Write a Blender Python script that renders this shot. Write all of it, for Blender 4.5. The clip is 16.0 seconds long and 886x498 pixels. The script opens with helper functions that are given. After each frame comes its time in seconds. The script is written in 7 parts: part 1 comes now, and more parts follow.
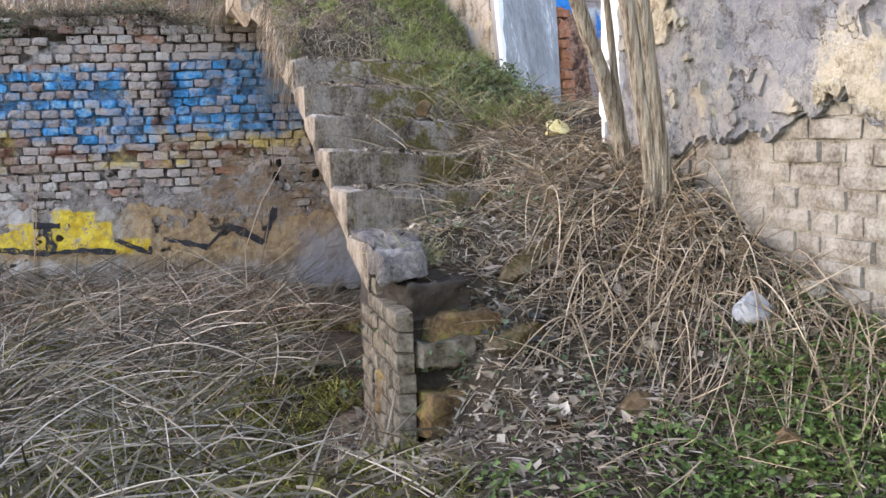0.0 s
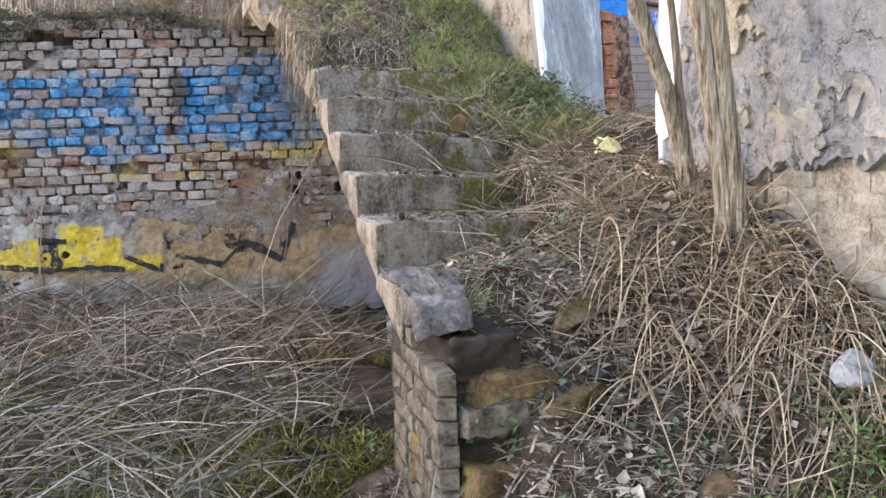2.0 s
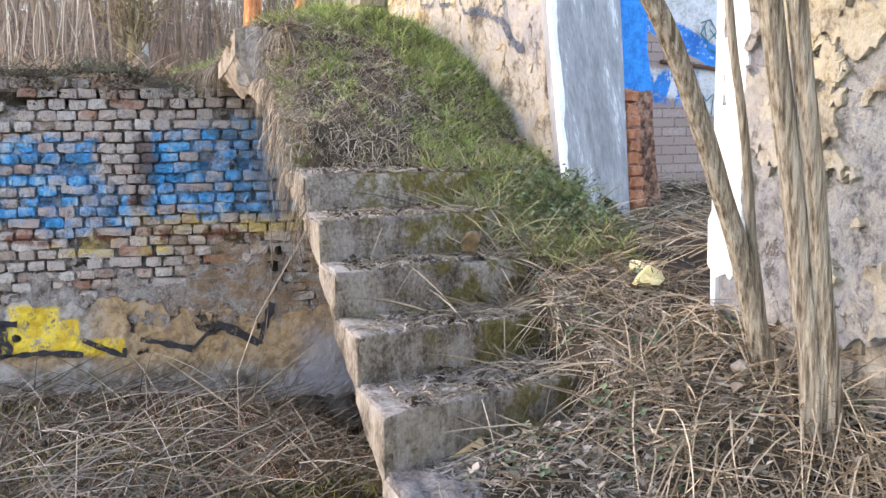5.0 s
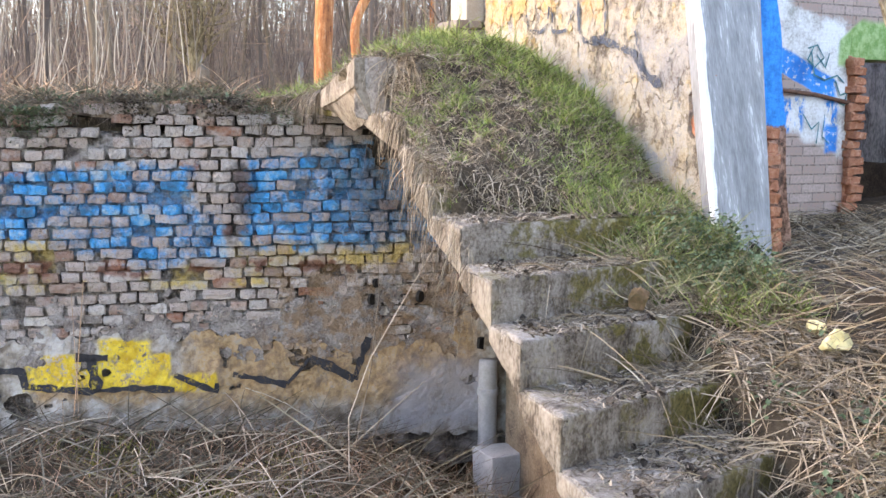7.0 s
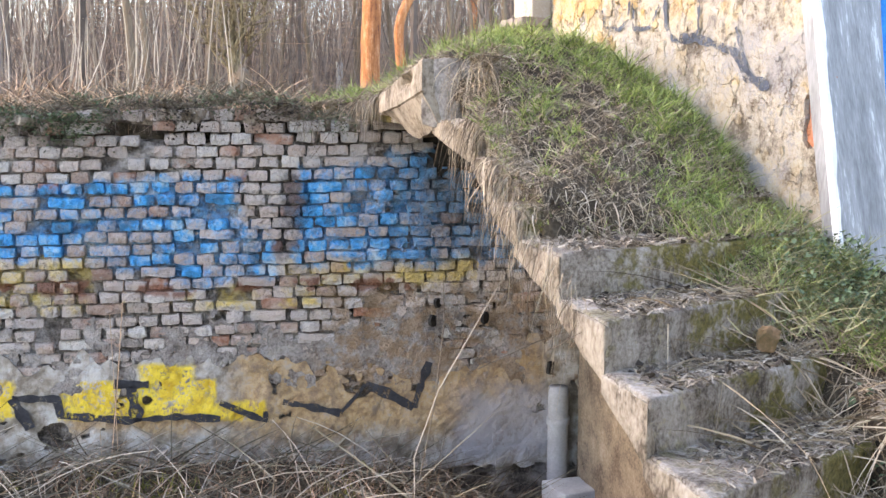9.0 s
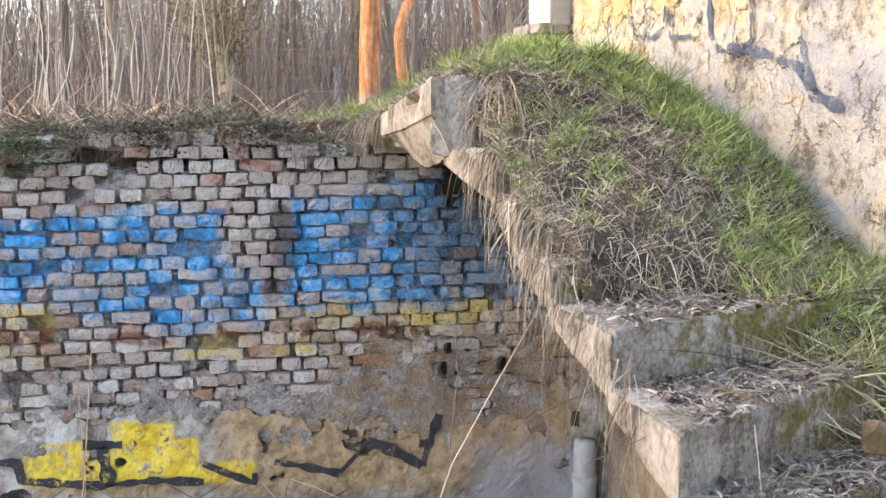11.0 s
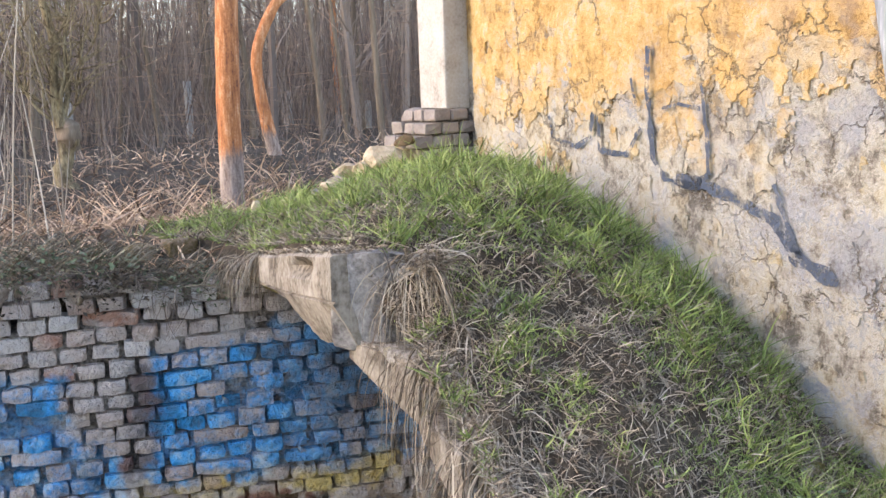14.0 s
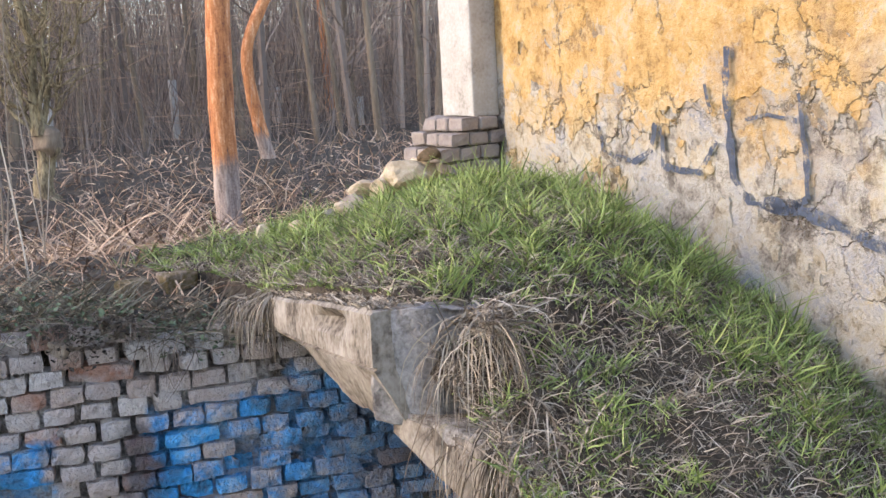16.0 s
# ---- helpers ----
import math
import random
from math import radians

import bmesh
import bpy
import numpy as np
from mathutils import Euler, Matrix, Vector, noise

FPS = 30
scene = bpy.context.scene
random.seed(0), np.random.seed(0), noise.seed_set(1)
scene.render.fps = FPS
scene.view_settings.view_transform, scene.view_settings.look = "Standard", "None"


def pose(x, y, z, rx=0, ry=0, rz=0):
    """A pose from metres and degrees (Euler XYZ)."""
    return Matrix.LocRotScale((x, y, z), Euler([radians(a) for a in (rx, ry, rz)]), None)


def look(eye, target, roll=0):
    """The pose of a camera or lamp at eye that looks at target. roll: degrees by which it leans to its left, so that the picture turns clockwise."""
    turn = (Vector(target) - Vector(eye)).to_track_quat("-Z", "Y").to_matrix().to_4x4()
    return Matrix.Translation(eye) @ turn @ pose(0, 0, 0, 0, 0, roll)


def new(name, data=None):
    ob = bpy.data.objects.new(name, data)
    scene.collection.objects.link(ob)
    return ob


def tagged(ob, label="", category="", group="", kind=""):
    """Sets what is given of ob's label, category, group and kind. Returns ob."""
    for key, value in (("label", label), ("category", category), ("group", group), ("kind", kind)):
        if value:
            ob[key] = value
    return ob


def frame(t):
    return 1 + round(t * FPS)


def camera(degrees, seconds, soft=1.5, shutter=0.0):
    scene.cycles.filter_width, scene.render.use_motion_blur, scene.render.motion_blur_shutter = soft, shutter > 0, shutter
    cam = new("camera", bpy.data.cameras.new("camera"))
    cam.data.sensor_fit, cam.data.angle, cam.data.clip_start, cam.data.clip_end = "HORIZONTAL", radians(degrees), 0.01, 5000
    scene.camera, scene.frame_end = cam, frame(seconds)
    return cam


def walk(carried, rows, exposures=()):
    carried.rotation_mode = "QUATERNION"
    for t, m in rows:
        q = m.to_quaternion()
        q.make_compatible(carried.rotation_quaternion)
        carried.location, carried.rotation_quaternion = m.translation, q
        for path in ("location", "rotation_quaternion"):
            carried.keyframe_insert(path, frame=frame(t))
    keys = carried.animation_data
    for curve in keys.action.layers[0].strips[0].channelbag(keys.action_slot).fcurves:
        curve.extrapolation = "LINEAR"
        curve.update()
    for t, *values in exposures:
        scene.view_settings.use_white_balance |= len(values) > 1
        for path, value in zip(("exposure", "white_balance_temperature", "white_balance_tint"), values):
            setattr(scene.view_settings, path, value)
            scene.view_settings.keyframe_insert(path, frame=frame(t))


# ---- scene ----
cam = camera(46.0, 16.0)
PATH = [
    (0, (-2.862, -9.009, 1.441), (-1.962, -7.239, 1.197), -1.1),
    (0.5, (-2.859, -8.864, 1.433), (-1.972, -7.088, 1.191), -0.9),
    (1, (-2.849, -8.713, 1.449), (-1.968, -6.934, 1.206), -0.9),
    (1.5, (-2.791, -8.575, 1.48), (-1.918, -6.793, 1.236), -1.0),
    (2, (-2.678, -8.431, 1.543), (-1.809, -6.647, 1.295), -1.0),
    (2.5, (-2.533, -8.277, 1.651), (-1.67, -6.49, 1.397), -1.3),
    (3, (-2.393, -8.113, 1.793), (-1.538, -6.323, 1.536), -1.2),
    (3.5, (-2.298, -7.963, 1.922), (-1.444, -6.174, 1.662), -1.1),
    (3.7, (-2.28, -7.905, 1.955), (-1.42, -6.118, 1.696), -1.0),
    (5.8, (-2.593, -7.318, 2.166), (-1.664, -5.564, 1.92), 0.1),
    (6, (-2.637, -7.253, 2.199), (-1.712, -5.497, 1.952), 0.2),
    (6.5, (-2.754, -7.103, 2.249), (-1.847, -5.337, 2.006), 0.3),
    (7, (-2.848, -6.968, 2.263), (-1.959, -5.193, 2.02), 0.4),
    (7.5, (-2.893, -6.819, 2.252), (-2.02, -5.036, 2.01), 0.3),
    (8, (-2.893, -6.654, 2.253), (-2.038, -4.863, 2.01), 0.3),
    (8.5, (-2.856, -6.49, 2.285), (-2.015, -4.692, 2.04), 0.2),
    (9, (-2.79, -6.311, 2.307), (-1.954, -4.51, 2.062), 0.2),
    (9.2, (-2.782, -6.254, 2.345), (-1.947, -4.456, 2.084), 0.4),
    (11.3, (-2.43, -5.383, 2.477), (-1.599, -3.58, 2.23), -0.5),
    (11.5, (-2.385, -5.274, 2.518), (-1.557, -3.47, 2.266), -0.6),
    (12, (-2.322, -5.065, 2.638), (-1.479, -3.27, 2.376), -0.7),
    (12.5, (-2.26, -4.883, 2.775), (-1.361, -3.117, 2.503), -0.9),
    (13, (-2.215, -4.744, 2.929), (-1.236, -3.024, 2.646), -1.2),
    (13.5, (-2.191, -4.628, 3.082), (-1.151, -2.946, 2.784), -1.7),
    (14, (-2.174, -4.506, 3.183), (-1.109, -2.842, 2.875), -2.0),
    (14.5, (-2.154, -4.366, 3.244), (-1.095, -2.699, 2.928), -2.3),
    (15, (-2.116, -4.199, 3.269), (-1.071, -2.524, 2.951), -2.5),
    (15.5, (-2.052, -4.008, 3.27), (-1.006, -2.334, 2.95), -2.7),
    (16, (-1.993, -3.828, 3.271), (-0.908, -2.181, 2.943), -3.0),
]
walk(cam, [(t, look(eye, target, roll)) for t, eye, target, roll in PATH], [(0.0, 2.72, 7500, 22), (9.0, 3.02, 7500, 21), (12.5, 2.98, 7500, 20), (13.6, 2.66, 7150, 20), (16.0, 2.48, 6950, 21)])

# ---- sky and sun ----
SUN_FROM = Vector((-0.82, 0.36, 0.46)).normalized()
world = bpy.data.worlds.new("world")
scene.world = world
world.use_nodes = True
wt = world.node_tree
sky = wt.nodes.new("ShaderNodeTexSky")
sky.sky_type = 'NISHITA'
sky.sun_disc = False
sky.sun_elevation = math.asin(SUN_FROM.z)
sky.sun_rotation = math.atan2(SUN_FROM.x, SUN_FROM.y)
sky.air_density, sky.dust_density, sky.ozone_density = 1.0, 0.6, 1.0
back = wt.nodes["Background"]
wt.links.new(sky.outputs[0], back.inputs[0])
back.inputs[1].default_value = 0.15
sun = new("sun", bpy.data.lights.new("sun", 'SUN'))
sun.data.energy, sun.data.angle, sun.data.color = 0.215, radians(6.0), (1.0, 0.74, 0.42)
sun.matrix_world = look(SUN_FROM * 60, (0, 0, 0))

# ---- small maths ----
UP = Vector((0, 0, 1))
HOUSE_X0, HOUSE_K = 1.152, 0.1276          # street face of the house wall: x = X0 + K * y
HOUSE_DIR = Vector((HOUSE_K, 1, 0)).normalized()
HOUSE_OUT = Vector((-1, HOUSE_K, 0)).normalized()


def sstep(a, b, v):
    k = min(1.0, max(0.0, (v - a) / (b - a)))
    return k * k * (3 - 2 * k)


def lerp(a, b, k):
    return a + (b - a) * k


def table(v, rows):
    """Straight lines between (v, value) pairs."""
    for (a, p), (b, q) in zip(rows, rows[1:]):
        if v <= b:
            return lerp(p, q, min(1.0, max(0.0, (v - a) / (b - a))))
    return rows[-1][1]


def fbm(x, y, z=0.0, octaves=4):
    return noise.fractal(Vector((x, y, z)), 0.6, 2.1, octaves)


def house_x(y):
    return HOUSE_X0 + HOUSE_K * y


def wall_y(x):
    """Face of the retaining wall, which runs askew to the stairs."""
    return -0.05 - 0.30 * x


def mound_z(x, y):
    """Rubble and soil piled between the steps and the house."""
    d = min(6.0, max(0.0, house_x(y) - x))
    y = min(0.0, max(-9.0, y))
    high = 1.62 + 0.235 * (y + 2.8) - 0.10 * d
    toe = 0.22 + 0.50 * (y + 6.25 + 0.95 * math.exp(-(d / 0.6) ** 2))
    k = 0.12
    m = -k * math.log(math.exp(-high / k) + math.exp(-toe / k))
    return m


def ground_z(x, y):
    """Height of the open ground: pit before the wall, rubble by the house, wood floor behind."""
    bump = 0.05 * fbm(x * 0.9, y * 0.9) + 0.02 * fbm(x * 4, y * 4, 3)
    if x > house_x(max(-12.0, min(y, 1.0))) + 0.3 and -12 < y < 0.95:
        return 1.50 + bump
    y -= wall_y(min(1.5, max(x, -9.0))) * sstep(7.0, 1.0, y) * sstep(-3.0, -0.5, y)
    if y > 0.15:
        dip = -0.30 * sstep(1.6, 3.6, y) * sstep(8.5, 5.0, y)
        rise = 0.02 * max(0.0, y - 14) + 0.10 * sstep(0.2, 1.2, y)
        return 2.30 + rise + dip + bump * (0.6 + 0.4 * sstep(1, 5, y)) + 0.2 * sstep(-0.2, 1.0, x) * sstep(3.0, 0.6, y)
    pit = 0.04 + 0.12 * sstep(-3, -6.5, y) + bump - 0.36 * sstep(-0.5, 0.3, x) * sstep(-3.2, -1.8, y) - 0.30 * sstep(0.40, 0.68, x) * sstep(-2.4, -1.2, y)
    pit -= 0.32 * math.exp(-((x + 1.42) / 0.26) ** 2 - ((y + 4.85) / 0.45) ** 2)
    left = lerp(-1.16, -0.30, sstep(-4.8, -4.4, y)) + 0.30 * sstep(-4.2, -3.1, y)
    side = sstep(left, left + 0.25, x)
    side = lerp(side, sstep(-1.9, -0.6, x), sstep(-5.35, -5.9, y))
    inside = sstep(-2.75, -3.05, y) if x < 1.05 else 1.0
    m = max(pit, mound_z(x, y) + bump * 1.4 + 0.035 * fbm(x * 7, y * 7, 8))
    return lerp(pit, m, side * inside)


# ---- meshes ----
def mesh_from(name, verts, faces, smooth=False):
    me = bpy.data.meshes.new(name)
    me.from_pydata([tuple(v) for v in verts], [], faces)
    if smooth:
        me.polygons.foreach_set("use_smooth", [True] * len(me.polygons))
    me.update()
    return me


def mesh_of(name, bm, smooth=False):
    me = bpy.data.meshes.new(name)
    bm.normal_update()
    bm.to_mesh(me)
    bm.free()
    if smooth:
        me.polygons.foreach_set("use_smooth", [True] * len(me.polygons))
    return me


def part(name, me, material, parent=None, label=""):
    """One mesh object, under a thing or a part."""
    if isinstance(me, bmesh.types.BMesh):
        me = mesh_of(name, me, True)
    if material and not me.materials:
        me.materials.append(material)
    ob = new(name, me)
    if parent:
        ob.parent = parent
    return tagged(ob, label)


def empty(name, at=(0, 0, 0)):
    ob = new(name)
    ob.location = at
    ob.empty_display_size = 0.1
    return ob


def rough_block(corners, cuts=4, bevel=0.015, amp=0.008, scale=5.0, seed=0.0):
    """A worn six-sided block. corners: four below, four above, both anticlockwise from the near left."""
    bm = bmesh.new()
    vs = [bm.verts.new(c) for c in corners]
    for f in ((0, 3, 2, 1), (4, 5, 6, 7), (0, 1, 5, 4), (1, 2, 6, 5), (2, 3, 7, 6), (3, 0, 4, 7)):
        bm.faces.new([vs[i] for i in f])
    if bevel:
        bmesh.ops.bevel(bm, geom=list(bm.edges), offset=bevel, segments=2, affect='EDGES', profile=0.6)
    if cuts:
        long = [e for e in bm.edges if e.calc_length() > 0.12]
        bmesh.ops.subdivide_edges(bm, edges=long, cuts=cuts, use_grid_fill=True)
    bm.normal_update()
    for v in bm.verts:
        p = v.co * scale + Vector((seed, seed * 0.7, 0))
        v.co += v.normal * amp * (noise.noise(p) + 0.6 * noise.noise(p * 3.1))
    return bm


def box_corners(x0, x1, y0, y1, z0, z1):
    return [(x0, y0, z0), (x1, y0, z0), (x1, y1, z0), (x0, y1, z0), (x0, y0, z1), (x1, y0, z1), (x1, y1, z1), (x0, y1, z1)]


def tube(points, radii, sides=6, twist=0.0):
    """Verts and faces of a tapered tube along points."""
    verts, faces = [], []
    n = len(points)
    for i, p in enumerate(points):
        ahead = (Vector(points[min(i + 1, n - 1)]) - Vector(points[max(i - 1, 0)])).normalized()
        a = ahead.cross(Vector((0.31, 0.95, 0.05))).normalized()
        b = ahead.cross(a)
        for j in range(sides):
            t = 2 * math.pi * j / sides + twist
            verts.append(Vector(p) + (a * math.cos(t) + b * math.sin(t)) * radii[i])
        if i:
            for j in range(sides):
                k = (j + 1) % sides
                o = (i - 1) * sides
                faces.append((o + j, o + k, o + sides + k, o + sides + j))
    faces.append(tuple(range((n - 1) * sides, n * sides)))
    return verts, faces


def add_tube(store, points, radii, sides=6):
    v, f = tube(points, radii, sides)
    o = len(store[0])
    store[0].extend(v)
    store[1].extend([tuple(i + o for i in q) for q in f])


def ribbons(name, roots, tips, bend, widths, material, segs=4, rng=None):
    """Many bent blades in one mesh. roots, tips, bend: arrays (n, 3); widths: (n,)."""
    rng = rng or np.random.default_rng(1)
    n = len(roots)
    k = np.linspace(0, 1, segs + 1)[None, :, None]
    mid = (roots + tips) / 2 + bend
    line = (1 - k) ** 2 * roots[:, None] + 2 * k * (1 - k) * mid[:, None] + k ** 2 * tips[:, None]
    ahead = tips - roots
    turn = rng.normal(size=(n, 3))
    side = np.cross(ahead, turn)
    side /= np.linalg.norm(side, axis=1, keepdims=True) + 1e-9
    w = widths[:, None, None] * (1 - 0.85 * k ** 1.5) * 0.5
    left, right = line - side[:, None] * w, line + side[:, None] * w
    verts = np.stack([left, right], 2).reshape(-1, 3)
    base = (np.arange(n) * (segs + 1) * 2)[:, None] + (np.arange(segs) * 2)[None, :]
    quads = np.stack([base, base + 1, base + 3, base + 2], -1).reshape(-1, 4)
    me = bpy.data.meshes.new(name)
    me.vertices.add(len(verts))
    me.vertices.foreach_set("co", verts.ravel().astype(np.float32))
    me.loops.add(quads.size)
    me.loops.foreach_set("vertex_index", quads.ravel().astype(np.int32))
    me.polygons.add(len(quads))
    me.polygons.foreach_set("loop_start", (np.arange(len(quads)) * 4).astype(np.int32))
    me.update(calc_edges=True)
    me.materials.append(material)
    return me


# ---- materials ----
def material(name, rough=0.85, metal=0.0):
    m = bpy.data.materials.new(name)
    m.use_nodes = True
    bsdf = m.node_tree.nodes["Principled BSDF"]
    bsdf.inputs["Roughness"].default_value = rough
    bsdf.inputs["Metallic"].default_value = metal
    bsdf.inputs["Specular IOR Level"].default_value = 0.25
    return m, m.node_tree, bsdf


def n_pos(nt):
    return nt.nodes.new("ShaderNodeNewGeometry").outputs["Position"]


def n_sep(nt, vec):
    nd = nt.nodes.new("ShaderNodeSeparateXYZ")
    nt.links.new(vec, nd.inputs[0])
    return nd.outputs


def put_in(nt, socket, value):
    if isinstance(value, bpy.types.NodeSocket):
        nt.links.new(value, socket)
    elif isinstance(value, tuple) and len(value) == 3 and socket.type == 'RGBA':
        socket.default_value = (*value, 1)
    else:
        socket.default_value = value


def n_math(nt, op, a, b=0.0, clamp=False):
    nd = nt.nodes.new("ShaderNodeMath")
    nd.operation, nd.use_clamp = op, clamp
    put_in(nt, nd.inputs[0], a)
    put_in(nt, nd.inputs[1], b)
    return nd.outputs[0]


def n_noise(nt, vec, scale, detail=4.0, rough=0.6, stretch=None, colour=False):
    if stretch:
        mp = nt.nodes.new("ShaderNodeMapping")
        nt.links.new(vec, mp.inputs[0])
        mp.inputs["Scale"].default_value = stretch
        vec = mp.outputs[0]
    nd = nt.nodes.new("ShaderNodeTexNoise")
    nt.links.new(vec, nd.inputs["Vector"])
    nd.inputs["Scale"].default_value = scale
    nd.inputs["Detail"].default_value = detail
    nd.inputs["Roughness"].default_value = rough
    return nd.outputs["Color" if colour else "Fac"]


def n_range(nt, v, a, b, lo=0.0, hi=1.0):
    nd = nt.nodes.new("ShaderNodeMapRange")
    nd.interpolation_type = 'SMOOTHSTEP'
    put_in(nt, nd.inputs[0], v)
    for i, val in enumerate((a, b, lo, hi)):
        nd.inputs[i + 1].default_value = val
    return nd.outputs[0]


def n_mix(nt, fac, a, b, mode='MIX'):
    nd = nt.nodes.new("ShaderNodeMix")
    nd.data_type, nd.blend_type = 'RGBA', mode
    put_in(nt, nd.inputs[0], fac)
    put_in(nt, nd.inputs[6], a)
    put_in(nt, nd.inputs[7], b)
    return nd.outputs[2]


def n_ramp(nt, fac, stops):
    nd = nt.nodes.new("ShaderNodeValToRGB")
    nt.links.new(fac, nd.inputs[0])
    els = nd.color_ramp.elements
    while len(els) < len(stops):
        els.new(0.5)
    for e, (p, c) in zip(els, stops):
        e.position, e.color = p, (*c, 1)
    return nd.outputs[0]


def n_bump(nt, bsdf, height, strength=0.4, distance=0.01):
    nd = nt.nodes.new("ShaderNodeBump")
    nt.links.new(height, nd.inputs["Height"])
    nd.inputs["Strength"].default_value, nd.inputs["Distance"].default_value = strength, distance
    nt.links.new(nd.outputs[0], bsdf.inputs["Normal"])


def simple(name, stops, scale=8.0, rough=0.85, bump=0.3, dist=0.01, fine=60.0, stretch=None, island=False, metal=0.0):
    """Colours from a ramp over noise at two scales, with bump."""
    m, nt, bsdf = material(name, rough, metal)
    p = n_pos(nt)
    a = n_noise(nt, p, scale, 5, 0.65, stretch)
    b = n_noise(nt, p, fine, 3, 0.6, stretch)
    v = n_math(nt, 'ADD', n_math(nt, 'MULTIPLY', a, 0.65), n_math(nt, 'MULTIPLY', b, 0.35))
    if island:
        r = nt.nodes.new("ShaderNodeNewGeometry").outputs["Random Per Island"]
        v = n_math(nt, 'ADD', n_math(nt, 'MULTIPLY', v, 0.45), n_math(nt, 'MULTIPLY', r, 0.55))
    nt.links.new(n_ramp(nt, v, stops), bsdf.inputs["Base Color"])
    if bump:
        n_bump(nt, bsdf, v, bump, dist)
    return m


def blob(nt, xs, zs, wob, x0, x1, z0, z1, soft=0.03):
    """Mask of a ragged patch on a wall, from the two coordinates across and up."""
    across = n_math(nt, 'ADD', xs, wob)
    up = n_math(nt, 'ADD', zs, wob)
    m = n_math(nt, 'MULTIPLY', n_range(nt, across, x0 - soft, x0 + soft), n_range(nt, across, x1 + soft, x1 - soft))
    k = n_math(nt, 'MULTIPLY', n_range(nt, up, z0 - soft, z0 + soft), n_range(nt, up, z1 + soft, z1 - soft))
    return n_math(nt, 'MULTIPLY', m, k)


def n_max(nt, *vals):
    out = vals[0]
    for v in vals[1:]:
        out = n_math(nt, 'MAXIMUM', out, v)
    return out


def brick_material(name, kind):
    """Weathered old brick, or the mortar round it, with limewash, spray paint and the landing's shade coloured onto the
    retaining wall.
    """
    m, nt, bsdf = material(name, 0.92)
    p = n_pos(nt)
    xyz = n_sep(nt, p)
    x, z = n_math(nt, 'SUBTRACT', xyz[0], 0.05), xyz[2]
    a = n_noise(nt, p, 9, 5, 0.65)
    b = n_noise(nt, p, 70, 4, 0.7)
    if kind == "smear":
        rnd = n_noise(nt, p, 6, 3, 0.6)
        base = n_ramp(nt, n_math(nt, 'ADD', n_math(nt, 'MULTIPLY', a, 0.6), n_math(nt, 'MULTIPLY', b, 0.4)),
                      [(0.36, (0.102, 0.0816, 0.068)), (0.46, (0.245, 0.207, 0.18)), (0.55, (0.354, 0.313, 0.279)), (0.68, (0.462, 0.428, 0.394))])
    elif kind == "mortar":
        rnd = n_noise(nt, p, 6, 3, 0.6)
        base = n_ramp(nt, n_math(nt, 'ADD', n_math(nt, 'MULTIPLY', a, 0.6), n_math(nt, 'MULTIPLY', b, 0.4)),
                      [(0.38, (0.022, 0.018, 0.014)), (0.47, (0.08, 0.066, 0.055)), (0.55, (0.19, 0.162, 0.14)), (0.66, (0.35, 0.313, 0.276))])
    else:
        rnd = nt.nodes.new("ShaderNodeNewGeometry").outputs["Random Per Island"] if kind == "joined" else nt.nodes.new("ShaderNodeObjectInfo").outputs["Random"]
        base = n_ramp(nt, n_math(nt, 'ADD', n_math(nt, 'MULTIPLY', rnd, 0.78), n_math(nt, 'MULTIPLY', a, 0.22)),
                      [(0.08, (0.318, 0.166, 0.113)), (0.18, (0.454, 0.355, 0.295)), (0.36, (0.582, 0.491, 0.431)), (0.55, (0.537, 0.461, 0.408)), (0.70, (0.65, 0.605, 0.552)), (0.80, (0.559, 0.438, 0.363)), (0.88, (0.378, 0.166, 0.0983)), (0.93, (0.59, 0.514, 0.454))])
    dirt = n_range(nt, n_math(nt, 'ADD', n_math(nt, 'MULTIPLY', a, 0.5), n_math(nt, 'MULTIPLY', n_noise(nt, p, 2.6, 4, 0.65), 0.5)), 0.49, 0.62)
    col = n_mix(nt, n_math(nt, 'MULTIPLY', dirt, 0.2), base, (0.20, 0.16, 0.135))
    lime = n_math(nt, 'MULTIPLY', n_range(nt, n_noise(nt, p, 5, 4, 0.6), 0.47, 0.64), n_range(nt, z, 1.7, 2.1, 0.5, 0.75))
    col = n_mix(nt, lime, col, (0.55, 0.51, 0.475))
    wob = n_math(nt, 'MULTIPLY', n_math(nt, 'SUBTRACT', n_noise(nt, p, 3.2, 4, 0.7), 0.5), 0.36)
    worn = n_math(nt, 'ADD', n_math(nt, 'MULTIPLY', n_noise(nt, p, 12, 5, 0.75), 0.75), n_math(nt, 'MULTIPLY', rnd, 0.35))
    keep = n_range(nt, worn, 0.34, 0.66)
    if kind == "mortar":
        keep = n_math(nt, 'MULTIPLY', keep, 0.6)
    blue = n_max(nt, blob(nt, x, z, wob, -3.4, -1.95, 1.42, 1.90), blob(nt, x, z, wob, -2.15, -1.22, 1.34, 1.93), blob(nt, x, z, wob, -1.62, -0.98, 1.28, 1.62),
                 blob(nt, x, z, wob, -0.86, -0.20, 1.36, 2.02), blob(nt, x, z, wob, -0.30, 0.98, 1.34, 2.10))
    shade = n_ramp(nt, n_noise(nt, p, 7, 3, 0.6), [(0.30, (0.07, 0.14, 0.21)), (0.42, (0.04, 0.23, 0.43)), (0.50, (0.03, 0.36, 0.76)), (0.57, (0.11, 0.44, 0.76)), (0.68, (0.42, 0.57, 0.66))])
    faint = n_range(nt, x, -0.65, 0.5, 1.0, 0.66)
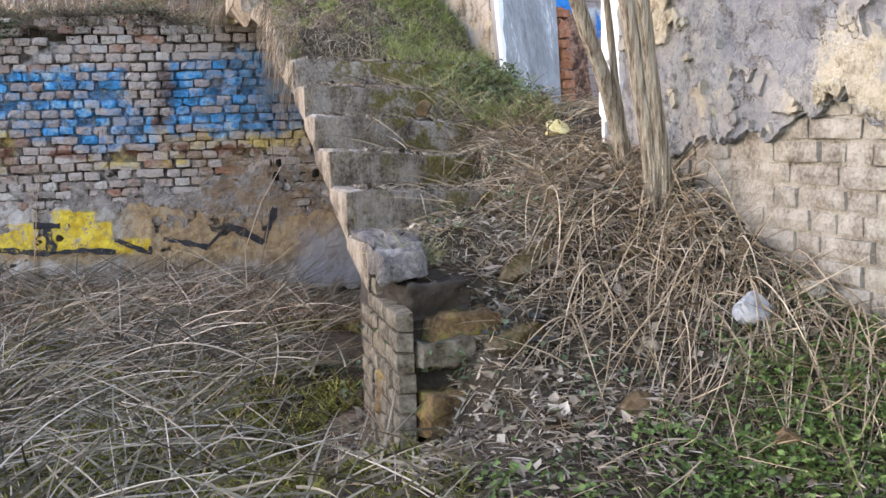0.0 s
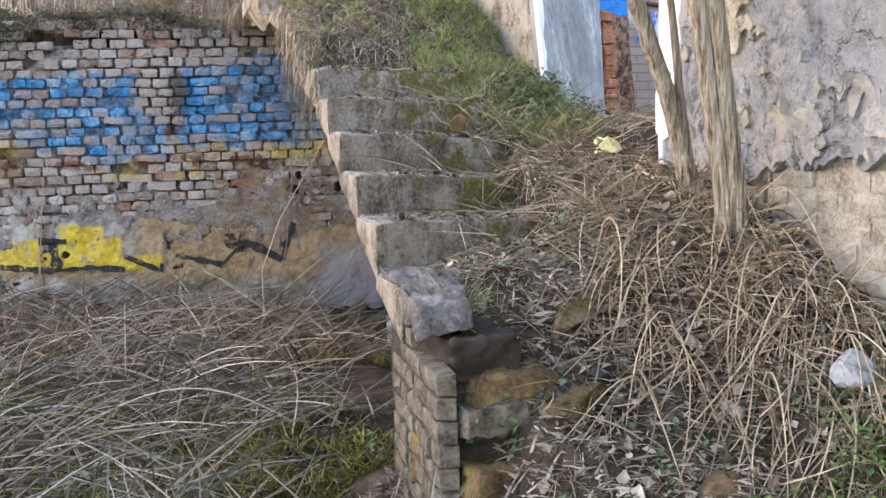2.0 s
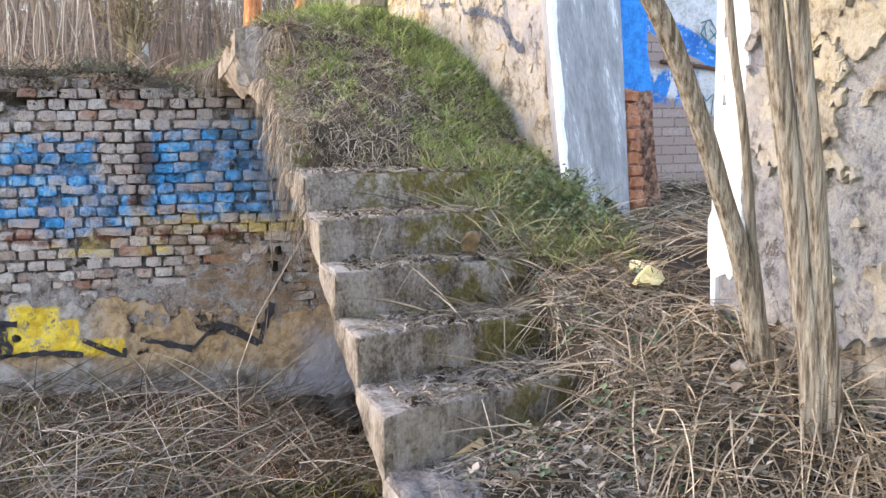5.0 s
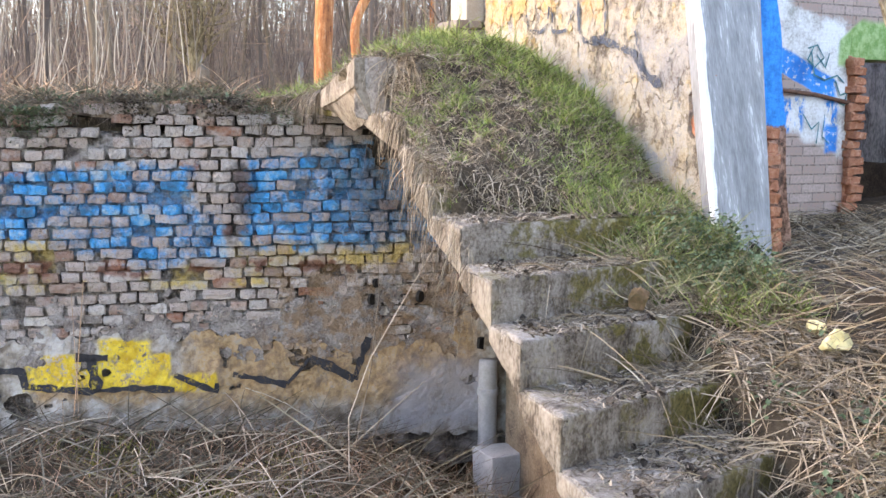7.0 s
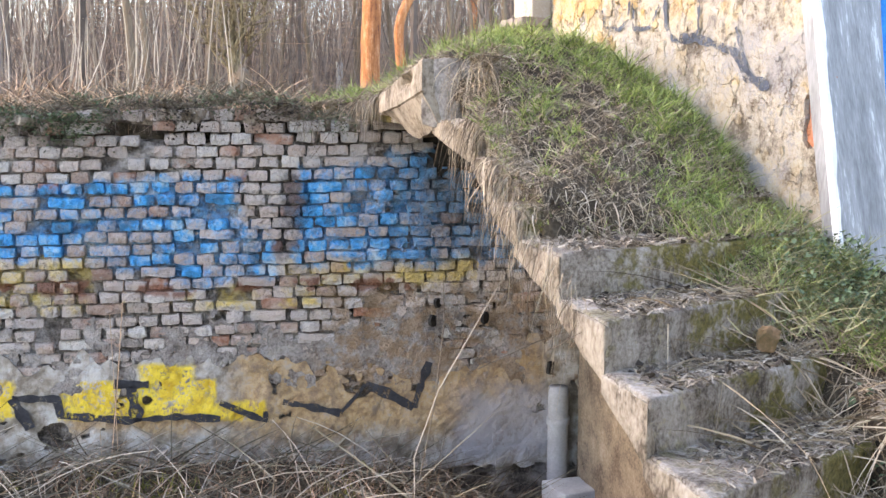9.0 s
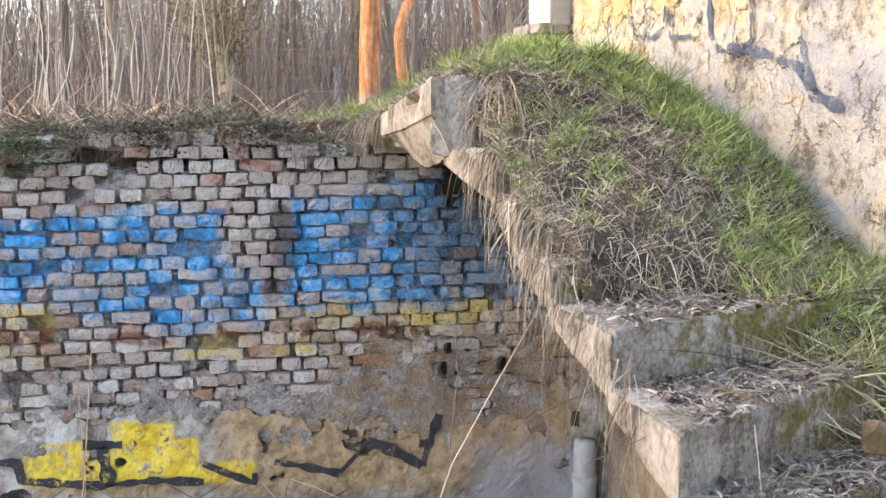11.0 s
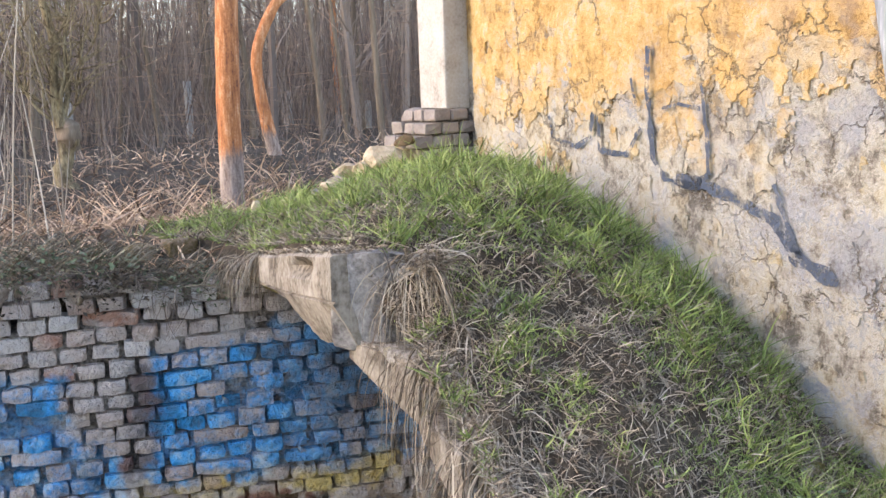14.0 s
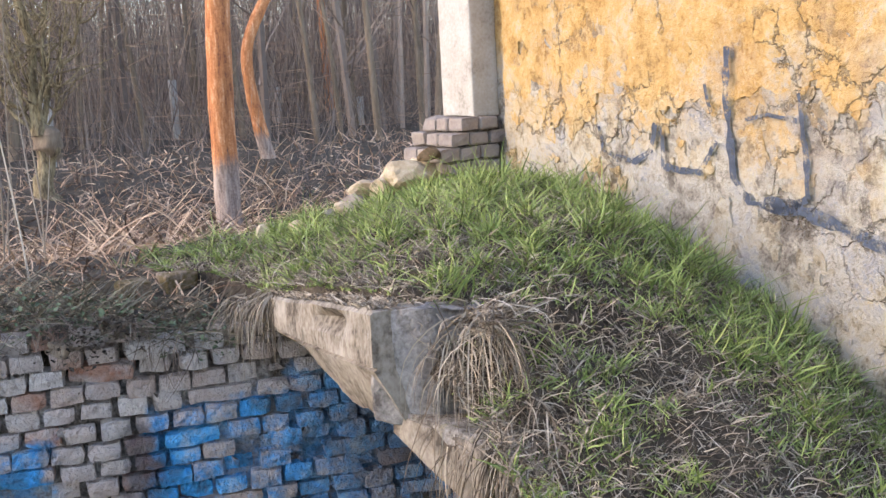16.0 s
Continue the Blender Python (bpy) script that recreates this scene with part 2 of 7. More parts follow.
    yellow = n_max(nt, blob(nt, x, z, wob, -0.9, 0.25, 1.22, 1.42), blob(nt, x, z, wob, -2.75, -2.12, 1.12, 1.42), n_math(nt, 'MULTIPLY', blob(nt, x, z, wob, -2.0, -0.55, 1.08, 1.24), n_range(nt, n_noise(nt, p, 3.7, 3, 0.6), 0.48, 0.58)))
    col = n_mix(nt, n_math(nt, 'MULTIPLY', n_math(nt, 'MULTIPLY', yellow, keep), n_range(nt, n_noise(nt, p, 4.5, 3, 0.6), 0.40, 0.56, 0.25, 0.8)), col, (0.70, 0.50, 0.10))
    col = n_mix(nt, n_math(nt, 'MULTIPLY', n_math(nt, 'MULTIPLY', blue, keep), faint), col, shade)
    black = n_max(nt, blob(nt, x, z, wob, -0.98, -0.84, 1.45, 1.95, 0.06), blob(nt, x, z, wob, -1.15, -1.05, 1.38, 1.62, 0.05))
    col = n_mix(nt, n_math(nt, 'MULTIPLY', n_math(nt, 'MULTIPLY', black, keep), 0.75), col, (0.03, 0.035, 0.05))
    # shade under the landing, painted into the wall's colour as dark blue-grey
    landing_shade = blob(nt, x, z, wob, -0.10, 1.3, 1.50, 2.3, 0.25)
    col = n_mix(nt, n_math(nt, 'MULTIPLY', landing_shade, 0.62), col, (0.05, 0.085, 0.13))
    ochre = n_math(nt, 'MULTIPLY', blob(nt, x, z, wob, -0.75, 1.2, 0.5, 1.26, 0.12), n_range(nt, n_noise(nt, p, 8, 4, 0.7), 0.42, 0.56))
    col = n_mix(nt, n_math(nt, 'MULTIPLY', ochre, 0.6), col, (0.33, 0.20, 0.095))
    red = n_math(nt, 'MULTIPLY', n_math(nt, 'MULTIPLY', blob(nt, x, z, n_math(nt, 'MULTIPLY', wob, 0.3), -3.2, 0.1, 1.19, 1.28, 0.02), n_range(nt, n_noise(nt, p, 5.3, 2, 0.5), 0.50, 0.56)), 0.8)
    col = n_mix(nt, red, col, (0.25, 0.095, 0.055))
    speck = n_range(nt, n_math(nt, 'ADD', n_math(nt, 'MULTIPLY', b, 0.6), n_math(nt, 'MULTIPLY', n_noise(nt, p, 34, 4, 0.75), 0.4)), 0.47, 0.36)
    col = n_mix(nt, n_math(nt, 'MULTIPLY', speck, 0.4), col, (0.12, 0.09, 0.075))
    stain = n_range(nt, n_noise(nt, p, 26, 4, 0.7, (1, 1, 0.35)), 0.56, 0.68)
    col = n_mix(nt, n_math(nt, 'MULTIPLY', stain, 0.28), col, (0.16, 0.13, 0.11))
    nt.links.new(col, bsdf.inputs["Base Color"])
    n_bump(nt, bsdf, n_math(nt, 'ADD', b, n_math(nt, 'ADD', a, n_noise(nt, p, 28, 4, 0.7))), 1.0, 0.03)
    return m


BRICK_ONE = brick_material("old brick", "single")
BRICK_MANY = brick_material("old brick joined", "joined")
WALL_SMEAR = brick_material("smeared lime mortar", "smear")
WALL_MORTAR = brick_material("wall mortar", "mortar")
# near-black colour carries the shade in the pier's gaps and recesses
DARK_CORE = simple("shade-dark core", [(0.3, (0.02, 0.016, 0.012)), (0.7, (0.07, 0.058, 0.045))], 12, 0.95, 0.8, 0.02)
CROWN_BRICK = simple("dull mossy brick", [(0.36, (0.07, 0.055, 0.04)), (0.46, (0.17, 0.135, 0.10)), (0.55, (0.28, 0.235, 0.185)), (0.68, (0.40, 0.35, 0.29))], 14, 0.95, 0.8, 0.015)
GREY_RENDER = simple("grey render", [(0.36, (0.155, 0.16, 0.163)), (0.5, (0.242, 0.25, 0.256)), (0.575, (0.30, 0.307, 0.315)), (0.63, (0.51, 0.527, 0.535))], 7, 0.85, 0.4, 0.008, stretch=(1.3, 1.3, 0.22))
WHITE_PLASTER = simple("white plaster", [(0.25, (0.55, 0.54, 0.52)), (0.6, (0.78, 0.78, 0.76))], 5, 0.85, 0.3, 0.006)
SOIL = simple("soil with litter", [(0.28, (0.0138, 0.0105, 0.0066)), (0.46, (0.0413, 0.0308, 0.0198)), (0.60, (0.0825, 0.0633, 0.0413)), (0.75, (0.149, 0.118, 0.0798))], 5, 0.95, 0.8, 0.03)
DEAD = simple("dead grass", [(0.2, (0.0351, 0.0284, 0.019)), (0.42, (0.0995, 0.0832, 0.0556)), (0.66, (0.199, 0.176, 0.126)), (0.95, (0.339, 0.314, 0.246))], 3, 0.8, 0, 0, 20, None, True)
GREEN = simple("green grass", [(0.15, (0.047, 0.066, 0.02)), (0.38, (0.14, 0.19, 0.05)), (0.62, (0.28, 0.345, 0.10)), (0.82, (0.39, 0.43, 0.165)), (0.97, (0.48, 0.47, 0.25))], 1.8, 0.7, 0, 0, 14, None, True)
BARK = simple("grey bark", [(0.25, (0.0713, 0.05059, 0.03422)), (0.5, (0.1713, 0.1265, 0.08556)), (0.75, (0.2852, 0.2152, 0.1481))], 9, 0.9, 0.9, 0.02, 40, (1, 1, 0.15))
def orange_bark():
    """Flaking orange pine bark, weathered grey near the ground."""
    m, nt, bsdf = material("orange bark", 0.88)
    p = n_pos(nt)
    a, b = n_noise(nt, p, 14, 5, 0.7, (1.8, 1.8, 0.3)), n_noise(nt, p, 60, 4, 0.7)
    v = n_math(nt, 'ADD', n_math(nt, 'MULTIPLY', a, 0.7), n_math(nt, 'MULTIPLY', b, 0.3))
    col = n_ramp(nt, v, [(0.34, (0.12, 0.05, 0.03)), (0.43, (0.34, 0.125, 0.05)), (0.53, (0.50, 0.20, 0.075)), (0.63, (0.64, 0.36, 0.20))])
    k = n_range(nt, n_math(nt, 'ADD', n_sep(nt, p)[2], n_math(nt, 'MULTIPLY', a, 0.5)), 3.0, 2.84)
    col = n_mix(nt, n_math(nt, 'MULTIPLY', k, 0.85), col, n_ramp(nt, v, [(0.4, (0.16, 0.13, 0.11)), (0.6, (0.42, 0.36, 0.31))]))
    nt.links.new(col, bsdf.inputs["Base Color"])
    n_bump(nt, bsdf, v, 1.0, 0.02)
    return m


ORANGE_BARK = orange_bark()
TWIG = simple("bare twigs", [(0.15, (0.06, 0.045, 0.036)), (0.45, (0.155, 0.117, 0.093)), (0.85, (0.335, 0.26, 0.205))], 2, 0.9, 0, 0, 10, None, True)
OCHRE_PLASTER = simple("ochre plaster", [(0.25, (0.30, 0.20, 0.10)), (0.5, (0.52, 0.36, 0.18)), (0.75, (0.66, 0.52, 0.32))], 5, 0.9, 0.6, 0.012)

# ---- ground ----
def axis(a, b, fine_a, fine_b, fine, coarse_ratio=1.25):
    out, v, s = [fine_a], fine_a, fine
    while v > a:
        s *= coarse_ratio
        v -= s
        out.insert(0, v)
    v = fine_a
    while v < fine_b:
        v += fine
        out.append(v)
    s = fine
    while v < b:
        s *= coarse_ratio
        v += s
        out.append(v)
    return out


gx = axis(-900, 900, -3.6, 1.9, 0.06)
gy = axis(-900, 900, -8.4, 1.6, 0.06)
gv = [(x, y, ground_z(x, y)) for y in gy for x in gx]
gf = [(j * len(gx) + i, j * len(gx) + i + 1, (j + 1) * len(gx) + i + 1, (j + 1) * len(gx) + i) for j in range(len(gy) - 1) for i in range(len(gx) - 1)]
tagged(part("ground", mesh_from("ground", gv, gf, True), SOIL), "dark soil strewn with dead stalks, moss and rubble", "ground", kind="structure")

# ---- retaining wall ----
def brick_mesh(name, w, h, d, rng, chamfer=0.012, wob=0.009):
    """One worn brick seen from the front (towards -y), its middle at the origin of the front plane."""
    xs, zs = (-1, -0.55, 0.0, 0.55, 1), (-1, 0.0, 1)
    seed = rng.uniform(0, 60)
    verts, faces = [], []
    for zz in zs:
        for xx in xs:
            corner = abs(xx) * abs(zz)
            rim = max(abs(xx), abs(zz)) >= 1
            px = xx * (w / 2 - 0.35 * chamfer * (0.5 + 0.9 * corner))
            pz = zz * (h / 2 - 0.30 * chamfer * (0.5 + 0.8 * corner))
            q = Vector((px * 16, seed, pz * 22))
            verts.append((px + wob * 1.2 * noise.noise(q), (0.004 if rim else 0.0) + 0.003 * corner + wob * 0.9 * noise.noise(q * 1.7) + rng.uniform(-0.3, 0.3) * wob, pz + wob * 1.1 * noise.noise(q + Vector((9, 0, 0)))))
    for r in range(2):
        for c in range(4):
            o = r * 5 + c
            faces.append((o, o + 1, o + 6, o + 5))
    ring = [0, 1, 2, 3, 4, 9, 14, 13, 12, 11, 10, 5]
    base = len(verts)
    for i in ring:
        px, py, pz = verts[i]
        verts.append((px * (1 + chamfer * 1.0 / w), d, pz * (1 + chamfer * 1.0 / h)))
    for i in range(12):
        k = (i + 1) % 12
        faces.append((base + i, base + k, ring[k], ring[i]))
    return mesh_from(name, verts, faces)


def joined(meshes_at, name):
    """Many small meshes at poses, as one mesh."""
    vs, fs, base = [], [], 0
    for me, m in meshes_at:
        co = np.empty(len(me.vertices) * 3, np.float32)
        me.vertices.foreach_get("co", co)
        co = co.reshape(-1, 3) @ np.array(m.to_3x3()).T + np.array(m.translation)
        vs.extend(map(tuple, co))
        fs.extend(tuple(i + base for i in p.vertices) for p in me.polygons)
        base += len(co)
    return mesh_from(name, vs, fs)


def courses(rng, x0, x1, z0, z1, high, head, gone, stretch):
    """Places of bricks in a wall: (x, z, long?), course by course."""
    z, row = z0, 0
    while z < z1:
        x = x0 - (row % 2) * head * 0.5 + rng.uniform(-0.03, 0.03)
        while x < x1:
            long = rng.random() < stretch
            w = head * (2 if long else 1)
            if rng.random() > gone * (0.4 + 2.2 * sstep(0.1, 0.5, fbm(x * 1.9, z * 3.1, 6))):
                yield x + w / 2, z + high / 2, long
            x += w
        z += high
        row += 1


rng = random.Random(4)
heads = [brick_mesh("brick", 0.129, 0.073, 0.09, rng) for _ in range(12)]
stretchers = [brick_mesh("brick", 0.252, 0.071, 0.09, rng) for _ in range(5)]
for me in heads + stretchers:
    me.materials.append(BRICK_ONE)


def wall_top(x):
    return table(x, [(-9, 2.15), (-2.7, 2.18), (-2.1, 2.30), (-0.85, 2.33), (-0.7, 2.24), (-0.3, 2.2), (1.6, 2.2)]) + 0.06 + 0.09 * noise.noise(Vector((x * 2.3, 1, 0))) + 0.05 * noise.noise(Vector((x * 7, 4, 0)))


WALL_TURN = math.degrees(math.atan(-0.30))
wall = tagged(empty("wall_retaining"), "crumbling brick retaining wall with blue and yellow spray paint", "wall", kind="structure")
core = rough_block(box_corners(-9, 1.05, 0.046, 0.36, -0.3, 2.17), 70, 0.02, 0.020, 14)
for v in core.verts:
    v.co.y += wall_y(v.co.x)
part("wall_core", core, WALL_MORTAR, wall)


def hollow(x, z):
    """Over 0 inside the band of shadow beneath the landing, where bricks give way to a dark sheet."""
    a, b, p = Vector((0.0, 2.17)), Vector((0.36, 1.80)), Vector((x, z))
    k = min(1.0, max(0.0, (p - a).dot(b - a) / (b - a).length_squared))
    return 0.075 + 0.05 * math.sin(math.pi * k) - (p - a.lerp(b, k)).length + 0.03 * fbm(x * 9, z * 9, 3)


rest, single = [], []
for x, z, long in courses(rng, -5.2, 1.0, 0.62, 2.42, 0.077, 0.132, 0.075, 0.09):
    if z > wall_top(x) + 0.02 or hollow(x, z) > 0.01:
        continue
    deep = sstep(0.75, 1.15, z + 0.1 * noise.noise(Vector((x * 2, z * 2, 4))) - 0.15 * sstep(-0.9, 0.5, x))
    out = lerp(0.016, -0.004, deep) + rng.uniform(-0.011, 0.011) + (rng.uniform(0.02, 0.045) if rng.random() < 0.05 else 0)
    top = sstep(2.1, 2.3, z)
    m = pose(x + 0.05 + rng.uniform(-0.004, 0.004), wall_y(x + 0.05) + out - top * rng.uniform(-0.02, 0.03), z + rng.uniform(-0.005, 0.005) + 0.012 * x + 0.012 * noise.noise(Vector((x * 1.6, round(z * 13) * 0.7, 2))),
             rng.uniform(-3, 3), rng.uniform(-2.6, 2.6) * (1 + top), WALL_TURN + rng.uniform(-4, 4) * (1 + 2 * top)) @ Matrix.Diagonal((rng.uniform(0.86, 1.06), 1, rng.uniform(0.86, 1.04), 1))
    me = rng.choice(stretchers if long else heads)
    (single if -1.9 < x < 0.35 and 1.3 < z else rest).append((me, m))
WALL_BRICKS = single[:300]
rest += single[300:]
joint = joined(rest, "brickwork")
joint.materials.clear()
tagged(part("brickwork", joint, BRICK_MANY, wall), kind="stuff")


def sheet(u0, u1, z0, z1, cell, keep, lay, thick=0.012, rough=0.006, seed=0.0):
    """A broken layer of plaster where keep(u, z) is over 0, its rim drawn along the zero line; lay(u, z, out) gives the place."""
    nu, nz = int((u1 - u0) / cell), int((z1 - z0) / cell)
    held = {(i, j) for i in range(nu) for j in range(nz) if keep(u0 + (i + 0.5) * cell, z0 + (j + 0.5) * cell) > 0}
    idx, verts, faces, spots = {}, [], [], {}

    def spot(i, j):
        if (i, j) not in spots:
            u, z = u0 + i * cell, z0 + j * cell
            if not all(q in held for q in ((i, j), (i - 1, j), (i, j - 1), (i - 1, j - 1))):
                e = cell * 0.35
                f, fu, fz = keep(u, z), (keep(u + e, z) - keep(u - e, z)) / (2 * e), (keep(u, z + e) - keep(u, z - e)) / (2 * e)
                g = fu * fu + fz * fz + 1e-9
                du, dz = -f * fu / g, -f * fz / g
                k = min(1.0, 0.7 * cell / (math.hypot(du, dz) + 1e-9))
                u, z = u + du * k, z + dz * k
            spots[i, j] = (u, z)
        return spots[i, j]

    def node_at(i, j, out):
        key = (i, j, out)
        if key not in idx:
            u, z = spot(i, j)
            o = thick + rough * (noise.noise(Vector((u * 6, z * 6, seed + 3))) + 0.5 * noise.noise(Vector((u * 25, z * 25, seed + 5)))) if out else -0.02
            idx[key] = len(verts)
            verts.append(lay(u, z, o))
        return idx[key]

    for i, j in sorted(held):
        ring = [(i, j), (i + 1, j), (i + 1, j + 1), (i, j + 1)]
        faces.append(tuple(node_at(*p, True) for p in ring))
        for (a, b), nb in zip(zip(ring, ring[1:] + ring[:1]), ((i, j - 1), (i + 1, j), (i, j + 1), (i - 1, j))):
            if nb not in held:
                faces.append((node_at(*a, True), node_at(*a, False), node_at(*b, False), node_at(*b, True)))
    return mesh_from("plaster", verts, faces)


def on_wall(u, z, out):
    return (u + 0.05, wall_y(u + 0.05) + 0.015 - out, z)


def low_plaster_material():
    m, nt, bsdf = material("stained wall plaster", 0.9)
    p = n_pos(nt)
    xyz = n_sep(nt, p)
    x, z = n_math(nt, 'SUBTRACT', xyz[0], 0.05), xyz[2]
    a, b = n_noise(nt, p, 6, 5, 0.65), n_noise(nt, p, 45, 4, 0.7)
    col = n_ramp(nt, a, [(0.36, (0.133, 0.105, 0.078)), (0.46, (0.25, 0.215, 0.172)), (0.54, (0.359, 0.328, 0.289)), (0.66, (0.468, 0.452, 0.421))])
    wob = n_math(nt, 'MULTIPLY', n_math(nt, 'SUBTRACT', n_noise(nt, p, 4, 4, 0.7), 0.5), 0.35)
    ochre = n_max(nt, blob(nt, x, z, wob, -1.3, 0.75, 0.20, 1.1, 0.12), blob(nt, x, z, wob, -2.3, -1.2, 0.28, 0.45, 0.06))
    col = n_mix(nt, n_math(nt, 'MULTIPLY', ochre, 0.85), col, n_ramp(nt, n_noise(nt, p, 11, 5, 0.7), [(0.36, (0.16, 0.095, 0.05)), (0.46, (0.28, 0.175, 0.085)), (0.56, (0.40, 0.265, 0.13)), (0.68, (0.33, 0.28, 0.23))]))
    blue = blob(nt, x, z, wob, 0.15, 0.85, 0.0, 0.50, 0.12)
    col = n_mix(nt, n_math(nt, 'MULTIPLY', blue, 0.8), col, (0.27, 0.265, 0.285))
    small = n_math(nt, 'MULTIPLY', wob, 0.4)
    yel = n_max(nt, blob(nt, x, z, small, -2.34, -1.38, 0.38, 0.62, 0.015), blob(nt, x, z, small, -1.84, -1.50, 0.55, 0.74, 0.02), blob(nt, x, z, small, -2.98, -2.60, 0.40, 0.64, 0.02), blob(nt, x, z, small, -1.40, -1.08, 0.34, 0.47, 0.02))
    worn = n_range(nt, n_math(nt, 'ADD', n_math(nt, 'MULTIPLY', b, 0.45), n_math(nt, 'MULTIPLY', n_noise(nt, p, 9, 5, 0.75), 0.55)), 0.40, 0.50)
    col = n_mix(nt, n_math(nt, 'MULTIPLY', yel, worn), col, n_ramp(nt, n_noise(nt, p, 7, 4, 0.7), [(0.35, (0.50, 0.31, 0.025)), (0.6, (0.74, 0.55, 0.06))]))
    grime = n_range(nt, n_math(nt, 'ADD', n_math(nt, 'MULTIPLY', n_noise(nt, p, 13, 5, 0.7, (1, 1, 0.5)), 0.7), n_math(nt, 'MULTIPLY', b, 0.3)), 0.51, 0.62)
    col = n_mix(nt, n_math(nt, 'MULTIPLY', grime, 0.55), col, (0.17, 0.135, 0.11))
    nt.links.new(col, bsdf.inputs["Base Color"])
    n_bump(nt, bsdf, n_math(nt, 'ADD', a, b), 0.6, 0.015)
    return m


LOW_PLASTER = low_plaster_material()
# near-black, for the putlog holes and the painted shadow below the landing
HOLE_SHADOW = simple("dark hole and shadow", [(0.3, (0.012, 0.011, 0.01)), (0.7, (0.04, 0.035, 0.03))], 20, 0.95, 0.3, 0.004)


def spray_material(name, tone, open_at):
    """Thin sprayed paint that the rough plaster shows through."""
    m, nt, bsdf = material(name, 0.85)
    p = n_pos(nt)
    a, b = n_noise(nt, p, 14, 4, 0.7), n_noise(nt, p, 55, 4, 0.75)
    nt.links.new(n_ramp(nt, a, [(0.3, tone), (0.7, tuple(3 * c for c in tone))]), bsdf.inputs["Base Color"])
    nt.links.new(n_range(nt, n_math(nt, 'ADD', n_math(nt, 'MULTIPLY', a, 0.6), n_math(nt, 'MULTIPLY', b, 0.4)), open_at + 0.07, open_at - 0.04), bsdf.inputs["Alpha"])
    n_bump(nt, bsdf, b, 0.6, 0.01)
    return m


BLACK_PAINT = spray_material("black spray paint", (0.018, 0.018, 0.02), 0.56)
DARK_PAINT = spray_material("faded dark paint", (0.035, 0.042, 0.055), 0.515)
part("plaster", sheet(-5.2, 1.0, -0.05, 1.0, 0.03, lambda u, z: min(0.74 + 0.13 * fbm(u * 1.7, 2.2) + 0.06 * fbm(u * 7, 1, 2) - 0.10 * sstep(-1.3, -0.5, u) + 0.25 * sstep(0.2, 1.0, u) - z,
           0.50 - fbm(u * 2.3, z * 2.3, 8) - 0.5 * sstep(-0.7, 0.0, u) * sstep(0.9, 0.55, z) * fbm(u * 6, z * 6, 2)), on_wall, 0.014, 0.014), LOW_PLASTER, wall, "stained yellow and ochre plaster")


def stroke(points, width, lay, out, rag=0.3):
    """A painted line on a wall, through (u, z) points."""
    verts, faces, line = [], [], []
    for (a, p), (b, q) in zip(points, points[1:]):
        n = max(2, int(math.hypot(b - a, q - p) / 0.02))
        line += [(lerp(a, b, i / n), lerp(p, q, i / n)) for i in range(n)]
    line.append(points[-1])
    for i, (u, z) in enumerate(line):
        a, b = line[max(0, i - 1)], line[min(len(line) - 1, i + 1)]
        du, dz = b[0] - a[0], b[1] - a[1]
        k = math.hypot(du, dz) + 1e-9
        w = width * 0.5 * (1 + rag * noise.noise(Vector((u * 15, z * 15, 1))))
        o = out(u, z) if callable(out) else out
        verts += [lay(u - dz / k * w, z + du / k * w, o), lay(u + dz / k * w, z - du / k * w, o)]
        if i:
            o = 2 * i
            faces.append((o - 2, o - 1, o + 1, o))
    return mesh_from("stroke", verts, faces)


for pts, w in (([(-0.97, 0.46), (-0.80, 0.42), (-0.61, 0.37)], 0.034), ([(-0.61, 0.37), (-0.52, 0.47), (-0.45, 0.56)], 0.018), ([(-0.45, 0.56), (-0.30, 0.49), (-0.14, 0.39)], 0.042), ([(-0.14, 0.39), (-0.10, 0.52), (-0.04, 0.70)], 0.036),
               ([(-2.00, 0.615), (-1.79, 0.605)], 0.036), ([(-1.90, 0.60), (-1.86, 0.36)], 0.058),
               ([(-2.60, 0.54), (-2.34, 0.53), (-2.32, 0.42), (-1.91, 0.37), (-1.62, 0.385), (-1.36, 0.36)], 0.034), ([(-1.36, 0.47), (-1.22, 0.40), (-1.08, 0.335), (-1.08, 0.40)], 0.026),
               ([(-2.60, 0.54), (-2.53, 0.40), (-2.50, 0.34)], 0.05)):
    part("stroke", stroke(pts, w * 1.35, on_wall, 0.027, 0.7), BLACK_PAINT, wall)

part("mortar_smear", sheet(-5.0, 1.0, 0.55, 2.2, 0.02, lambda u, z: fbm(u * 3.1, z * 4.2, 11) + 0.5 * fbm(u * 11, z * 13, 4) - 0.20 - 0.66 * sstep(0.92, 1.25, z - 0.2 * sstep(-0.8, 0.5, u)) + 0.50 * sstep(-0.75, 0.0, u) * sstep(2.3, 2.0, z) * sstep(1.25, 1.45, z) + 0.32 * sstep(0.95, 0.7, z) + 0.38 * sstep(-0.9, -0.3, u) * sstep(1.35, 1.15, z), on_wall, 0.009, 0.016, 8.0), WALL_SMEAR, wall)
# dark sheet laid in as the shadow that the landing casts on the wall
part("hollow", sheet(-0.25, 0.62, 1.60, 2.36, 0.015, hollow, on_wall, -0.022, 0.01, 3.0), HOLE_SHADOW, wall, "near-black sheet for the landing's shadow on the brickwork")
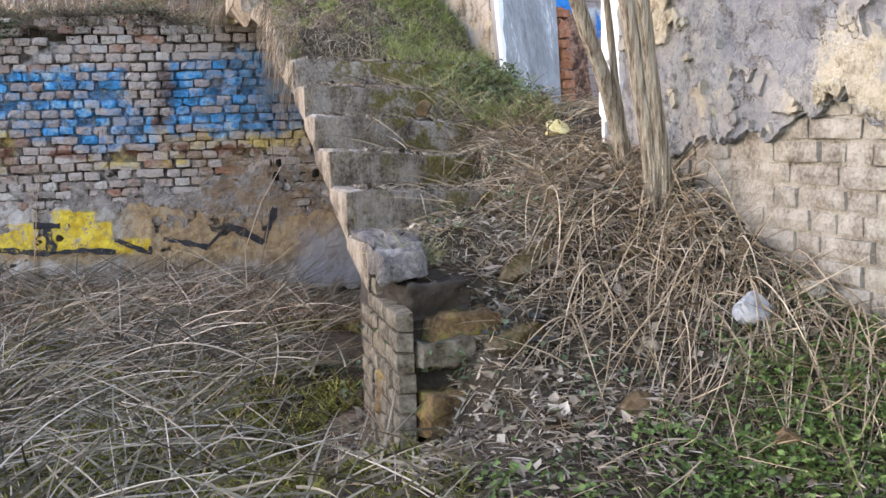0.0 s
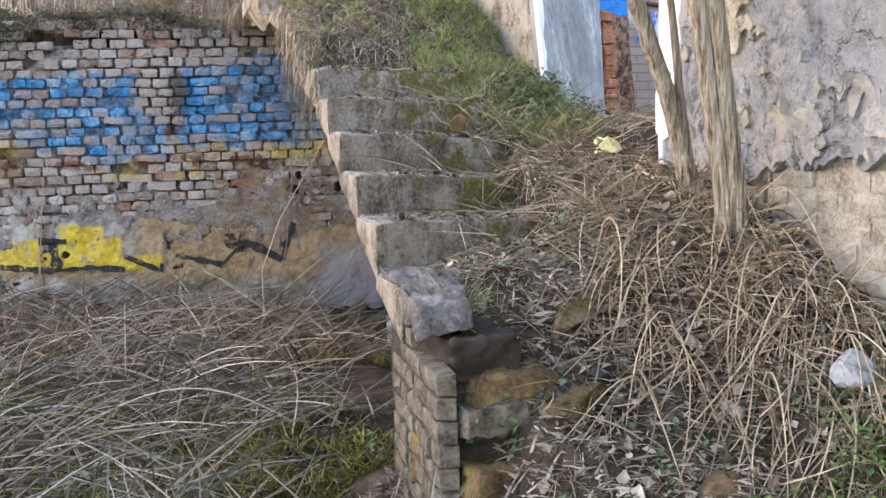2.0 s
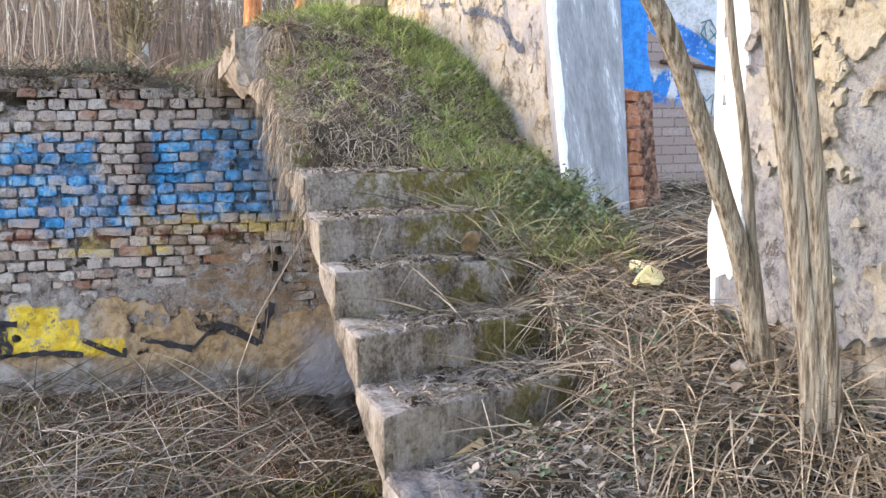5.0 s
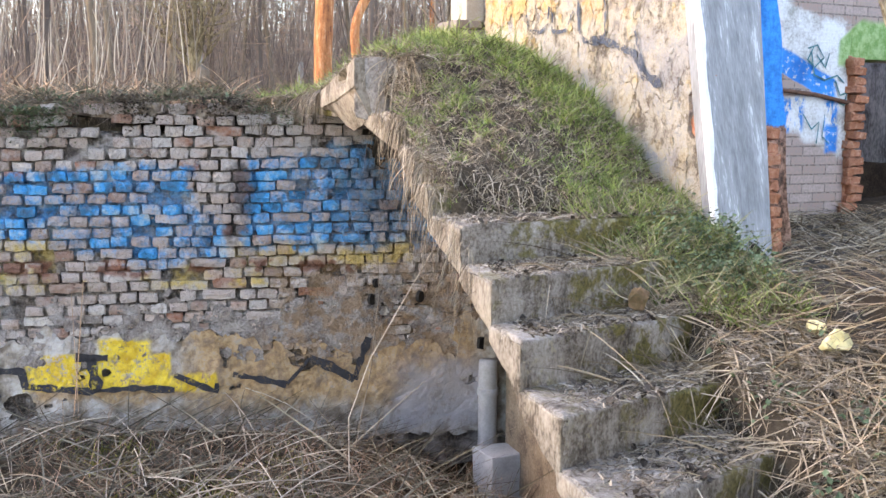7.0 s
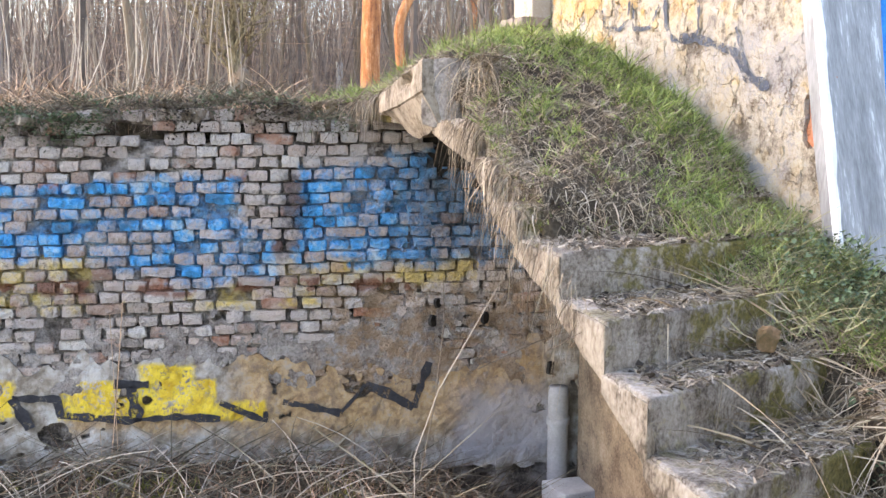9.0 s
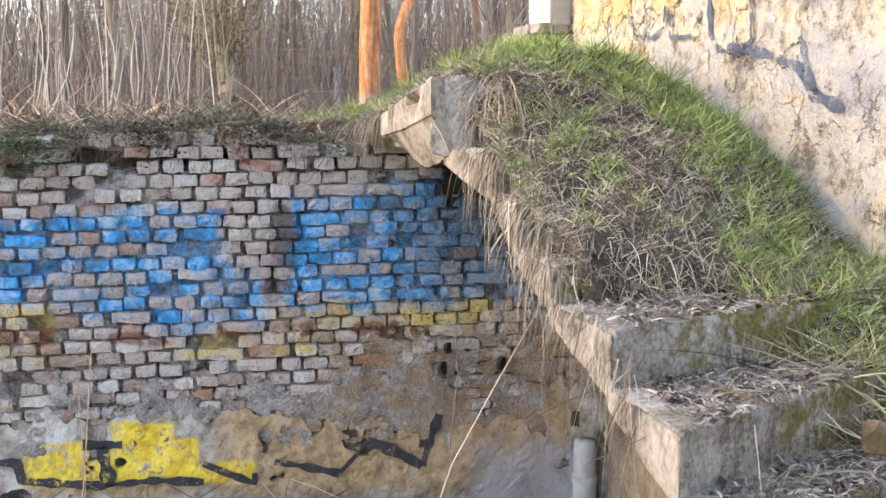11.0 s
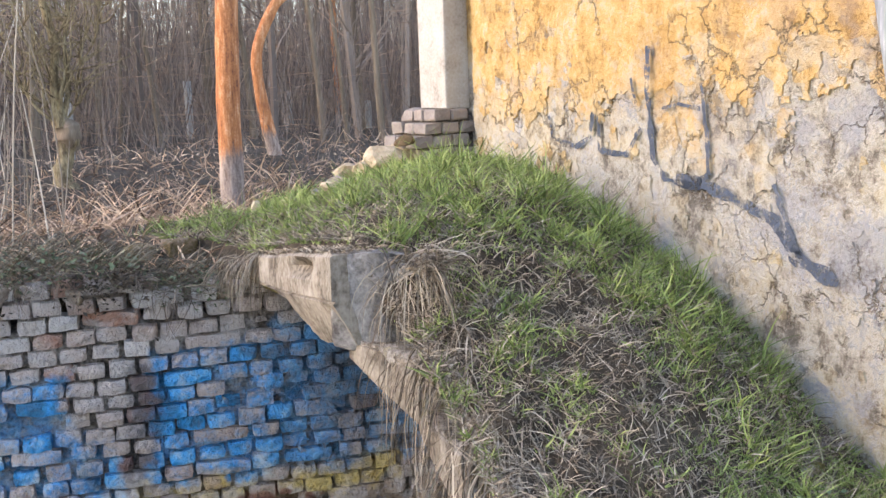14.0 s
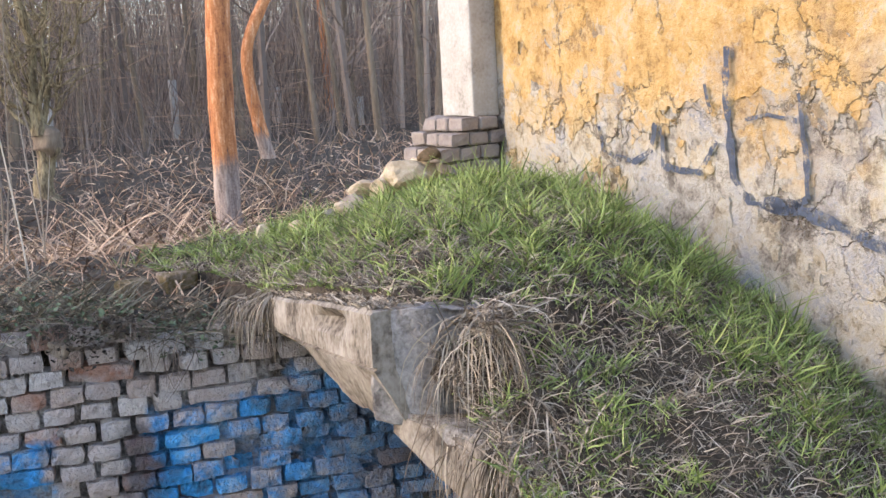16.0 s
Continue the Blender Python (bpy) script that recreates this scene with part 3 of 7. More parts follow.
for x, z, r in ((0.01, 1.10, 0.035), (-0.02, 0.98, 0.04), (0.32, 0.99, 0.045), (0.76, 0.63, 0.05)):
    v, f = tube([(x + 0.05, wall_y(x + 0.05), z), (x + 0.06, wall_y(x + 0.05) - 0.017, z)], [r, r * 0.95], 9)
    part("putlog_hole", mesh_from("putlog_hole", [Vector((a.x + 0.012 * noise.noise(a * 30), a.y, a.z * 1 + 0.012 * noise.noise(a * 31))) for a in v], f), HOLE_SHADOW, wall, "dark open hole in the brickwork")

# moss-grown block and slabs lying on the wall's crown
MOSSY = simple("mossy stone", [(0.36, (0.036, 0.03, 0.0096)), (0.46, (0.0936, 0.069, 0.024)), (0.54, (0.1584, 0.114, 0.072)), (0.66, (0.2592, 0.198, 0.156))], 9, 0.95, 0.7, 0.02)
for k, (x, w, y) in enumerate(((-0.40, 0.15, 0.78), (-0.20, 0.15, 0.80), (-0.59, 0.14, 0.83), (-0.03, 0.13, 0.88))):
    c = box_corners(x - w / 2, x + w / 2, y, y + 0.14, 2.28, 2.435 - 0.02 * (k > 1))
    part("coping_block", rough_block([Vector(v) for v in c], 4, 0.012, 0.016, 16, k), MOSSY, wall, "mossy stone block on the wall's crown")
crown = random.Random(77)
loose = [mesh_of("brick", rough_block([Vector(v) for v in box_corners(-0.06 - 0.05 * q, 0.06 + 0.05 * q, -0.05, 0.05, -0.03, 0.03)], 2, 0.010, 0.014, 18, 7.0 * q)) for q in (0, 0.3, 1)]
for me in loose:
    me.materials.append(CROWN_BRICK)
for k in range(26):
    x = crown.uniform(-3.4, -0.45)
    ob = new("brick", crown.choice(loose))
    ob.parent = wall
    ob.matrix_basis = pose(x, wall_y(x) + crown.uniform(0.03, 0.16), min(wall_top(x), 2.33) + crown.uniform(-0.03, 0.02), crown.uniform(-14, 14), crown.uniform(-14, 14), crown.uniform(-35, 35))

# ---- stairs ----
def concrete_material():
    """Old board-marked concrete with lichen, rust-brown runs and moss."""
    m, nt, bsdf = material("old concrete", 0.92)
    p = n_pos(nt)
    a, b, c = n_noise(nt, p, 4.5, 5, 0.65), n_noise(nt, p, 55, 5, 0.75), n_noise(nt, p, 14, 4, 0.7, (1, 1, 0.22))
    v = n_math(nt, 'ADD', n_math(nt, 'MULTIPLY', a, 0.40), n_math(nt, 'ADD', n_math(nt, 'MULTIPLY', b, 0.38), n_math(nt, 'MULTIPLY', c, 0.22)))
    col = n_ramp(nt, v, [(0.40, (0.075, 0.058, 0.044)), (0.46, (0.19, 0.16, 0.127)), (0.51, (0.325, 0.285, 0.24)), (0.57, (0.45, 0.405, 0.35)), (0.66, (0.62, 0.57, 0.50))])
    z = n_sep(nt, p)
    moss = n_math(nt, 'MULTIPLY', n_range(nt, n_math(nt, 'ADD', n_noise(nt, p, 5, 5, 0.7), n_range(nt, z[0], -0.6, 0.25, 0.0, 0.16)), 0.52, 0.62), n_range(nt, z[0], -1.1, -0.2, 0.4, 1.0))
    col = n_mix(nt, n_math(nt, 'MULTIPLY', moss, 0.9), col, n_ramp(nt, b, [(0.3, (0.055, 0.05, 0.015)), (0.7, (0.25, 0.205, 0.04))]))
    lich = n_range(nt, n_noise(nt, p, 22, 3, 0.6), 0.60, 0.68)
    col = n_mix(nt, n_math(nt, 'MULTIPLY', lich, 0.55), col, (0.46, 0.40, 0.26))
    nt.links.new(col, bsdf.inputs["Base Color"])
    n_bump(nt, bsdf, n_math(nt, 'ADD', v, n_math(nt, 'MULTIPLY', b, 0.8)), 1.0, 0.02)
    return m


CONCRETE = concrete_material()
PALE_CONCRETE = simple("pale concrete", [(0.40, (0.0731, 0.057, 0.0402)), (0.46, (0.161, 0.132, 0.0989)), (0.53, (0.249, 0.212, 0.164)), (0.64, (0.343, 0.299, 0.242))], 7, 0.9, 0.8, 0.012, 50, (1, 1, 0.8))
GREY_CONCRETE = simple("lichen grey concrete", [(0.36, (0.085, 0.075, 0.066)), (0.46, (0.18, 0.165, 0.148)), (0.56, (0.28, 0.26, 0.235)), (0.68, (0.40, 0.375, 0.335))], 9, 0.93, 0.9, 0.02, 70)
# left nose, right nose (x, y, z) of each step, from the bottom up
NOSES = [((-1.22, -5.04, 0.935), (0.45, -4.34, 0.86)),
         ((-1.156, -4.655, 1.135), (0.47, -3.98, 1.02)),
         ((-1.075, -4.25, 1.312), (0.50, -3.62, 1.18)),
         ((-1.012, -3.88, 1.484), (0.52, -3.27, 1.40)),
         ((-0.945, -3.545, 1.652), (0.55, -3.03, 1.615)),
         ((-0.845, -3.09, 1.822), (0.55, -2.80, 1.80)),
         ((-0.765, -2.62, 1.950), (0.58, -2.45, 1.94)),
         ((-0.635, -2.14, 2.13), (0.60, -2.15, 2.10)),
         ((-0.535, -1.75, 2.31), (0.65, -1.70, 2.20)),
         ((-0.560, -1.34, 2.58), (0.70, -1.35, 2.36))]
STAIR_SIDE = Vector((0.06, 0.06, 0.0))     # the open side of the flight and of the landing
LANDING_SIDE = Vector((0.11, 0.11, 0.0))
stairs = tagged(empty("concrete_stairs"), "worn concrete steps, mossy and half buried in soil", "stairs")
for k in range(len(NOSES) - 1):
    (l, r), (l2, r2) = NOSES[k], NOSES[k + 1]
    drop = l[2] - (NOSES[k - 1][0][2] if k else l[2] - 0.17)
    l, r, l2, r2 = Vector(l) + STAIR_SIDE, Vector(r), Vector(l2) + STAIR_SIDE, Vector(r2)
    back_off = (l2 - l) * 0.06
    lb, rb = l2 + back_off, r2 + back_off
    lb.z, rb.z = l.z, r.z
    low, lift = Vector((0, 0, -drop - 0.035)), Vector((0, 0, -0.06))
    c = [l + low, r + low, rb + lift, lb + lift, l, r, rb, lb]
    ob = part("step", rough_block(c, 9, 0.010, 0.011, 15, k * 3.1), CONCRETE, stairs)
    off, inn = Vector((-0.010, -0.002, -0.012)), Vector((0.03, 0.012, -0.012))
    c = [l + low + off, l + low + inn, lb + lift + inn, lb + lift + off, l + off, l + inn, lb + inn, lb + off]
    part("step_end", rough_block(c, 4, 0.008, 0.009, 16, k * 1.7), PALE_CONCRETE, ob, "paler worn end of the step")
# landing: slab with a pale cast flank and a broken front
def prism(pts, cuts, bevel, amp, seed):
    return rough_block([Vector(v) + LANDING_SIDE for v in pts], cuts, bevel, amp, 7, seed)


part("landing", prism([(-0.46, -1.44, 2.24), (0.75, -1.42, 2.16), (0.9, 0.03, 2.16), (-0.44, 0.0, 2.31),
                       (-0.45, -1.44, 2.575), (0.75, -1.40, 2.40), (0.9, 0.03, 2.36), (-0.44, 0.0, 2.40)], 6, 0.012, 0.014, 9.0), CONCRETE, stairs, "cracked concrete landing slab")
FL_A, FL_B = Vector((-0.590, -1.31, 0)), Vector((-0.358, -0.01, 0))
FL_DIR = (FL_B - FL_A).normalized()
FL_IN = Vector((FL_DIR.y, -FL_DIR.x, 0))


def flank_mesh():
    """Cast side of the landing: upright above a long crack, cut back below it."""
    verts, faces, cols, rows = [], [], 40, 11
    for i in range(cols):
        s = 1.26 * i / (cols - 1)
        zt = table(s, [(0, 2.625), (0.3, 2.585), (0.55, 2.555), (0.87, 2.50), (1.26, 2.455)])
        zc = table(s, [(0, 2.455), (0.6, 2.385), (1.1, 2.345), (1.26, 2.375)])
        zb = table(s, [(0, 2.275), (0.15, 2.25), (0.45, 2.205), (0.7, 2.225), (0.9, 2.275), (1.1, 2.325), (1.26, 2.36)])
        dent = 0.055 * math.exp(-((s - 0.42) / 0.13) ** 2)
        for k, (z, inn) in enumerate(((zt - 0.01, 0.30), (zt, 0.012), (lerp(zt, zc, 0.06), 0.0), (lerp(zt, zc, 0.3), dent), (lerp(zt, zc, 0.6), 0.0), (zc + 0.006, 0.0),
                                      (zc, 0.014), (zc - 0.006, 0.002), (lerp(zc, zb, 0.5), 0.045), (zb, 0.095), (zb + 0.02, 0.34))):
            at = FL_A + FL_DIR * s + FL_IN * inn + UP * z
            verts.append(at + FL_IN * 0.008 * noise.noise(at * 9) + UP * 0.012 * noise.noise(at * 14) * (k > 7 or k < 2))
        if i:
            o = (i - 1) * rows
            faces += [(o + k, o + k + 1, o + rows + k + 1, o + rows + k) for k in range(rows - 1)]
    faces.append(tuple(range(rows)))
    return mesh_from("flank", verts, faces)


part("flank", flank_mesh(), PALE_CONCRETE, stairs, "pale stained cast flank of the landing")
part("broken_front", prism([(-0.535, -1.49, 2.25), (-0.34, -1.53, 2.24), (-0.34, -1.20, 2.25), (-0.676, -1.36, 2.285),
                            (-0.555, -1.515, 2.632), (-0.34, -1.56, 2.60), (-0.34, -1.20, 2.62), (-0.694, -1.39, 2.622)], 9, 0.008, 0.012, 6.0), GREY_CONCRETE, stairs, "grey broken front of the landing")
part("haunch", prism([(-0.48, -1.72, 2.12), (0.5, -1.70, 2.05), (0.5, -1.2, 2.1), (-0.36, -1.3, 2.20), (-0.46, -1.62, 2.31), (0.5, -1.6, 2.2), (0.5, -1.2, 2.2), (-0.36, -1.3, 2.28)], 5, 0.02, 0.02, 5.0), CONCRETE, stairs)
# wall under the lowest steps
c = [(-1.06, -5.0, -0.2), (-0.80, -5.0, -0.2), (-0.70, -4.35, -0.2), (-0.98, -4.35, -0.2),
     (-1.06, -5.0, 0.72), (-0.80, -5.0, 0.70), (-0.70, -4.35, 1.02), (-0.98, -4.35, 1.04)]
part("flight_wall", rough_block([Vector(v) + Vector((0.08, 0.08, 0.0)) for v in c], 6, 0.01, 0.012, 5), OCHRE_PLASTER, stairs)

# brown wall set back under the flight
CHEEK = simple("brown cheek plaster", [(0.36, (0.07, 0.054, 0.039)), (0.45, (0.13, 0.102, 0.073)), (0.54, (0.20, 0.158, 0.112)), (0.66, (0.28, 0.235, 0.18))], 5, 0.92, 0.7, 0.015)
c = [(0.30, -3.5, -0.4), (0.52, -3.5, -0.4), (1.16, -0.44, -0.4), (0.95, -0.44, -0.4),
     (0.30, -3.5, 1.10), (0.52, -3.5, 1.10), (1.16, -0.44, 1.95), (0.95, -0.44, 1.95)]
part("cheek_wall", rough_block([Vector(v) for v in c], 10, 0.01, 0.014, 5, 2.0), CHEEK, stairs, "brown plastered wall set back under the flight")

# brick pier that carries the foot of the stairs
pier = tagged(empty("brick_pier"), "lichen-grey brick pier with a broken concrete cap", "pier")
PIER_A, PIER_B, PIER_C = Vector((-1.085, -4.62, 0)), Vector((-1.265, -5.42, 0)), Vector((-0.90, -5.54, 0))
pl_dir = (PIER_B - PIER_A).normalized()
c = [PIER_B + Vector((0.02, 0.02, -0.15)), PIER_C + Vector((-0.02, 0.03, -0.15)), Vector((-0.77, -4.62, -0.15)), PIER_A + Vector((0.025, 0, -0.15)),
     PIER_B + Vector((0.04, 0.06, 0.70)), PIER_C + Vector((-0.05, 0.2, 0.62)), Vector((-0.77, -4.62, 0.74)), PIER_A + Vector((0.025, 0, 0.74))]
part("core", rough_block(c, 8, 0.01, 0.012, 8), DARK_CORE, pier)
RED_BRICK = simple("mossy red brick", [(0.3, (0.0432, 0.0396, 0.0158)), (0.48, (0.115, 0.0756, 0.036)), (0.6, (0.194, 0.122, 0.072)), (0.75, (0.274, 0.23, 0.144))], 12, 0.95, 0.6, 0.015)
PIER_BRICK = simple("lichen-grey brick", [(0.36, (0.04, 0.03, 0.02)), (0.45, (0.095, 0.078, 0.055)), (0.54, (0.155, 0.132, 0.096)), (0.66, (0.235, 0.207, 0.158))], 14, 0.93, 0.7, 0.012)
rng = random.Random(11)
pier_long = [brick_mesh("brick", 0.247, 0.072, 0.07, rng, 0.008, 0.006) for _ in range(4)]
pier_head = [brick_mesh("brick", 0.121, 0.072, 0.07, rng, 0.008, 0.006) for _ in range(4)]
for me in pier_long + pier_head:
    me.materials.append(PIER_BRICK)
for row in range(10):
    z = 0.0 + row * 0.081
    u = 0.86 - (row % 2) * 0.13
    spots = [(0.795, False)] if row % 2 else []
    while u > 0.1:
        long = rng.random() < 0.7
        w = 0.258 if long else 0.131
        if u - w > -0.03:
            spots.append((u - w / 2, long))
        u -= w
    for u, long in spots:
        if row == 9 and u > 0.55:
            continue
        at = PIER_A + pl_dir * u
        turn = math.degrees(math.atan2(pl_dir.y, pl_dir.x)) + 180
        ob = new("brick", rng.choice(pier_long if long else pier_head))
        ob.parent = pier
        ob.matrix_basis = pose(at.x, at.y, z + 0.035, rng.uniform(-2, 2), rng.uniform(-1.5, 1.5), turn + 180 + rng.uniform(-2, 2)) @ Matrix.Translation((0, rng.uniform(0.004, 0.014), 0))
# mossy broken courses on the pier's front, the dark ones painting the gaps' shade
SLATE = simple("dark slate bits", [(0.3, (0.02, 0.02, 0.019)), (0.5, (0.045, 0.046, 0.045)), (0.75, (0.10, 0.10, 0.098))], 14, 0.85, 0.5, 0.008)
MOSS_BLOCK = simple("orange stone with yellow moss", [(0.36, (0.0338, 0.0225, 0.0105)), (0.45, (0.112, 0.0675, 0.03)), (0.53, (0.18, 0.116, 0.0562)), (0.60, (0.195, 0.165, 0.0375)), (0.70, (0.225, 0.195, 0.135))], 8, 0.95, 0.9, 0.02)
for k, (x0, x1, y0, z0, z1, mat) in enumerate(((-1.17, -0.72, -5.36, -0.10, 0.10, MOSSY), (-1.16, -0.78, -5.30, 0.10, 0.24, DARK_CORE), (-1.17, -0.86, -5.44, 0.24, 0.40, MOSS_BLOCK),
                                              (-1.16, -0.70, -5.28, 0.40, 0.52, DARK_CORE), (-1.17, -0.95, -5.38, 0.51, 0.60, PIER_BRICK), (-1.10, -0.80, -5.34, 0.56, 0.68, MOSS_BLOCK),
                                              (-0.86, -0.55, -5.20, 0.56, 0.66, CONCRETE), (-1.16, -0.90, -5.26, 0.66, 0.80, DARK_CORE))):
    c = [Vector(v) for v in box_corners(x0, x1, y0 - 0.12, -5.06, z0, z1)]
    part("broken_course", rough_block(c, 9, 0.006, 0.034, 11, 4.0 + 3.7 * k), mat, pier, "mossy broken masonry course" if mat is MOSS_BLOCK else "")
# broken slab on top of the pier
CAP_CONCRETE = simple("dark lichened concrete", [(0.36, (0.05, 0.045, 0.04)), (0.46, (0.115, 0.104, 0.094)), (0.56, (0.20, 0.183, 0.165)), (0.68, (0.34, 0.315, 0.285))], 9, 0.93, 0.9, 0.02, 70)
c = [(-1.33, -5.40, 0.80), (-1.12, -5.42, 0.81), (-0.95, -4.85, 0.80), (-1.17, -4.70, 0.80),
     (-1.315, -5.36, 0.90), (-1.13, -5.36, 0.895), (-0.93, -4.85, 0.93), (-1.18, -4.70, 0.94)]
part("cap", rough_block([Vector(v) + Vector((0.08, 0.08, 0.02)) for v in c], 14, 0.008, 0.030, 13, 3.0), CAP_CONCRETE, pier, "broken concrete cap slab")
def stone(name, at, size, turn, mat, label, seed, amp=0.014):
    """A broken lump with hacked corners."""
    sx, sy, sz = size
    rnd = random.Random(seed)
    bm = bmesh.new()
    bmesh.ops.create_icosphere(bm, subdivisions=3, radius=1.0)
    cutters = [(Vector((rnd.uniform(-1, 1), rnd.uniform(-1, 1), rnd.uniform(-0.6, 1))).normalized(), rnd.uniform(0.55, 0.8)) for _ in range(9)]
    for v in bm.verts:
        q = v.co.copy()
        e = max(abs(q.x), abs(q.y), abs(q.z))
        q = q.lerp(q / e, 0.55)
        for nrm, far in cutters:
            over = q.dot(nrm) - far
            if over > 0:
                q -= nrm * over * 0.9
        q *= 1 + 0.10 * noise.noise(q * 2.6 + Vector((seed, 0, 0))) + 0.05 * noise.noise(q * 7 + Vector((seed, 0, 0)))
        v.co = (q.x * sx * 0.56, q.y * sy * 0.56, sz * 0.5 + q.z * sz * 0.56)
    ob = part(name, mesh_of(name, bm), mat)
    ob.matrix_basis = pose(*at, rnd.uniform(-9, 9), rnd.uniform(-9, 9), turn)
    return tagged(ob, label, "stone")


PALE_STONE = simple("pale limestone", [(0.28, (0.15, 0.116, 0.0809)), (0.45, (0.277, 0.237, 0.179)), (0.65, (0.393, 0.353, 0.289))], 10, 0.9, 0.5, 0.01)
YELLOW_FOAM = simple("yellowed foam", [(0.25, (0.52, 0.42, 0.16)), (0.6, (0.74, 0.66, 0.36))], 14, 0.9, 0.6, 0.012)
GREY_STONE = simple("blue grey rubble", [(0.25, (0.20, 0.21, 0.22)), (0.6, (0.42, 0.43, 0.43))], 12, 0.92, 0.7, 0.014)
for k, (x, y, lift, size, turn, mat, lab) in enumerate((
        (-0.78, -5.50, -0.05, (0.34, 0.12, 0.12), 20, MOSSY, "mossy concrete kerb piece sunk in soil"),
        (-0.45, -5.12, -0.07, (0.44, 0.14, 0.13), 22, MOSSY, "buried concrete step edge with moss"),
        (0.06, -5.96, 0.0, (0.17, 0.13, 0.13), 30, GREY_STONE, "blue grey lump of rubble on dead stalks"),
        (0.30, -6.02, 0.0, (0.13, 0.11, 0.08), 10, PALE_STONE, "white plaster lump beside the house wall"),
        (0.19, -4.80, 0.02, (0.10, 0.07, 0.06), 40, PALE_STONE, "crumpled white scrap on the rubble slope"),
        (0.47, -3.95, 0.03, (0.13, 0.10, 0.09), 15, YELLOW_FOAM, "yellowed lump of foam among stalks"),
        (0.55, -3.75, 0.02, (0.09, 0.07, 0.06), 55, YELLOW_FOAM, "small yellowed lump of foam among stalks"),
        (-0.30, -5.75, 0.0, (0.16, 0.05, 0.035), 70, PALE_STONE, "pale splinter of wood on soil"),
        (-0.05, -5.30, -0.01, (0.26, 0.13, 0.05), 50, MOSSY, "flat slab of broken concrete on soil"),
        (-0.25, -6.45, -0.02, (0.16, 0.12, 0.10), 33, RED_BRICK, "half brick sunk in weeds"),
        (0.10, -6.62, -0.01, (0.12, 0.10, 0.07), 60, PALE_STONE, "pale stone lying in weeds"),
        (-0.55, -6.0, -0.02, (0.15, 0.11, 0.08), 12, RED_BRICK, "half brick sunk in soil"),
        (-0.12, -3.40, 0.10, (0.11, 0.08, 0.09), 12, RED_BRICK, "rusty red brick end on a tread"))):
    z = ground_z(x, y) + lift
    if lab.startswith("rusty"):
        z = 1.47
    stone("rubble_stone", (x, y, z), size, turn, mat, lab, 20 + k)

slate = random.Random(55)
for k in range(16):
    w = slate.uniform(0.04, 0.075)
    x, y = slate.uniform(-0.92, -0.62), slate.uniform(-5.62, -5.34)
    stone("slate_bit", (x, y, max(ground_z(x, y), 0.30 + 0.4 * (y + 5.6)) + 0.02), (w, w * 0.8, w * 0.4), slate.uniform(0, 180), SLATE, "dark slate bit on the rubble beside the pier", 120 + k, 0.008)

# pipe and concrete box in the corner under the landing
PIPE = simple("grey cement pipe", [(0.25, (0.192, 0.192, 0.192)), (0.6, (0.32, 0.32, 0.32))], 8, 0.8, 0.3, 0.005)
BOX_CEMENT = simple("pale cement", [(0.3, (0.30, 0.30, 0.295)), (0.5, (0.42, 0.42, 0.41)), (0.7, (0.52, 0.52, 0.51))], 7, 0.85, 0.4, 0.006)
v, f = tube([(0.83, -0.38, -0.4), (0.83, -0.38, 0.1), (0.83, -0.38, 0.46), (0.83, -0.38, 0.52)], [0.070, 0.070, 0.070, 0.065], 18)
drain = tagged(part("drain_pipe", mesh_from("drain_pipe", v, f, True), PIPE), "grey cement drain pipe standing against the wall", "pipe")
v, f = tube([(0.83, -0.38, 0.26), (0.83, -0.38, 0.31)], [0.079, 0.079], 18)
part("collar", mesh_from("collar", v, f, True), PIPE, drain)
c = box_corners(0.66, 1.11, -0.76, -0.47, -0.9, -0.09)
tagged(part("concrete_box", rough_block([Vector(q) for q in c], 4, 0.012, 0.008, 7), BOX_CEMENT), "pale concrete shaft box under the landing", "box")
# ---- house ----
def house_at(u, z, out=0.0):
    """A place on the street face of the house wall: u is y along it, out is metres towards the street."""
    return Vector((house_x(u), u, z)) + HOUSE_OUT * out


def house_box(y0, y1, z0, z1, depth=0.5, proud=0.0):
    a, b = house_at(y0, 0, proud), house_at(y1, 0, proud)
    a2, b2 = a - HOUSE_OUT * depth, b - HOUSE_OUT * depth
    return [Vector((p.x, p.y, z)) for z in (z0, z1) for p in (a, a2, b2, b)]


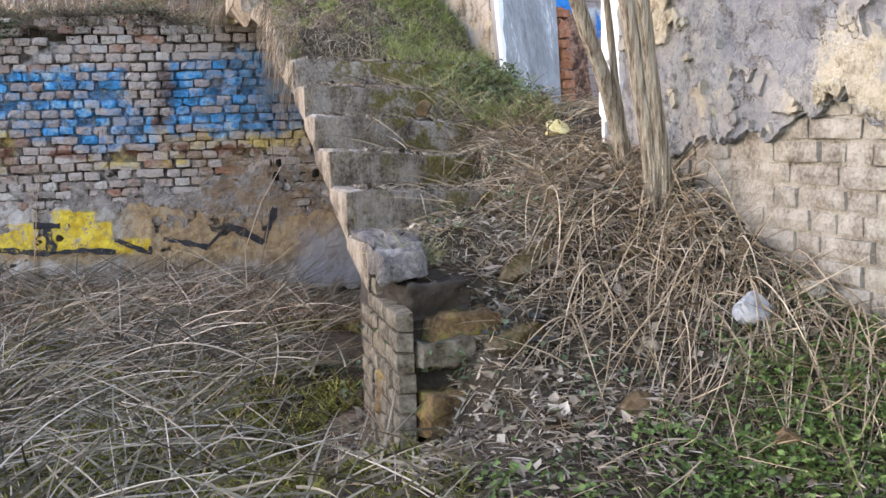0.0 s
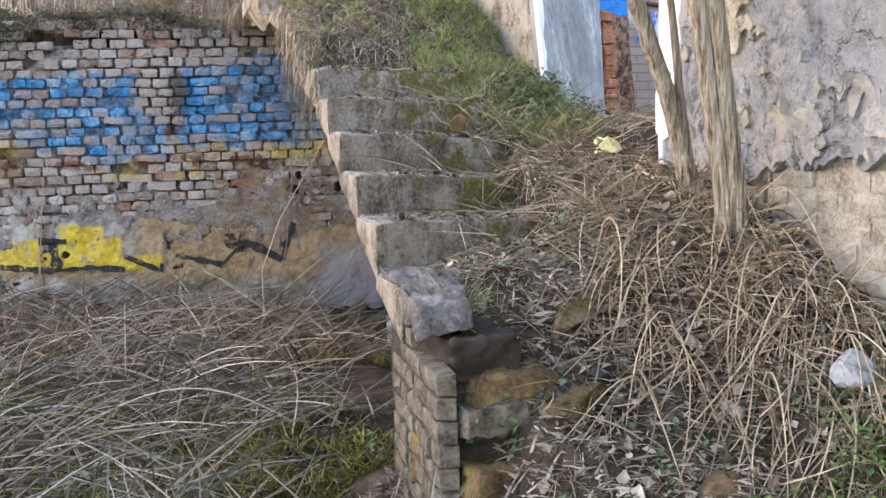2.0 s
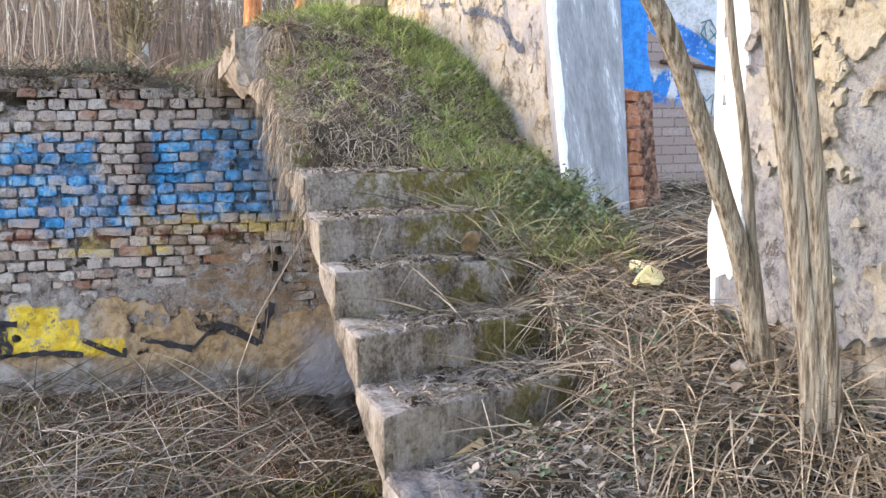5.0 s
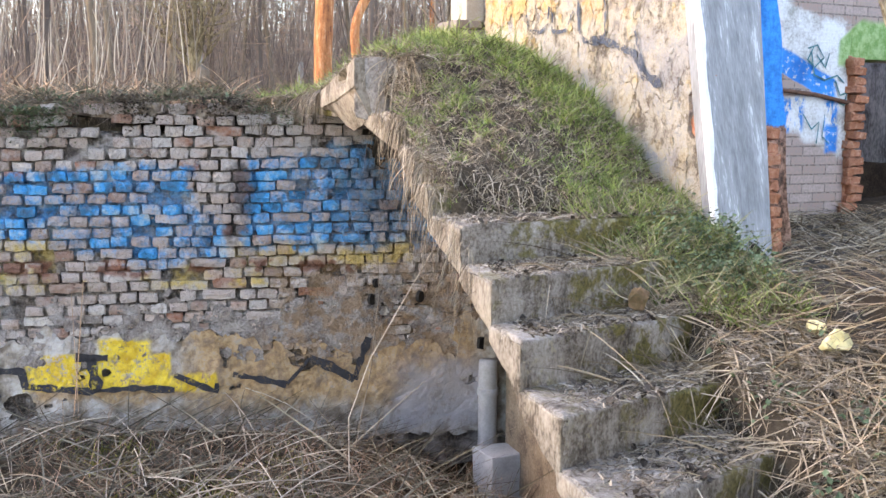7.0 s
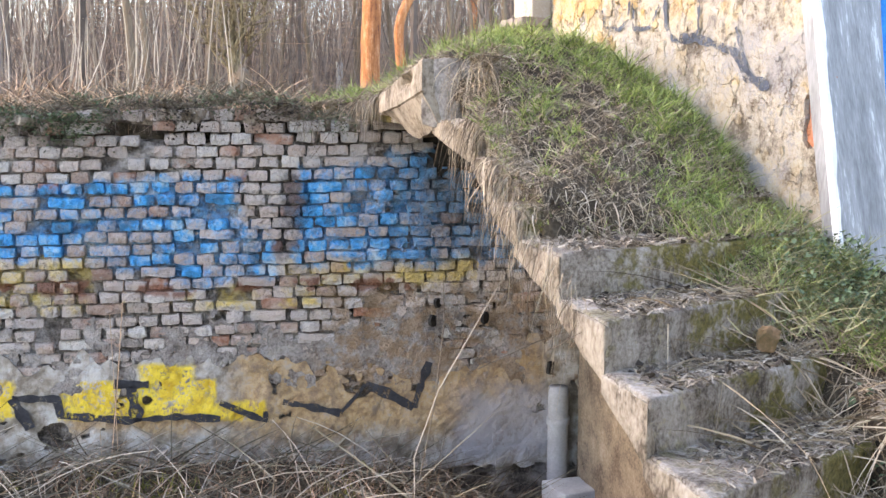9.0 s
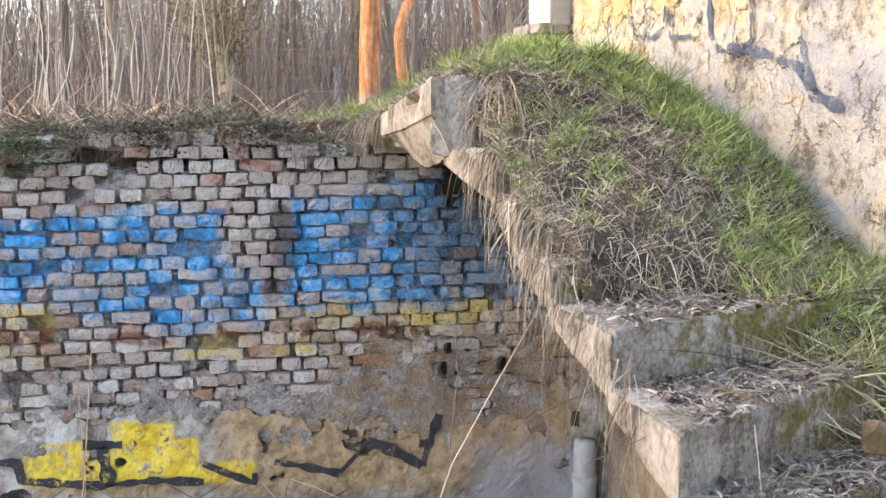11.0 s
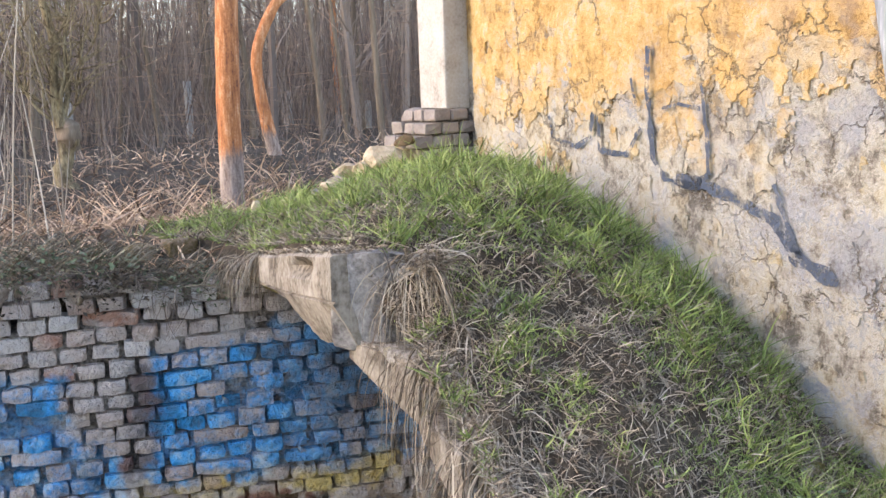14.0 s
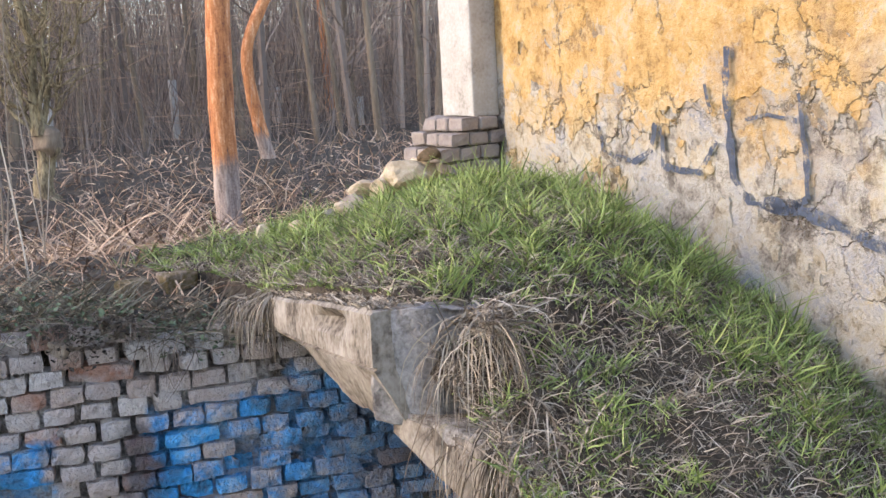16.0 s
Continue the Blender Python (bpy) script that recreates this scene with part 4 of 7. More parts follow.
def coat_material(name, low, high, split, relief=0.02):
    """Old plaster whose tint drifts up the wall: low and high colour ramps, hairline cracks, soot."""
    m, nt, bsdf = material(name, 0.92)
    p = n_pos(nt)
    z = n_sep(nt, p)[2]
    big, mid, c, b = n_noise(nt, p, 1.4, 5, 0.65), n_noise(nt, p, 5, 5, 0.7), n_noise(nt, p, 17, 5, 0.7), n_noise(nt, p, 65, 5, 0.75)
    v = n_math(nt, 'ADD', n_math(nt, 'MULTIPLY', mid, 0.45), n_math(nt, 'ADD', n_math(nt, 'MULTIPLY', b, 0.2), n_math(nt, 'MULTIPLY', c, 0.35)))
    v = n_math(nt, 'ADD', n_math(nt, 'MULTIPLY', n_math(nt, 'SUBTRACT', v, 0.49), 2.1), 0.5)
    lift = n_math(nt, 'ADD', n_math(nt, 'MULTIPLY', n_math(nt, 'SUBTRACT', big, 0.5), 2.2), n_math(nt, 'MULTIPLY', n_math(nt, 'SUBTRACT', mid, 0.5), 1.2))
    k = n_range(nt, n_math(nt, 'ADD', z, lift), split[0], split[1])
    col = n_mix(nt, k, n_ramp(nt, v, low), n_ramp(nt, v, high))
    soot = n_range(nt, n_math(nt, 'ADD', n_math(nt, 'MULTIPLY', n_noise(nt, p, 2.1, 5, 0.65), 0.55), n_math(nt, 'ADD', n_math(nt, 'MULTIPLY', c, 0.15), n_math(nt, 'MULTIPLY', b, 0.3))), 0.51, 0.60)
    south = n_range(nt, n_sep(nt, p)[1], -1.3, -2.1)
    patch = n_range(nt, n_math(nt, 'ADD', n_noise(nt, p, 1.7, 5, 0.7), n_math(nt, 'MULTIPLY', south, 0.05)), 0.52, 0.62)
    high_up = n_max(nt, n_range(nt, z, 2.35, 2.7), n_range(nt, n_sep(nt, p)[1], -3.4, -3.6))
    soot = n_max(nt, soot, n_math(nt, 'MULTIPLY', n_math(nt, 'MULTIPLY', patch, south), high_up))
    col = n_mix(nt, n_math(nt, 'MULTIPLY', soot, n_math(nt, 'SUBTRACT', 0.65, n_math(nt, 'MULTIPLY', k, 0.45))), col, (0.26, 0.265, 0.285))
    mp = nt.nodes.new("ShaderNodeVectorMath")
    mp.operation = 'ADD'
    nt.links.new(p, mp.inputs[0])
    sc = nt.nodes.new("ShaderNodeVectorMath")
    sc.operation = 'SCALE'
    nt.links.new(n_noise(nt, p, 7, 4, 0.7, None, True), sc.inputs[0])
    sc.inputs[3].default_value = 0.22
    nt.links.new(sc.outputs[0], mp.inputs[1])
    vo = nt.nodes.new("ShaderNodeTexVoronoi")
    vo.feature = 'DISTANCE_TO_EDGE'
    vo.inputs["Scale"].default_value = 5.5
    nt.links.new(mp.outputs[0], vo.inputs["Vector"])
    crack = n_math(nt, 'MULTIPLY', n_range(nt, vo.outputs["Distance"], 0.045, 0.005), n_range(nt, n_noise(nt, p, 3.5, 3, 0.6), 0.48, 0.60))
    col = n_mix(nt, n_math(nt, 'MULTIPLY', crack, 0.65), col, (0.16, 0.12, 0.08))
    nt.links.new(col, bsdf.inputs["Base Color"])
    h = n_math(nt, 'ADD', n_math(nt, 'MULTIPLY', c, 0.9), n_math(nt, 'MULTIPLY', b, 0.5))
    n_bump(nt, bsdf, n_math(nt, 'SUBTRACT', h, n_math(nt, 'MULTIPLY', crack, 0.8)), 0.9, relief)
    return m


BEIGE = [(0.36, (0.14, 0.117, 0.089)), (0.44, (0.245, 0.213, 0.163)), (0.51, (0.335, 0.295, 0.228)), (0.58, (0.41, 0.37, 0.297)), (0.68, (0.31, 0.30, 0.278))]
WARM = [(0.34, (0.297, 0.167, 0.0558)), (0.43, (0.423, 0.248, 0.081)), (0.53, (0.477, 0.3, 0.113)), (0.62, (0.495, 0.342, 0.158)), (0.72, (0.45, 0.36, 0.243))]
GRIT = coat_material("gritty beige render", [(0.36, (0.163, 0.138, 0.107)), (0.44, (0.284, 0.249, 0.194)), (0.51, (0.378, 0.335, 0.262)), (0.58, (0.447, 0.404, 0.331)), (0.68, (0.344, 0.331, 0.305))], WARM, (2.9, 3.7), 0.03)
CREAM = coat_material("cream plaster coat", [(0.36, (0.205, 0.165, 0.108)), (0.45, (0.342, 0.285, 0.194)), (0.54, (0.422, 0.37, 0.274)), (0.66, (0.4, 0.365, 0.303))], WARM, (2.7, 3.5), 0.02)
OCHRE = coat_material("flaking ochre coat", [(0.36, (0.245, 0.175, 0.0878)), (0.46, (0.385, 0.292, 0.157)), (0.56, (0.443, 0.368, 0.234)), (0.66, (0.42, 0.368, 0.274))], WARM, (2.5, 3.2), 0.018)
NEAR_GRIT = coat_material("gritty grey render", [(0.36, (0.125, 0.12, 0.112)), (0.44, (0.23, 0.225, 0.215)), (0.52, (0.34, 0.33, 0.31)), (0.60, (0.44, 0.415, 0.365)), (0.70, (0.30, 0.305, 0.31))], BEIGE, (2.4, 3.4), 0.045)
NEAR_CREAM = coat_material("cream plaster scales", [(0.36, (0.229, 0.189, 0.128)), (0.44, (0.37, 0.316, 0.222)), (0.52, (0.471, 0.41, 0.296)), (0.62, (0.525, 0.471, 0.357)), (0.70, (0.417, 0.383, 0.316))], [(0.36, (0.242, 0.189, 0.107)), (0.46, (0.417, 0.349, 0.222)), (0.58, (0.511, 0.45, 0.316))], (2.2, 2.8), 0.03)
BLOCK = simple("whitewashed brick", [(0.36, (0.109, 0.0896, 0.0704)), (0.45, (0.211, 0.186, 0.15)), (0.54, (0.301, 0.275, 0.227)), (0.66, (0.384, 0.358, 0.307))], 7, 0.93, 0.9, 0.016)
RED_CORE = simple("broken red brick", [(0.25, (0.16, 0.06, 0.035)), (0.5, (0.38, 0.16, 0.09)), (0.75, (0.52, 0.33, 0.22))], 16, 0.95, 0.9, 0.03)

house = tagged(empty("wall_house"), "ruined house wall with peeling ochre and grey plaster", "wall", kind="structure")
part("near_wall", rough_block(house_box(-12, -4.24, -0.4, 4.6, 0.5, -0.014), 30, 0.02, 0.016, 9), BLOCK, house)
c = house_box(-2.60, 0.42, -0.4, 5.2, 0.5, -0.012)
DOOR_LEAN = Vector((0.027, 0.212, 0))
for k, lean_z in ((0, -2.0), (1, -2.0), (4, 3.6), (5, 3.6)):
    c[k] = c[k] + DOOR_LEAN * lean_z
part("far_wall", rough_block(c, 20, 0.02, 0.008, 5), OCHRE_PLASTER, house)

rng = random.Random(21)
block_long = [brick_mesh("brick", 0.285, 0.083, 0.06, rng, 0.009, 0.006) for _ in range(5)]
block_short = [brick_mesh("brick", 0.138, 0.083, 0.06, rng, 0.009, 0.006) for _ in range(4)]
for me in block_long + block_short:
    me.materials.append(BLOCK)
HOUSE_TURN = math.degrees(math.atan2(-HOUSE_DIR.y, -HOUSE_DIR.x))


def plaster_foot(u):
    return table(u, [(-9, 1.32), (-6.6, 1.33), (-6.34, 1.36), (-6.18, 1.49), (-6.02, 1.49), (-5.84, 1.41), (-5.5, 1.34), (-5.2, 1.31), (-4.89, 1.29), (-4.2, 1.24)]) + 0.05 * fbm(u * 7, 1.7) + 0.03 * fbm(u * 19, 3.3)


HOUSE_BRICKS = []
for u, z, long in courses(rng, -7.9, -4.3, 0.3, 1.62, 0.094, 0.148, 0.03, 0.6):
    if z < plaster_foot(u) + 0.10 and u < -4.35:
        at = house_at(u, z, 0.002 + rng.uniform(-0.007, 0.008))
        HOUSE_BRICKS.append((rng.choice(block_long if long else block_short), pose(at.x, at.y, at.z, rng.uniform(-2, 2), rng.uniform(-1.5, 1.5), HOUSE_TURN + rng.uniform(-2, 2)) @ Matrix.Diagonal((rng.uniform(0.9, 1.02), 1, rng.uniform(0.88, 1.06), 1))))

part("render_coat", sheet(-9.0, -4.26, 0.9, 4.5, 0.035, lambda u, z: z - plaster_foot(u), house_at, 0.026, 0.022, 1.0), NEAR_GRIT, house, "gritty grey render, broken off below")


def near_cream(u, z):
    n = 0.8 * fbm(u * 1.7, z * 1.7, 5.5) + 0.6 * fbm(u * 4.3, z * 4.3, 2.5)
    return min(2 * (z - plaster_foot(u) - 0.02), n - 0.30 + 0.50 * sstep(1.75, 2.05, z) + 0.1 * sstep(-5.6, -6.4, u))


part("cream_coat", sheet(-9.0, -4.42, 1.1, 4.5, 0.022, near_cream, house_at, 0.046, 0.018, 2.0), NEAR_CREAM, house, "cream plaster coat hanging in scales")
part("corner_plaster", sheet(-4.46, -4.19, 1.2, 4.5, 0.022, lambda u, z: min(u + 4.40 - 0.05 * fbm(z * 3, 1.2), z - 1.45 - 0.1 * fbm(u * 9, 3)), house_at, 0.034, 0.004, 3.0), WHITE_PLASTER, house, "white plaster edge of the doorway")
c = [house_at(-4.24, 1.2, 0.03), house_at(-4.24, 1.2, -0.5), house_at(-4.20, 1.2, -0.5), house_at(-4.20, 1.2, 0.03)]
part("near_jamb", rough_block(c + [v + Vector((0, 0, 3.4)) for v in c], 8, 0.008, 0.006, 6), WHITE_PLASTER, house)

# far stretch beside the stairs
def far_keep(u, z):
    hole = max(abs(u + 2.60) - 0.05 - 0.04 * fbm(z * 9, 3), abs(z - 2.315) - 0.10 - 0.05 * fbm(u * 14, 7))
    return min(u + 2.83 - 0.212 * (z - 1.6) - 0.03 * fbm(z * 2.5, 2.0), hole)


part("render_coat", sheet(-2.86, 0.40, -0.2, 5.0, 0.035, far_keep, house_at, 0.006, 0.012, 4.0), GRIT, house, "gritty grey render with soot stains")


def far_cream(u, z):
    n = 0.8 * fbm(u * 1.8, z * 1.8, 1.5) + 0.6 * fbm(u * 6, z * 6, 4)
    return min(3 * far_keep(u, z), n - 0.12 + 0.75 * sstep(2.5, 3.1, z + 0.30 * u + 0.25) + 0.25 * sstep(-0.9, 0.1, u))


def far_ochre(u, z):
    n = 0.8 * fbm(u * 1.5, z * 1.5, 6.5) + 0.7 * fbm(u * 5, z * 5, 3)
    return min(far_cream(u, z), n - 0.35 + 1.3 * sstep(2.95, 3.30, z) - 0.25 * sstep(-0.1, 0.35, u))


part("cream_coat", sheet(-2.86, 0.39, 1.5, 5.0, 0.022, far_cream, house_at, 0.009, 0.010, 5.0), CREAM, house, "cream plaster coat, cracked and scaling")
part("ochre_coat", sheet(-2.86, 0.39, 2.4, 5.0, 0.022, far_ochre, house_at, 0.013, 0.010, 6.0), OCHRE, house, "flaking ochre colour coat")


def far_out(u, z):
    o = 0.020
    if far_cream(u, z) > 0:
        o = 0.026
    if far_ochre(u, z) > 0:
        o = 0.031
    return o


for pts, w in (([(-0.44, 3.02), (-0.47, 2.92), (-0.58, 2.89), (-0.69, 2.88), (-0.80, 2.93), (-0.84, 3.04)], 0.022),
               ([(-0.87, 3.03), (-0.87, 2.87), (-0.98, 2.86), (-1.10, 2.86), (-1.18, 2.98)], 0.024), ([(-1.13, 3.19), (-1.16, 3.08)], 0.018),
               ([(-1.25, 3.32), (-1.24, 3.09), (-1.27, 2.85)], 0.036), ([(-1.26, 2.86), (-1.35, 2.77), (-1.52, 2.75), (-1.62, 2.80)], 0.028),
               ([(-1.59, 3.16), (-1.63, 2.80)], 0.022), ([(-1.33, 3.06), (-1.44, 3.08), (-1.58, 3.06)], 0.014),
               ([(-1.42, 2.77), (-1.57, 2.765), (-1.77, 2.72), (-1.98, 2.66), (-2.08, 2.54), (-2.29, 2.47)], 0.044), ([(-1.98, 2.79), (-2.11, 2.52)], 0.035)):
    part("stroke", stroke(pts, w, house_at, far_out, 0.9), DARK_PAINT, house)

# grey rendered jamb of the doorway and the broken brick beside it
A, B = Vector((0.725, -2.915, 0)), Vector((1.331, -2.662, 0))
c = [A, B, B + Vector((-0.04, 0.10, 0)), A + Vector((0.01, 0.10, 0))]
part("door_jamb", rough_block([v - DOOR_LEAN * 0.25 + Vector((0, 0, 1.35)) for v in c] + [v + DOOR_LEAN * 3.4 + Vector((0.2 if k in (1, 2) else 0, 0, 5.0)) for k, v in enumerate(c)], 14, 0.012, 0.006, 5), GREY_RENDER, house, "grey rendered door jamb, bleached in runs")
jd = (B - A).normalized()
jn = Vector((jd.y, -jd.x, 0))
part("jamb_edge", sheet(-0.012, 0.12, 1.45, 5.0, 0.02, lambda u, z: 0.05 + 0.035 * fbm(z * 2.2, 1) + 0.02 * sstep(1.9, 1.5, z) - u, lambda u, z, o: A + jd * u + jn * (o + 0.002) + UP * z + DOOR_LEAN * (z - 1.6), 0.008, 0.003, 7.0), WHITE_PLASTER, house, "white plaster edge of the jamb")
part("broken_brick", rough_block([house_at(u, z, o) for z in (2.12, 2.52) for u, o in ((-2.655, -0.022), (-2.655, -0.08), (-2.5, -0.08), (-2.5, -0.022))], 10, 0.01, 0.022, 24), RED_CORE, house)

# inside the house
def inside_material():
    m, nt, bsdf = material("painted inner wall", 0.85)
    p = n_pos(nt)
    xyz = n_sep(nt, p)
    x, z = xyz[0], xyz[2]
    a, b = n_noise(nt, p, 4, 5, 0.65), n_noise(nt, p, 40, 4, 0.7)
    wob = n_math(nt, 'MULTIPLY', n_math(nt, 'SUBTRACT', n_noise(nt, p, 3, 4, 0.7), 0.5), 0.3)
    mp = nt.nodes.new("ShaderNodeMapping")
    mp.inputs["Rotation"].default_value = (radians(90), 0, 0)
    nt.links.new(p, mp.inputs[0])
    bt = nt.nodes.new("ShaderNodeTexBrick")
    nt.links.new(mp.outputs[0], bt.inputs[0])
    for key, val in (("Scale", 1.0), ("Brick Width", 0.26), ("Row Height", 0.077), ("Mortar Size", 0.007)):
        bt.inputs[key].default_value = val
    for key, val in (("Color1", (0.36, 0.24, 0.20, 1)), ("Color2", (0.46, 0.35, 0.31, 1)), ("Mortar", (0.15, 0.12, 0.10, 1))):
        bt.inputs[key].default_value = val
    white = n_ramp(nt, n_math(nt, 'ADD', n_math(nt, 'MULTIPLY', a, 0.6), n_math(nt, 'MULTIPLY', b, 0.4)), [(0.38, (0.34, 0.33, 0.30)), (0.47, (0.56, 0.56, 0.54)), (0.56, (0.70, 0.72, 0.72))])
    bare = n_range(nt, n_math(nt, 'ADD', n_math(nt, 'ADD', z, n_math(nt, 'MULTIPLY', x, 0.35)), wob), 3.47, 3.39)
    high = n_math(nt, 'ADD', n_math(nt, 'ADD', z, n_math(nt, 'MULTIPLY', x, 0.3)), wob)
    top = n_range(nt, high, 4.22, 4.30)
    rough = n_mix(nt, n_range(nt, b, 0.4, 0.62), bt.outputs[0], (0.33, 0.27, 0.235))
    small = n_math(nt, 'MULTIPLY', wob, 0.25)
    slope = n_math(nt, 'ADD', n_math(nt, 'ADD', z, n_math(nt, 'MULTIPLY', x, 0.42)), small)
    gap = n_math(nt, 'MULTIPLY', n_range(nt, slope, 4.09, 4.07), n_range(nt, n_math(nt, 'ADD', z, small), 2.46, 2.50))
    col = n_mix(nt, n_max(nt, bare, top, gap), white, rough)
    band = n_math(nt, 'MULTIPLY', n_range(nt, slope, 4.30, 4.27), n_math(nt, 'MULTIPLY', n_range(nt, slope, 4.07, 4.09), n_range(nt, n_math(nt, 'ADD', x, small), 4.0, 3.94)))
    drip = n_max(nt, blob(nt, x, z, small, 3.88, 4.02, 2.03, 2.26, 0.02), n_math(nt, 'MULTIPLY', blob(nt, x, z, small, 3.86, 4.00, 2.2, 2.46, 0.02), n_range(nt, n_noise(nt, p, 16, 4, 0.7, (1, 1, 0.3)), 0.48, 0.54)), n_math(nt, 'MULTIPLY', blob(nt, x, z, small, 3.10, 3.62, 2.2, 2.47, 0.03), n_range(nt, n_noise(nt, p, 9, 4, 0.7, (1, 1, 0.4)), 0.46, 0.52)))
    blue = n_math(nt, 'MULTIPLY', n_max(nt, band, drip), n_range(nt, n_noise(nt, p, 18, 5, 0.75), 0.34, 0.46))
    col = n_mix(nt, blue, col, n_ramp(nt, a, [(0.35, (0.01, 0.15, 0.46)), (0.6, (0.02, 0.27, 0.70))]))
    green = n_math(nt, 'MULTIPLY', blob(nt, x, z, small, 3.98, 4.62, 2.74, 3.12, 0.03), n_range(nt, n_math(nt, 'SUBTRACT', z, n_math(nt, 'MULTIPLY', x, 0.75)), -0.02, -0.06))
    col = n_mix(nt, green, col, n_ramp(nt, n_noise(nt, p, 12, 4, 0.7), [(0.4, (0.16, 0.30, 0.09)), (0.6, (0.34, 0.48, 0.22))]))
    nt.links.new(col, bsdf.inputs["Base Color"])
    n_bump(nt, bsdf, n_math(nt, 'ADD', bt.outputs[1], b), 0.5, 0.01)
    return m


INSIDE = inside_material()
DAMP_PLASTER = simple("damp bluish plaster", [(0.36, (0.12, 0.125, 0.12)), (0.46, (0.26, 0.285, 0.29)), (0.55, (0.42, 0.45, 0.46)), (0.66, (0.58, 0.60, 0.58))], 5, 0.9, 0.6, 0.012, 40, (1, 1, 0.45))
inner = tagged(empty("wall_inner"), "inner house wall with white, blue and green paint over brick", "wall", kind="structure")
part("inner_wall", rough_block([Vector(v) for v in box_corners(1.75, 4.12, -0.6, -0.3, 1.2, 4.6)], 10, 0.01, 0.008, 5), INSIDE, inner)
part("inner_wall", rough_block([Vector(v) for v in box_corners(5.15, 9.0, -0.6, -0.3, 1.2, 4.6)], 10, 0.01, 0.008, 5), INSIDE, inner)
part("inner_lintel", rough_block([Vector(v) for v in box_corners(4.12, 5.15, -0.6, -0.3, 2.80, 4.6)], 6, 0.01, 0.008, 5), INSIDE, inner)
part("brick_edge", rough_block([Vector(v) for v in box_corners(4.10, 4.20, -0.61, -0.28, 1.3, 2.82)], 16, 0.01, 0.02, 18), RED_CORE, inner, "broken red brick edge of an opening")
part("back_wall", rough_block([Vector(v) for v in box_corners(3.0, 9.0, 0.92, 1.15, 1.2, 4.6)], 10, 0.01, 0.008, 5), DAMP_PLASTER, inner)
part("side_wall", rough_block([Vector(v) for v in box_corners(8.8, 9.1, -9.0, 1.0, 1.2, 4.6)], 10, 0.01, 0.008, 5), GREY_RENDER, inner)
RUST = simple("rusty iron", [(0.3, (0.06, 0.035, 0.025)), (0.7, (0.22, 0.11, 0.07))], 20, 0.8, 0.4, 0.004)
v, f = tube([(3.2, -0.63, 2.54), (3.7, -0.64, 2.50), (4.15, -0.63, 2.43)], [0.018] * 3, 8)
part("iron_bar", mesh_from("iron_bar", v, f, True), RUST, inner)


TEAL = spray_material("teal spray scribble", (0.03, 0.10, 0.11), 0.60)


def on_inner(u, z, out):
    return (u, -0.607 - out, z)


for pts, w in (([(3.52, 2.95), (3.62, 2.98), (3.70, 2.88), (3.60, 2.80), (3.52, 2.86), (3.58, 2.96)], 0.022), ([(3.56, 2.92), (3.60, 2.74), (3.72, 2.70), (3.86, 2.74), (3.94, 2.68)], 0.022), ([(3.62, 2.90), (3.72, 2.80), (3.76, 2.92)], 0.018),
               ([(3.84, 2.70), (3.90, 2.58), (3.98, 2.60), (3.95, 2.50), (3.88, 2.52)], 0.022), ([(3.50, 2.42), (3.60, 2.30), (3.68, 2.36), (3.66, 2.18)], 0.018), ([(3.74, 2.42), (3.72, 2.24), (3.80, 2.18)], 0.018)):
    part("stroke", stroke([(u + 0.11, z - 0.08) for u, z in pts], w * 0.6, on_inner, 0.004, 0.6), TEAL, inner)


def strip_material():
    m, nt, bsdf = material("blue painted reveal", 0.75)
    p = n_pos(nt)
    z = n_sep(nt, p)[2]
    b = n_noise(nt, p, 22, 5, 0.7)
    k = n_range(nt, n_math(nt, 'ADD', z, n_math(nt, 'MULTIPLY', b, 0.12)), 2.30, 2.32)
    col = n_mix(nt, k, n_ramp(nt, b, [(0.38, (0.05, 0.03, 0.022)), (0.48, (0.17, 0.09, 0.06)), (0.6, (0.36, 0.21, 0.15))]), n_ramp(nt, b, [(0.35, (0.005, 0.17, 0.52)), (0.6, (0.01, 0.28, 0.74))]))
    nt.links.new(col, bsdf.inputs["Base Color"])
    n_bump(nt, bsdf, b, 0.8, 0.02)
    return m


part("reveal", rough_block([Vector(v) for v in ((1.47, -2.2, 1.3), (1.985, -2.2, 1.3), (1.985, -1.8, 1.3), (1.47, -1.8, 1.3), (1.60, -2.2, 3.6), (1.67, -2.2, 3.6), (1.67, -1.8, 3.6), (1.60, -1.8, 3.6))], 14, 0.01, 0.020, 18), strip_material(), inner, "blue reveal over bare red brick")

rng = random.Random(52)
broken = [mesh_of("brick", rough_block([Vector(v) for v in box_corners(-0.075, 0.075, -0.06, 0.06, -0.033, 0.033)], 2, 0.010, 0.020, 18, 5.0 * q)) for q in range(4)]
for me in broken:
    me.materials.append(RED_CORE)
for row in range(19):
    ob = new("brick", rng.choice(broken))
    ob.parent = inner
    ob.matrix_basis = pose(4.17 + rng.uniform(-0.035, 0.035), -0.62 + rng.uniform(-0.02, 0.02), 1.42 + 0.075 * row, rng.uniform(-5, 5), rng.uniform(-5, 5), rng.uniform(-14, 14))
for row in range(12):
    ob = new("brick", rng.choice(broken))
    ob.parent = inner
    ob.matrix_basis = pose(1.60 - 0.012 * row + rng.uniform(-0.03, 0.03), -2.43 + rng.uniform(-0.02, 0.02), 1.40 + 0.073 * row, rng.uniform(-5, 5), rng.uniform(-5, 5), rng.uniform(-14, 14)) @ Matrix.Diagonal((0.75, 1, 1, 1))

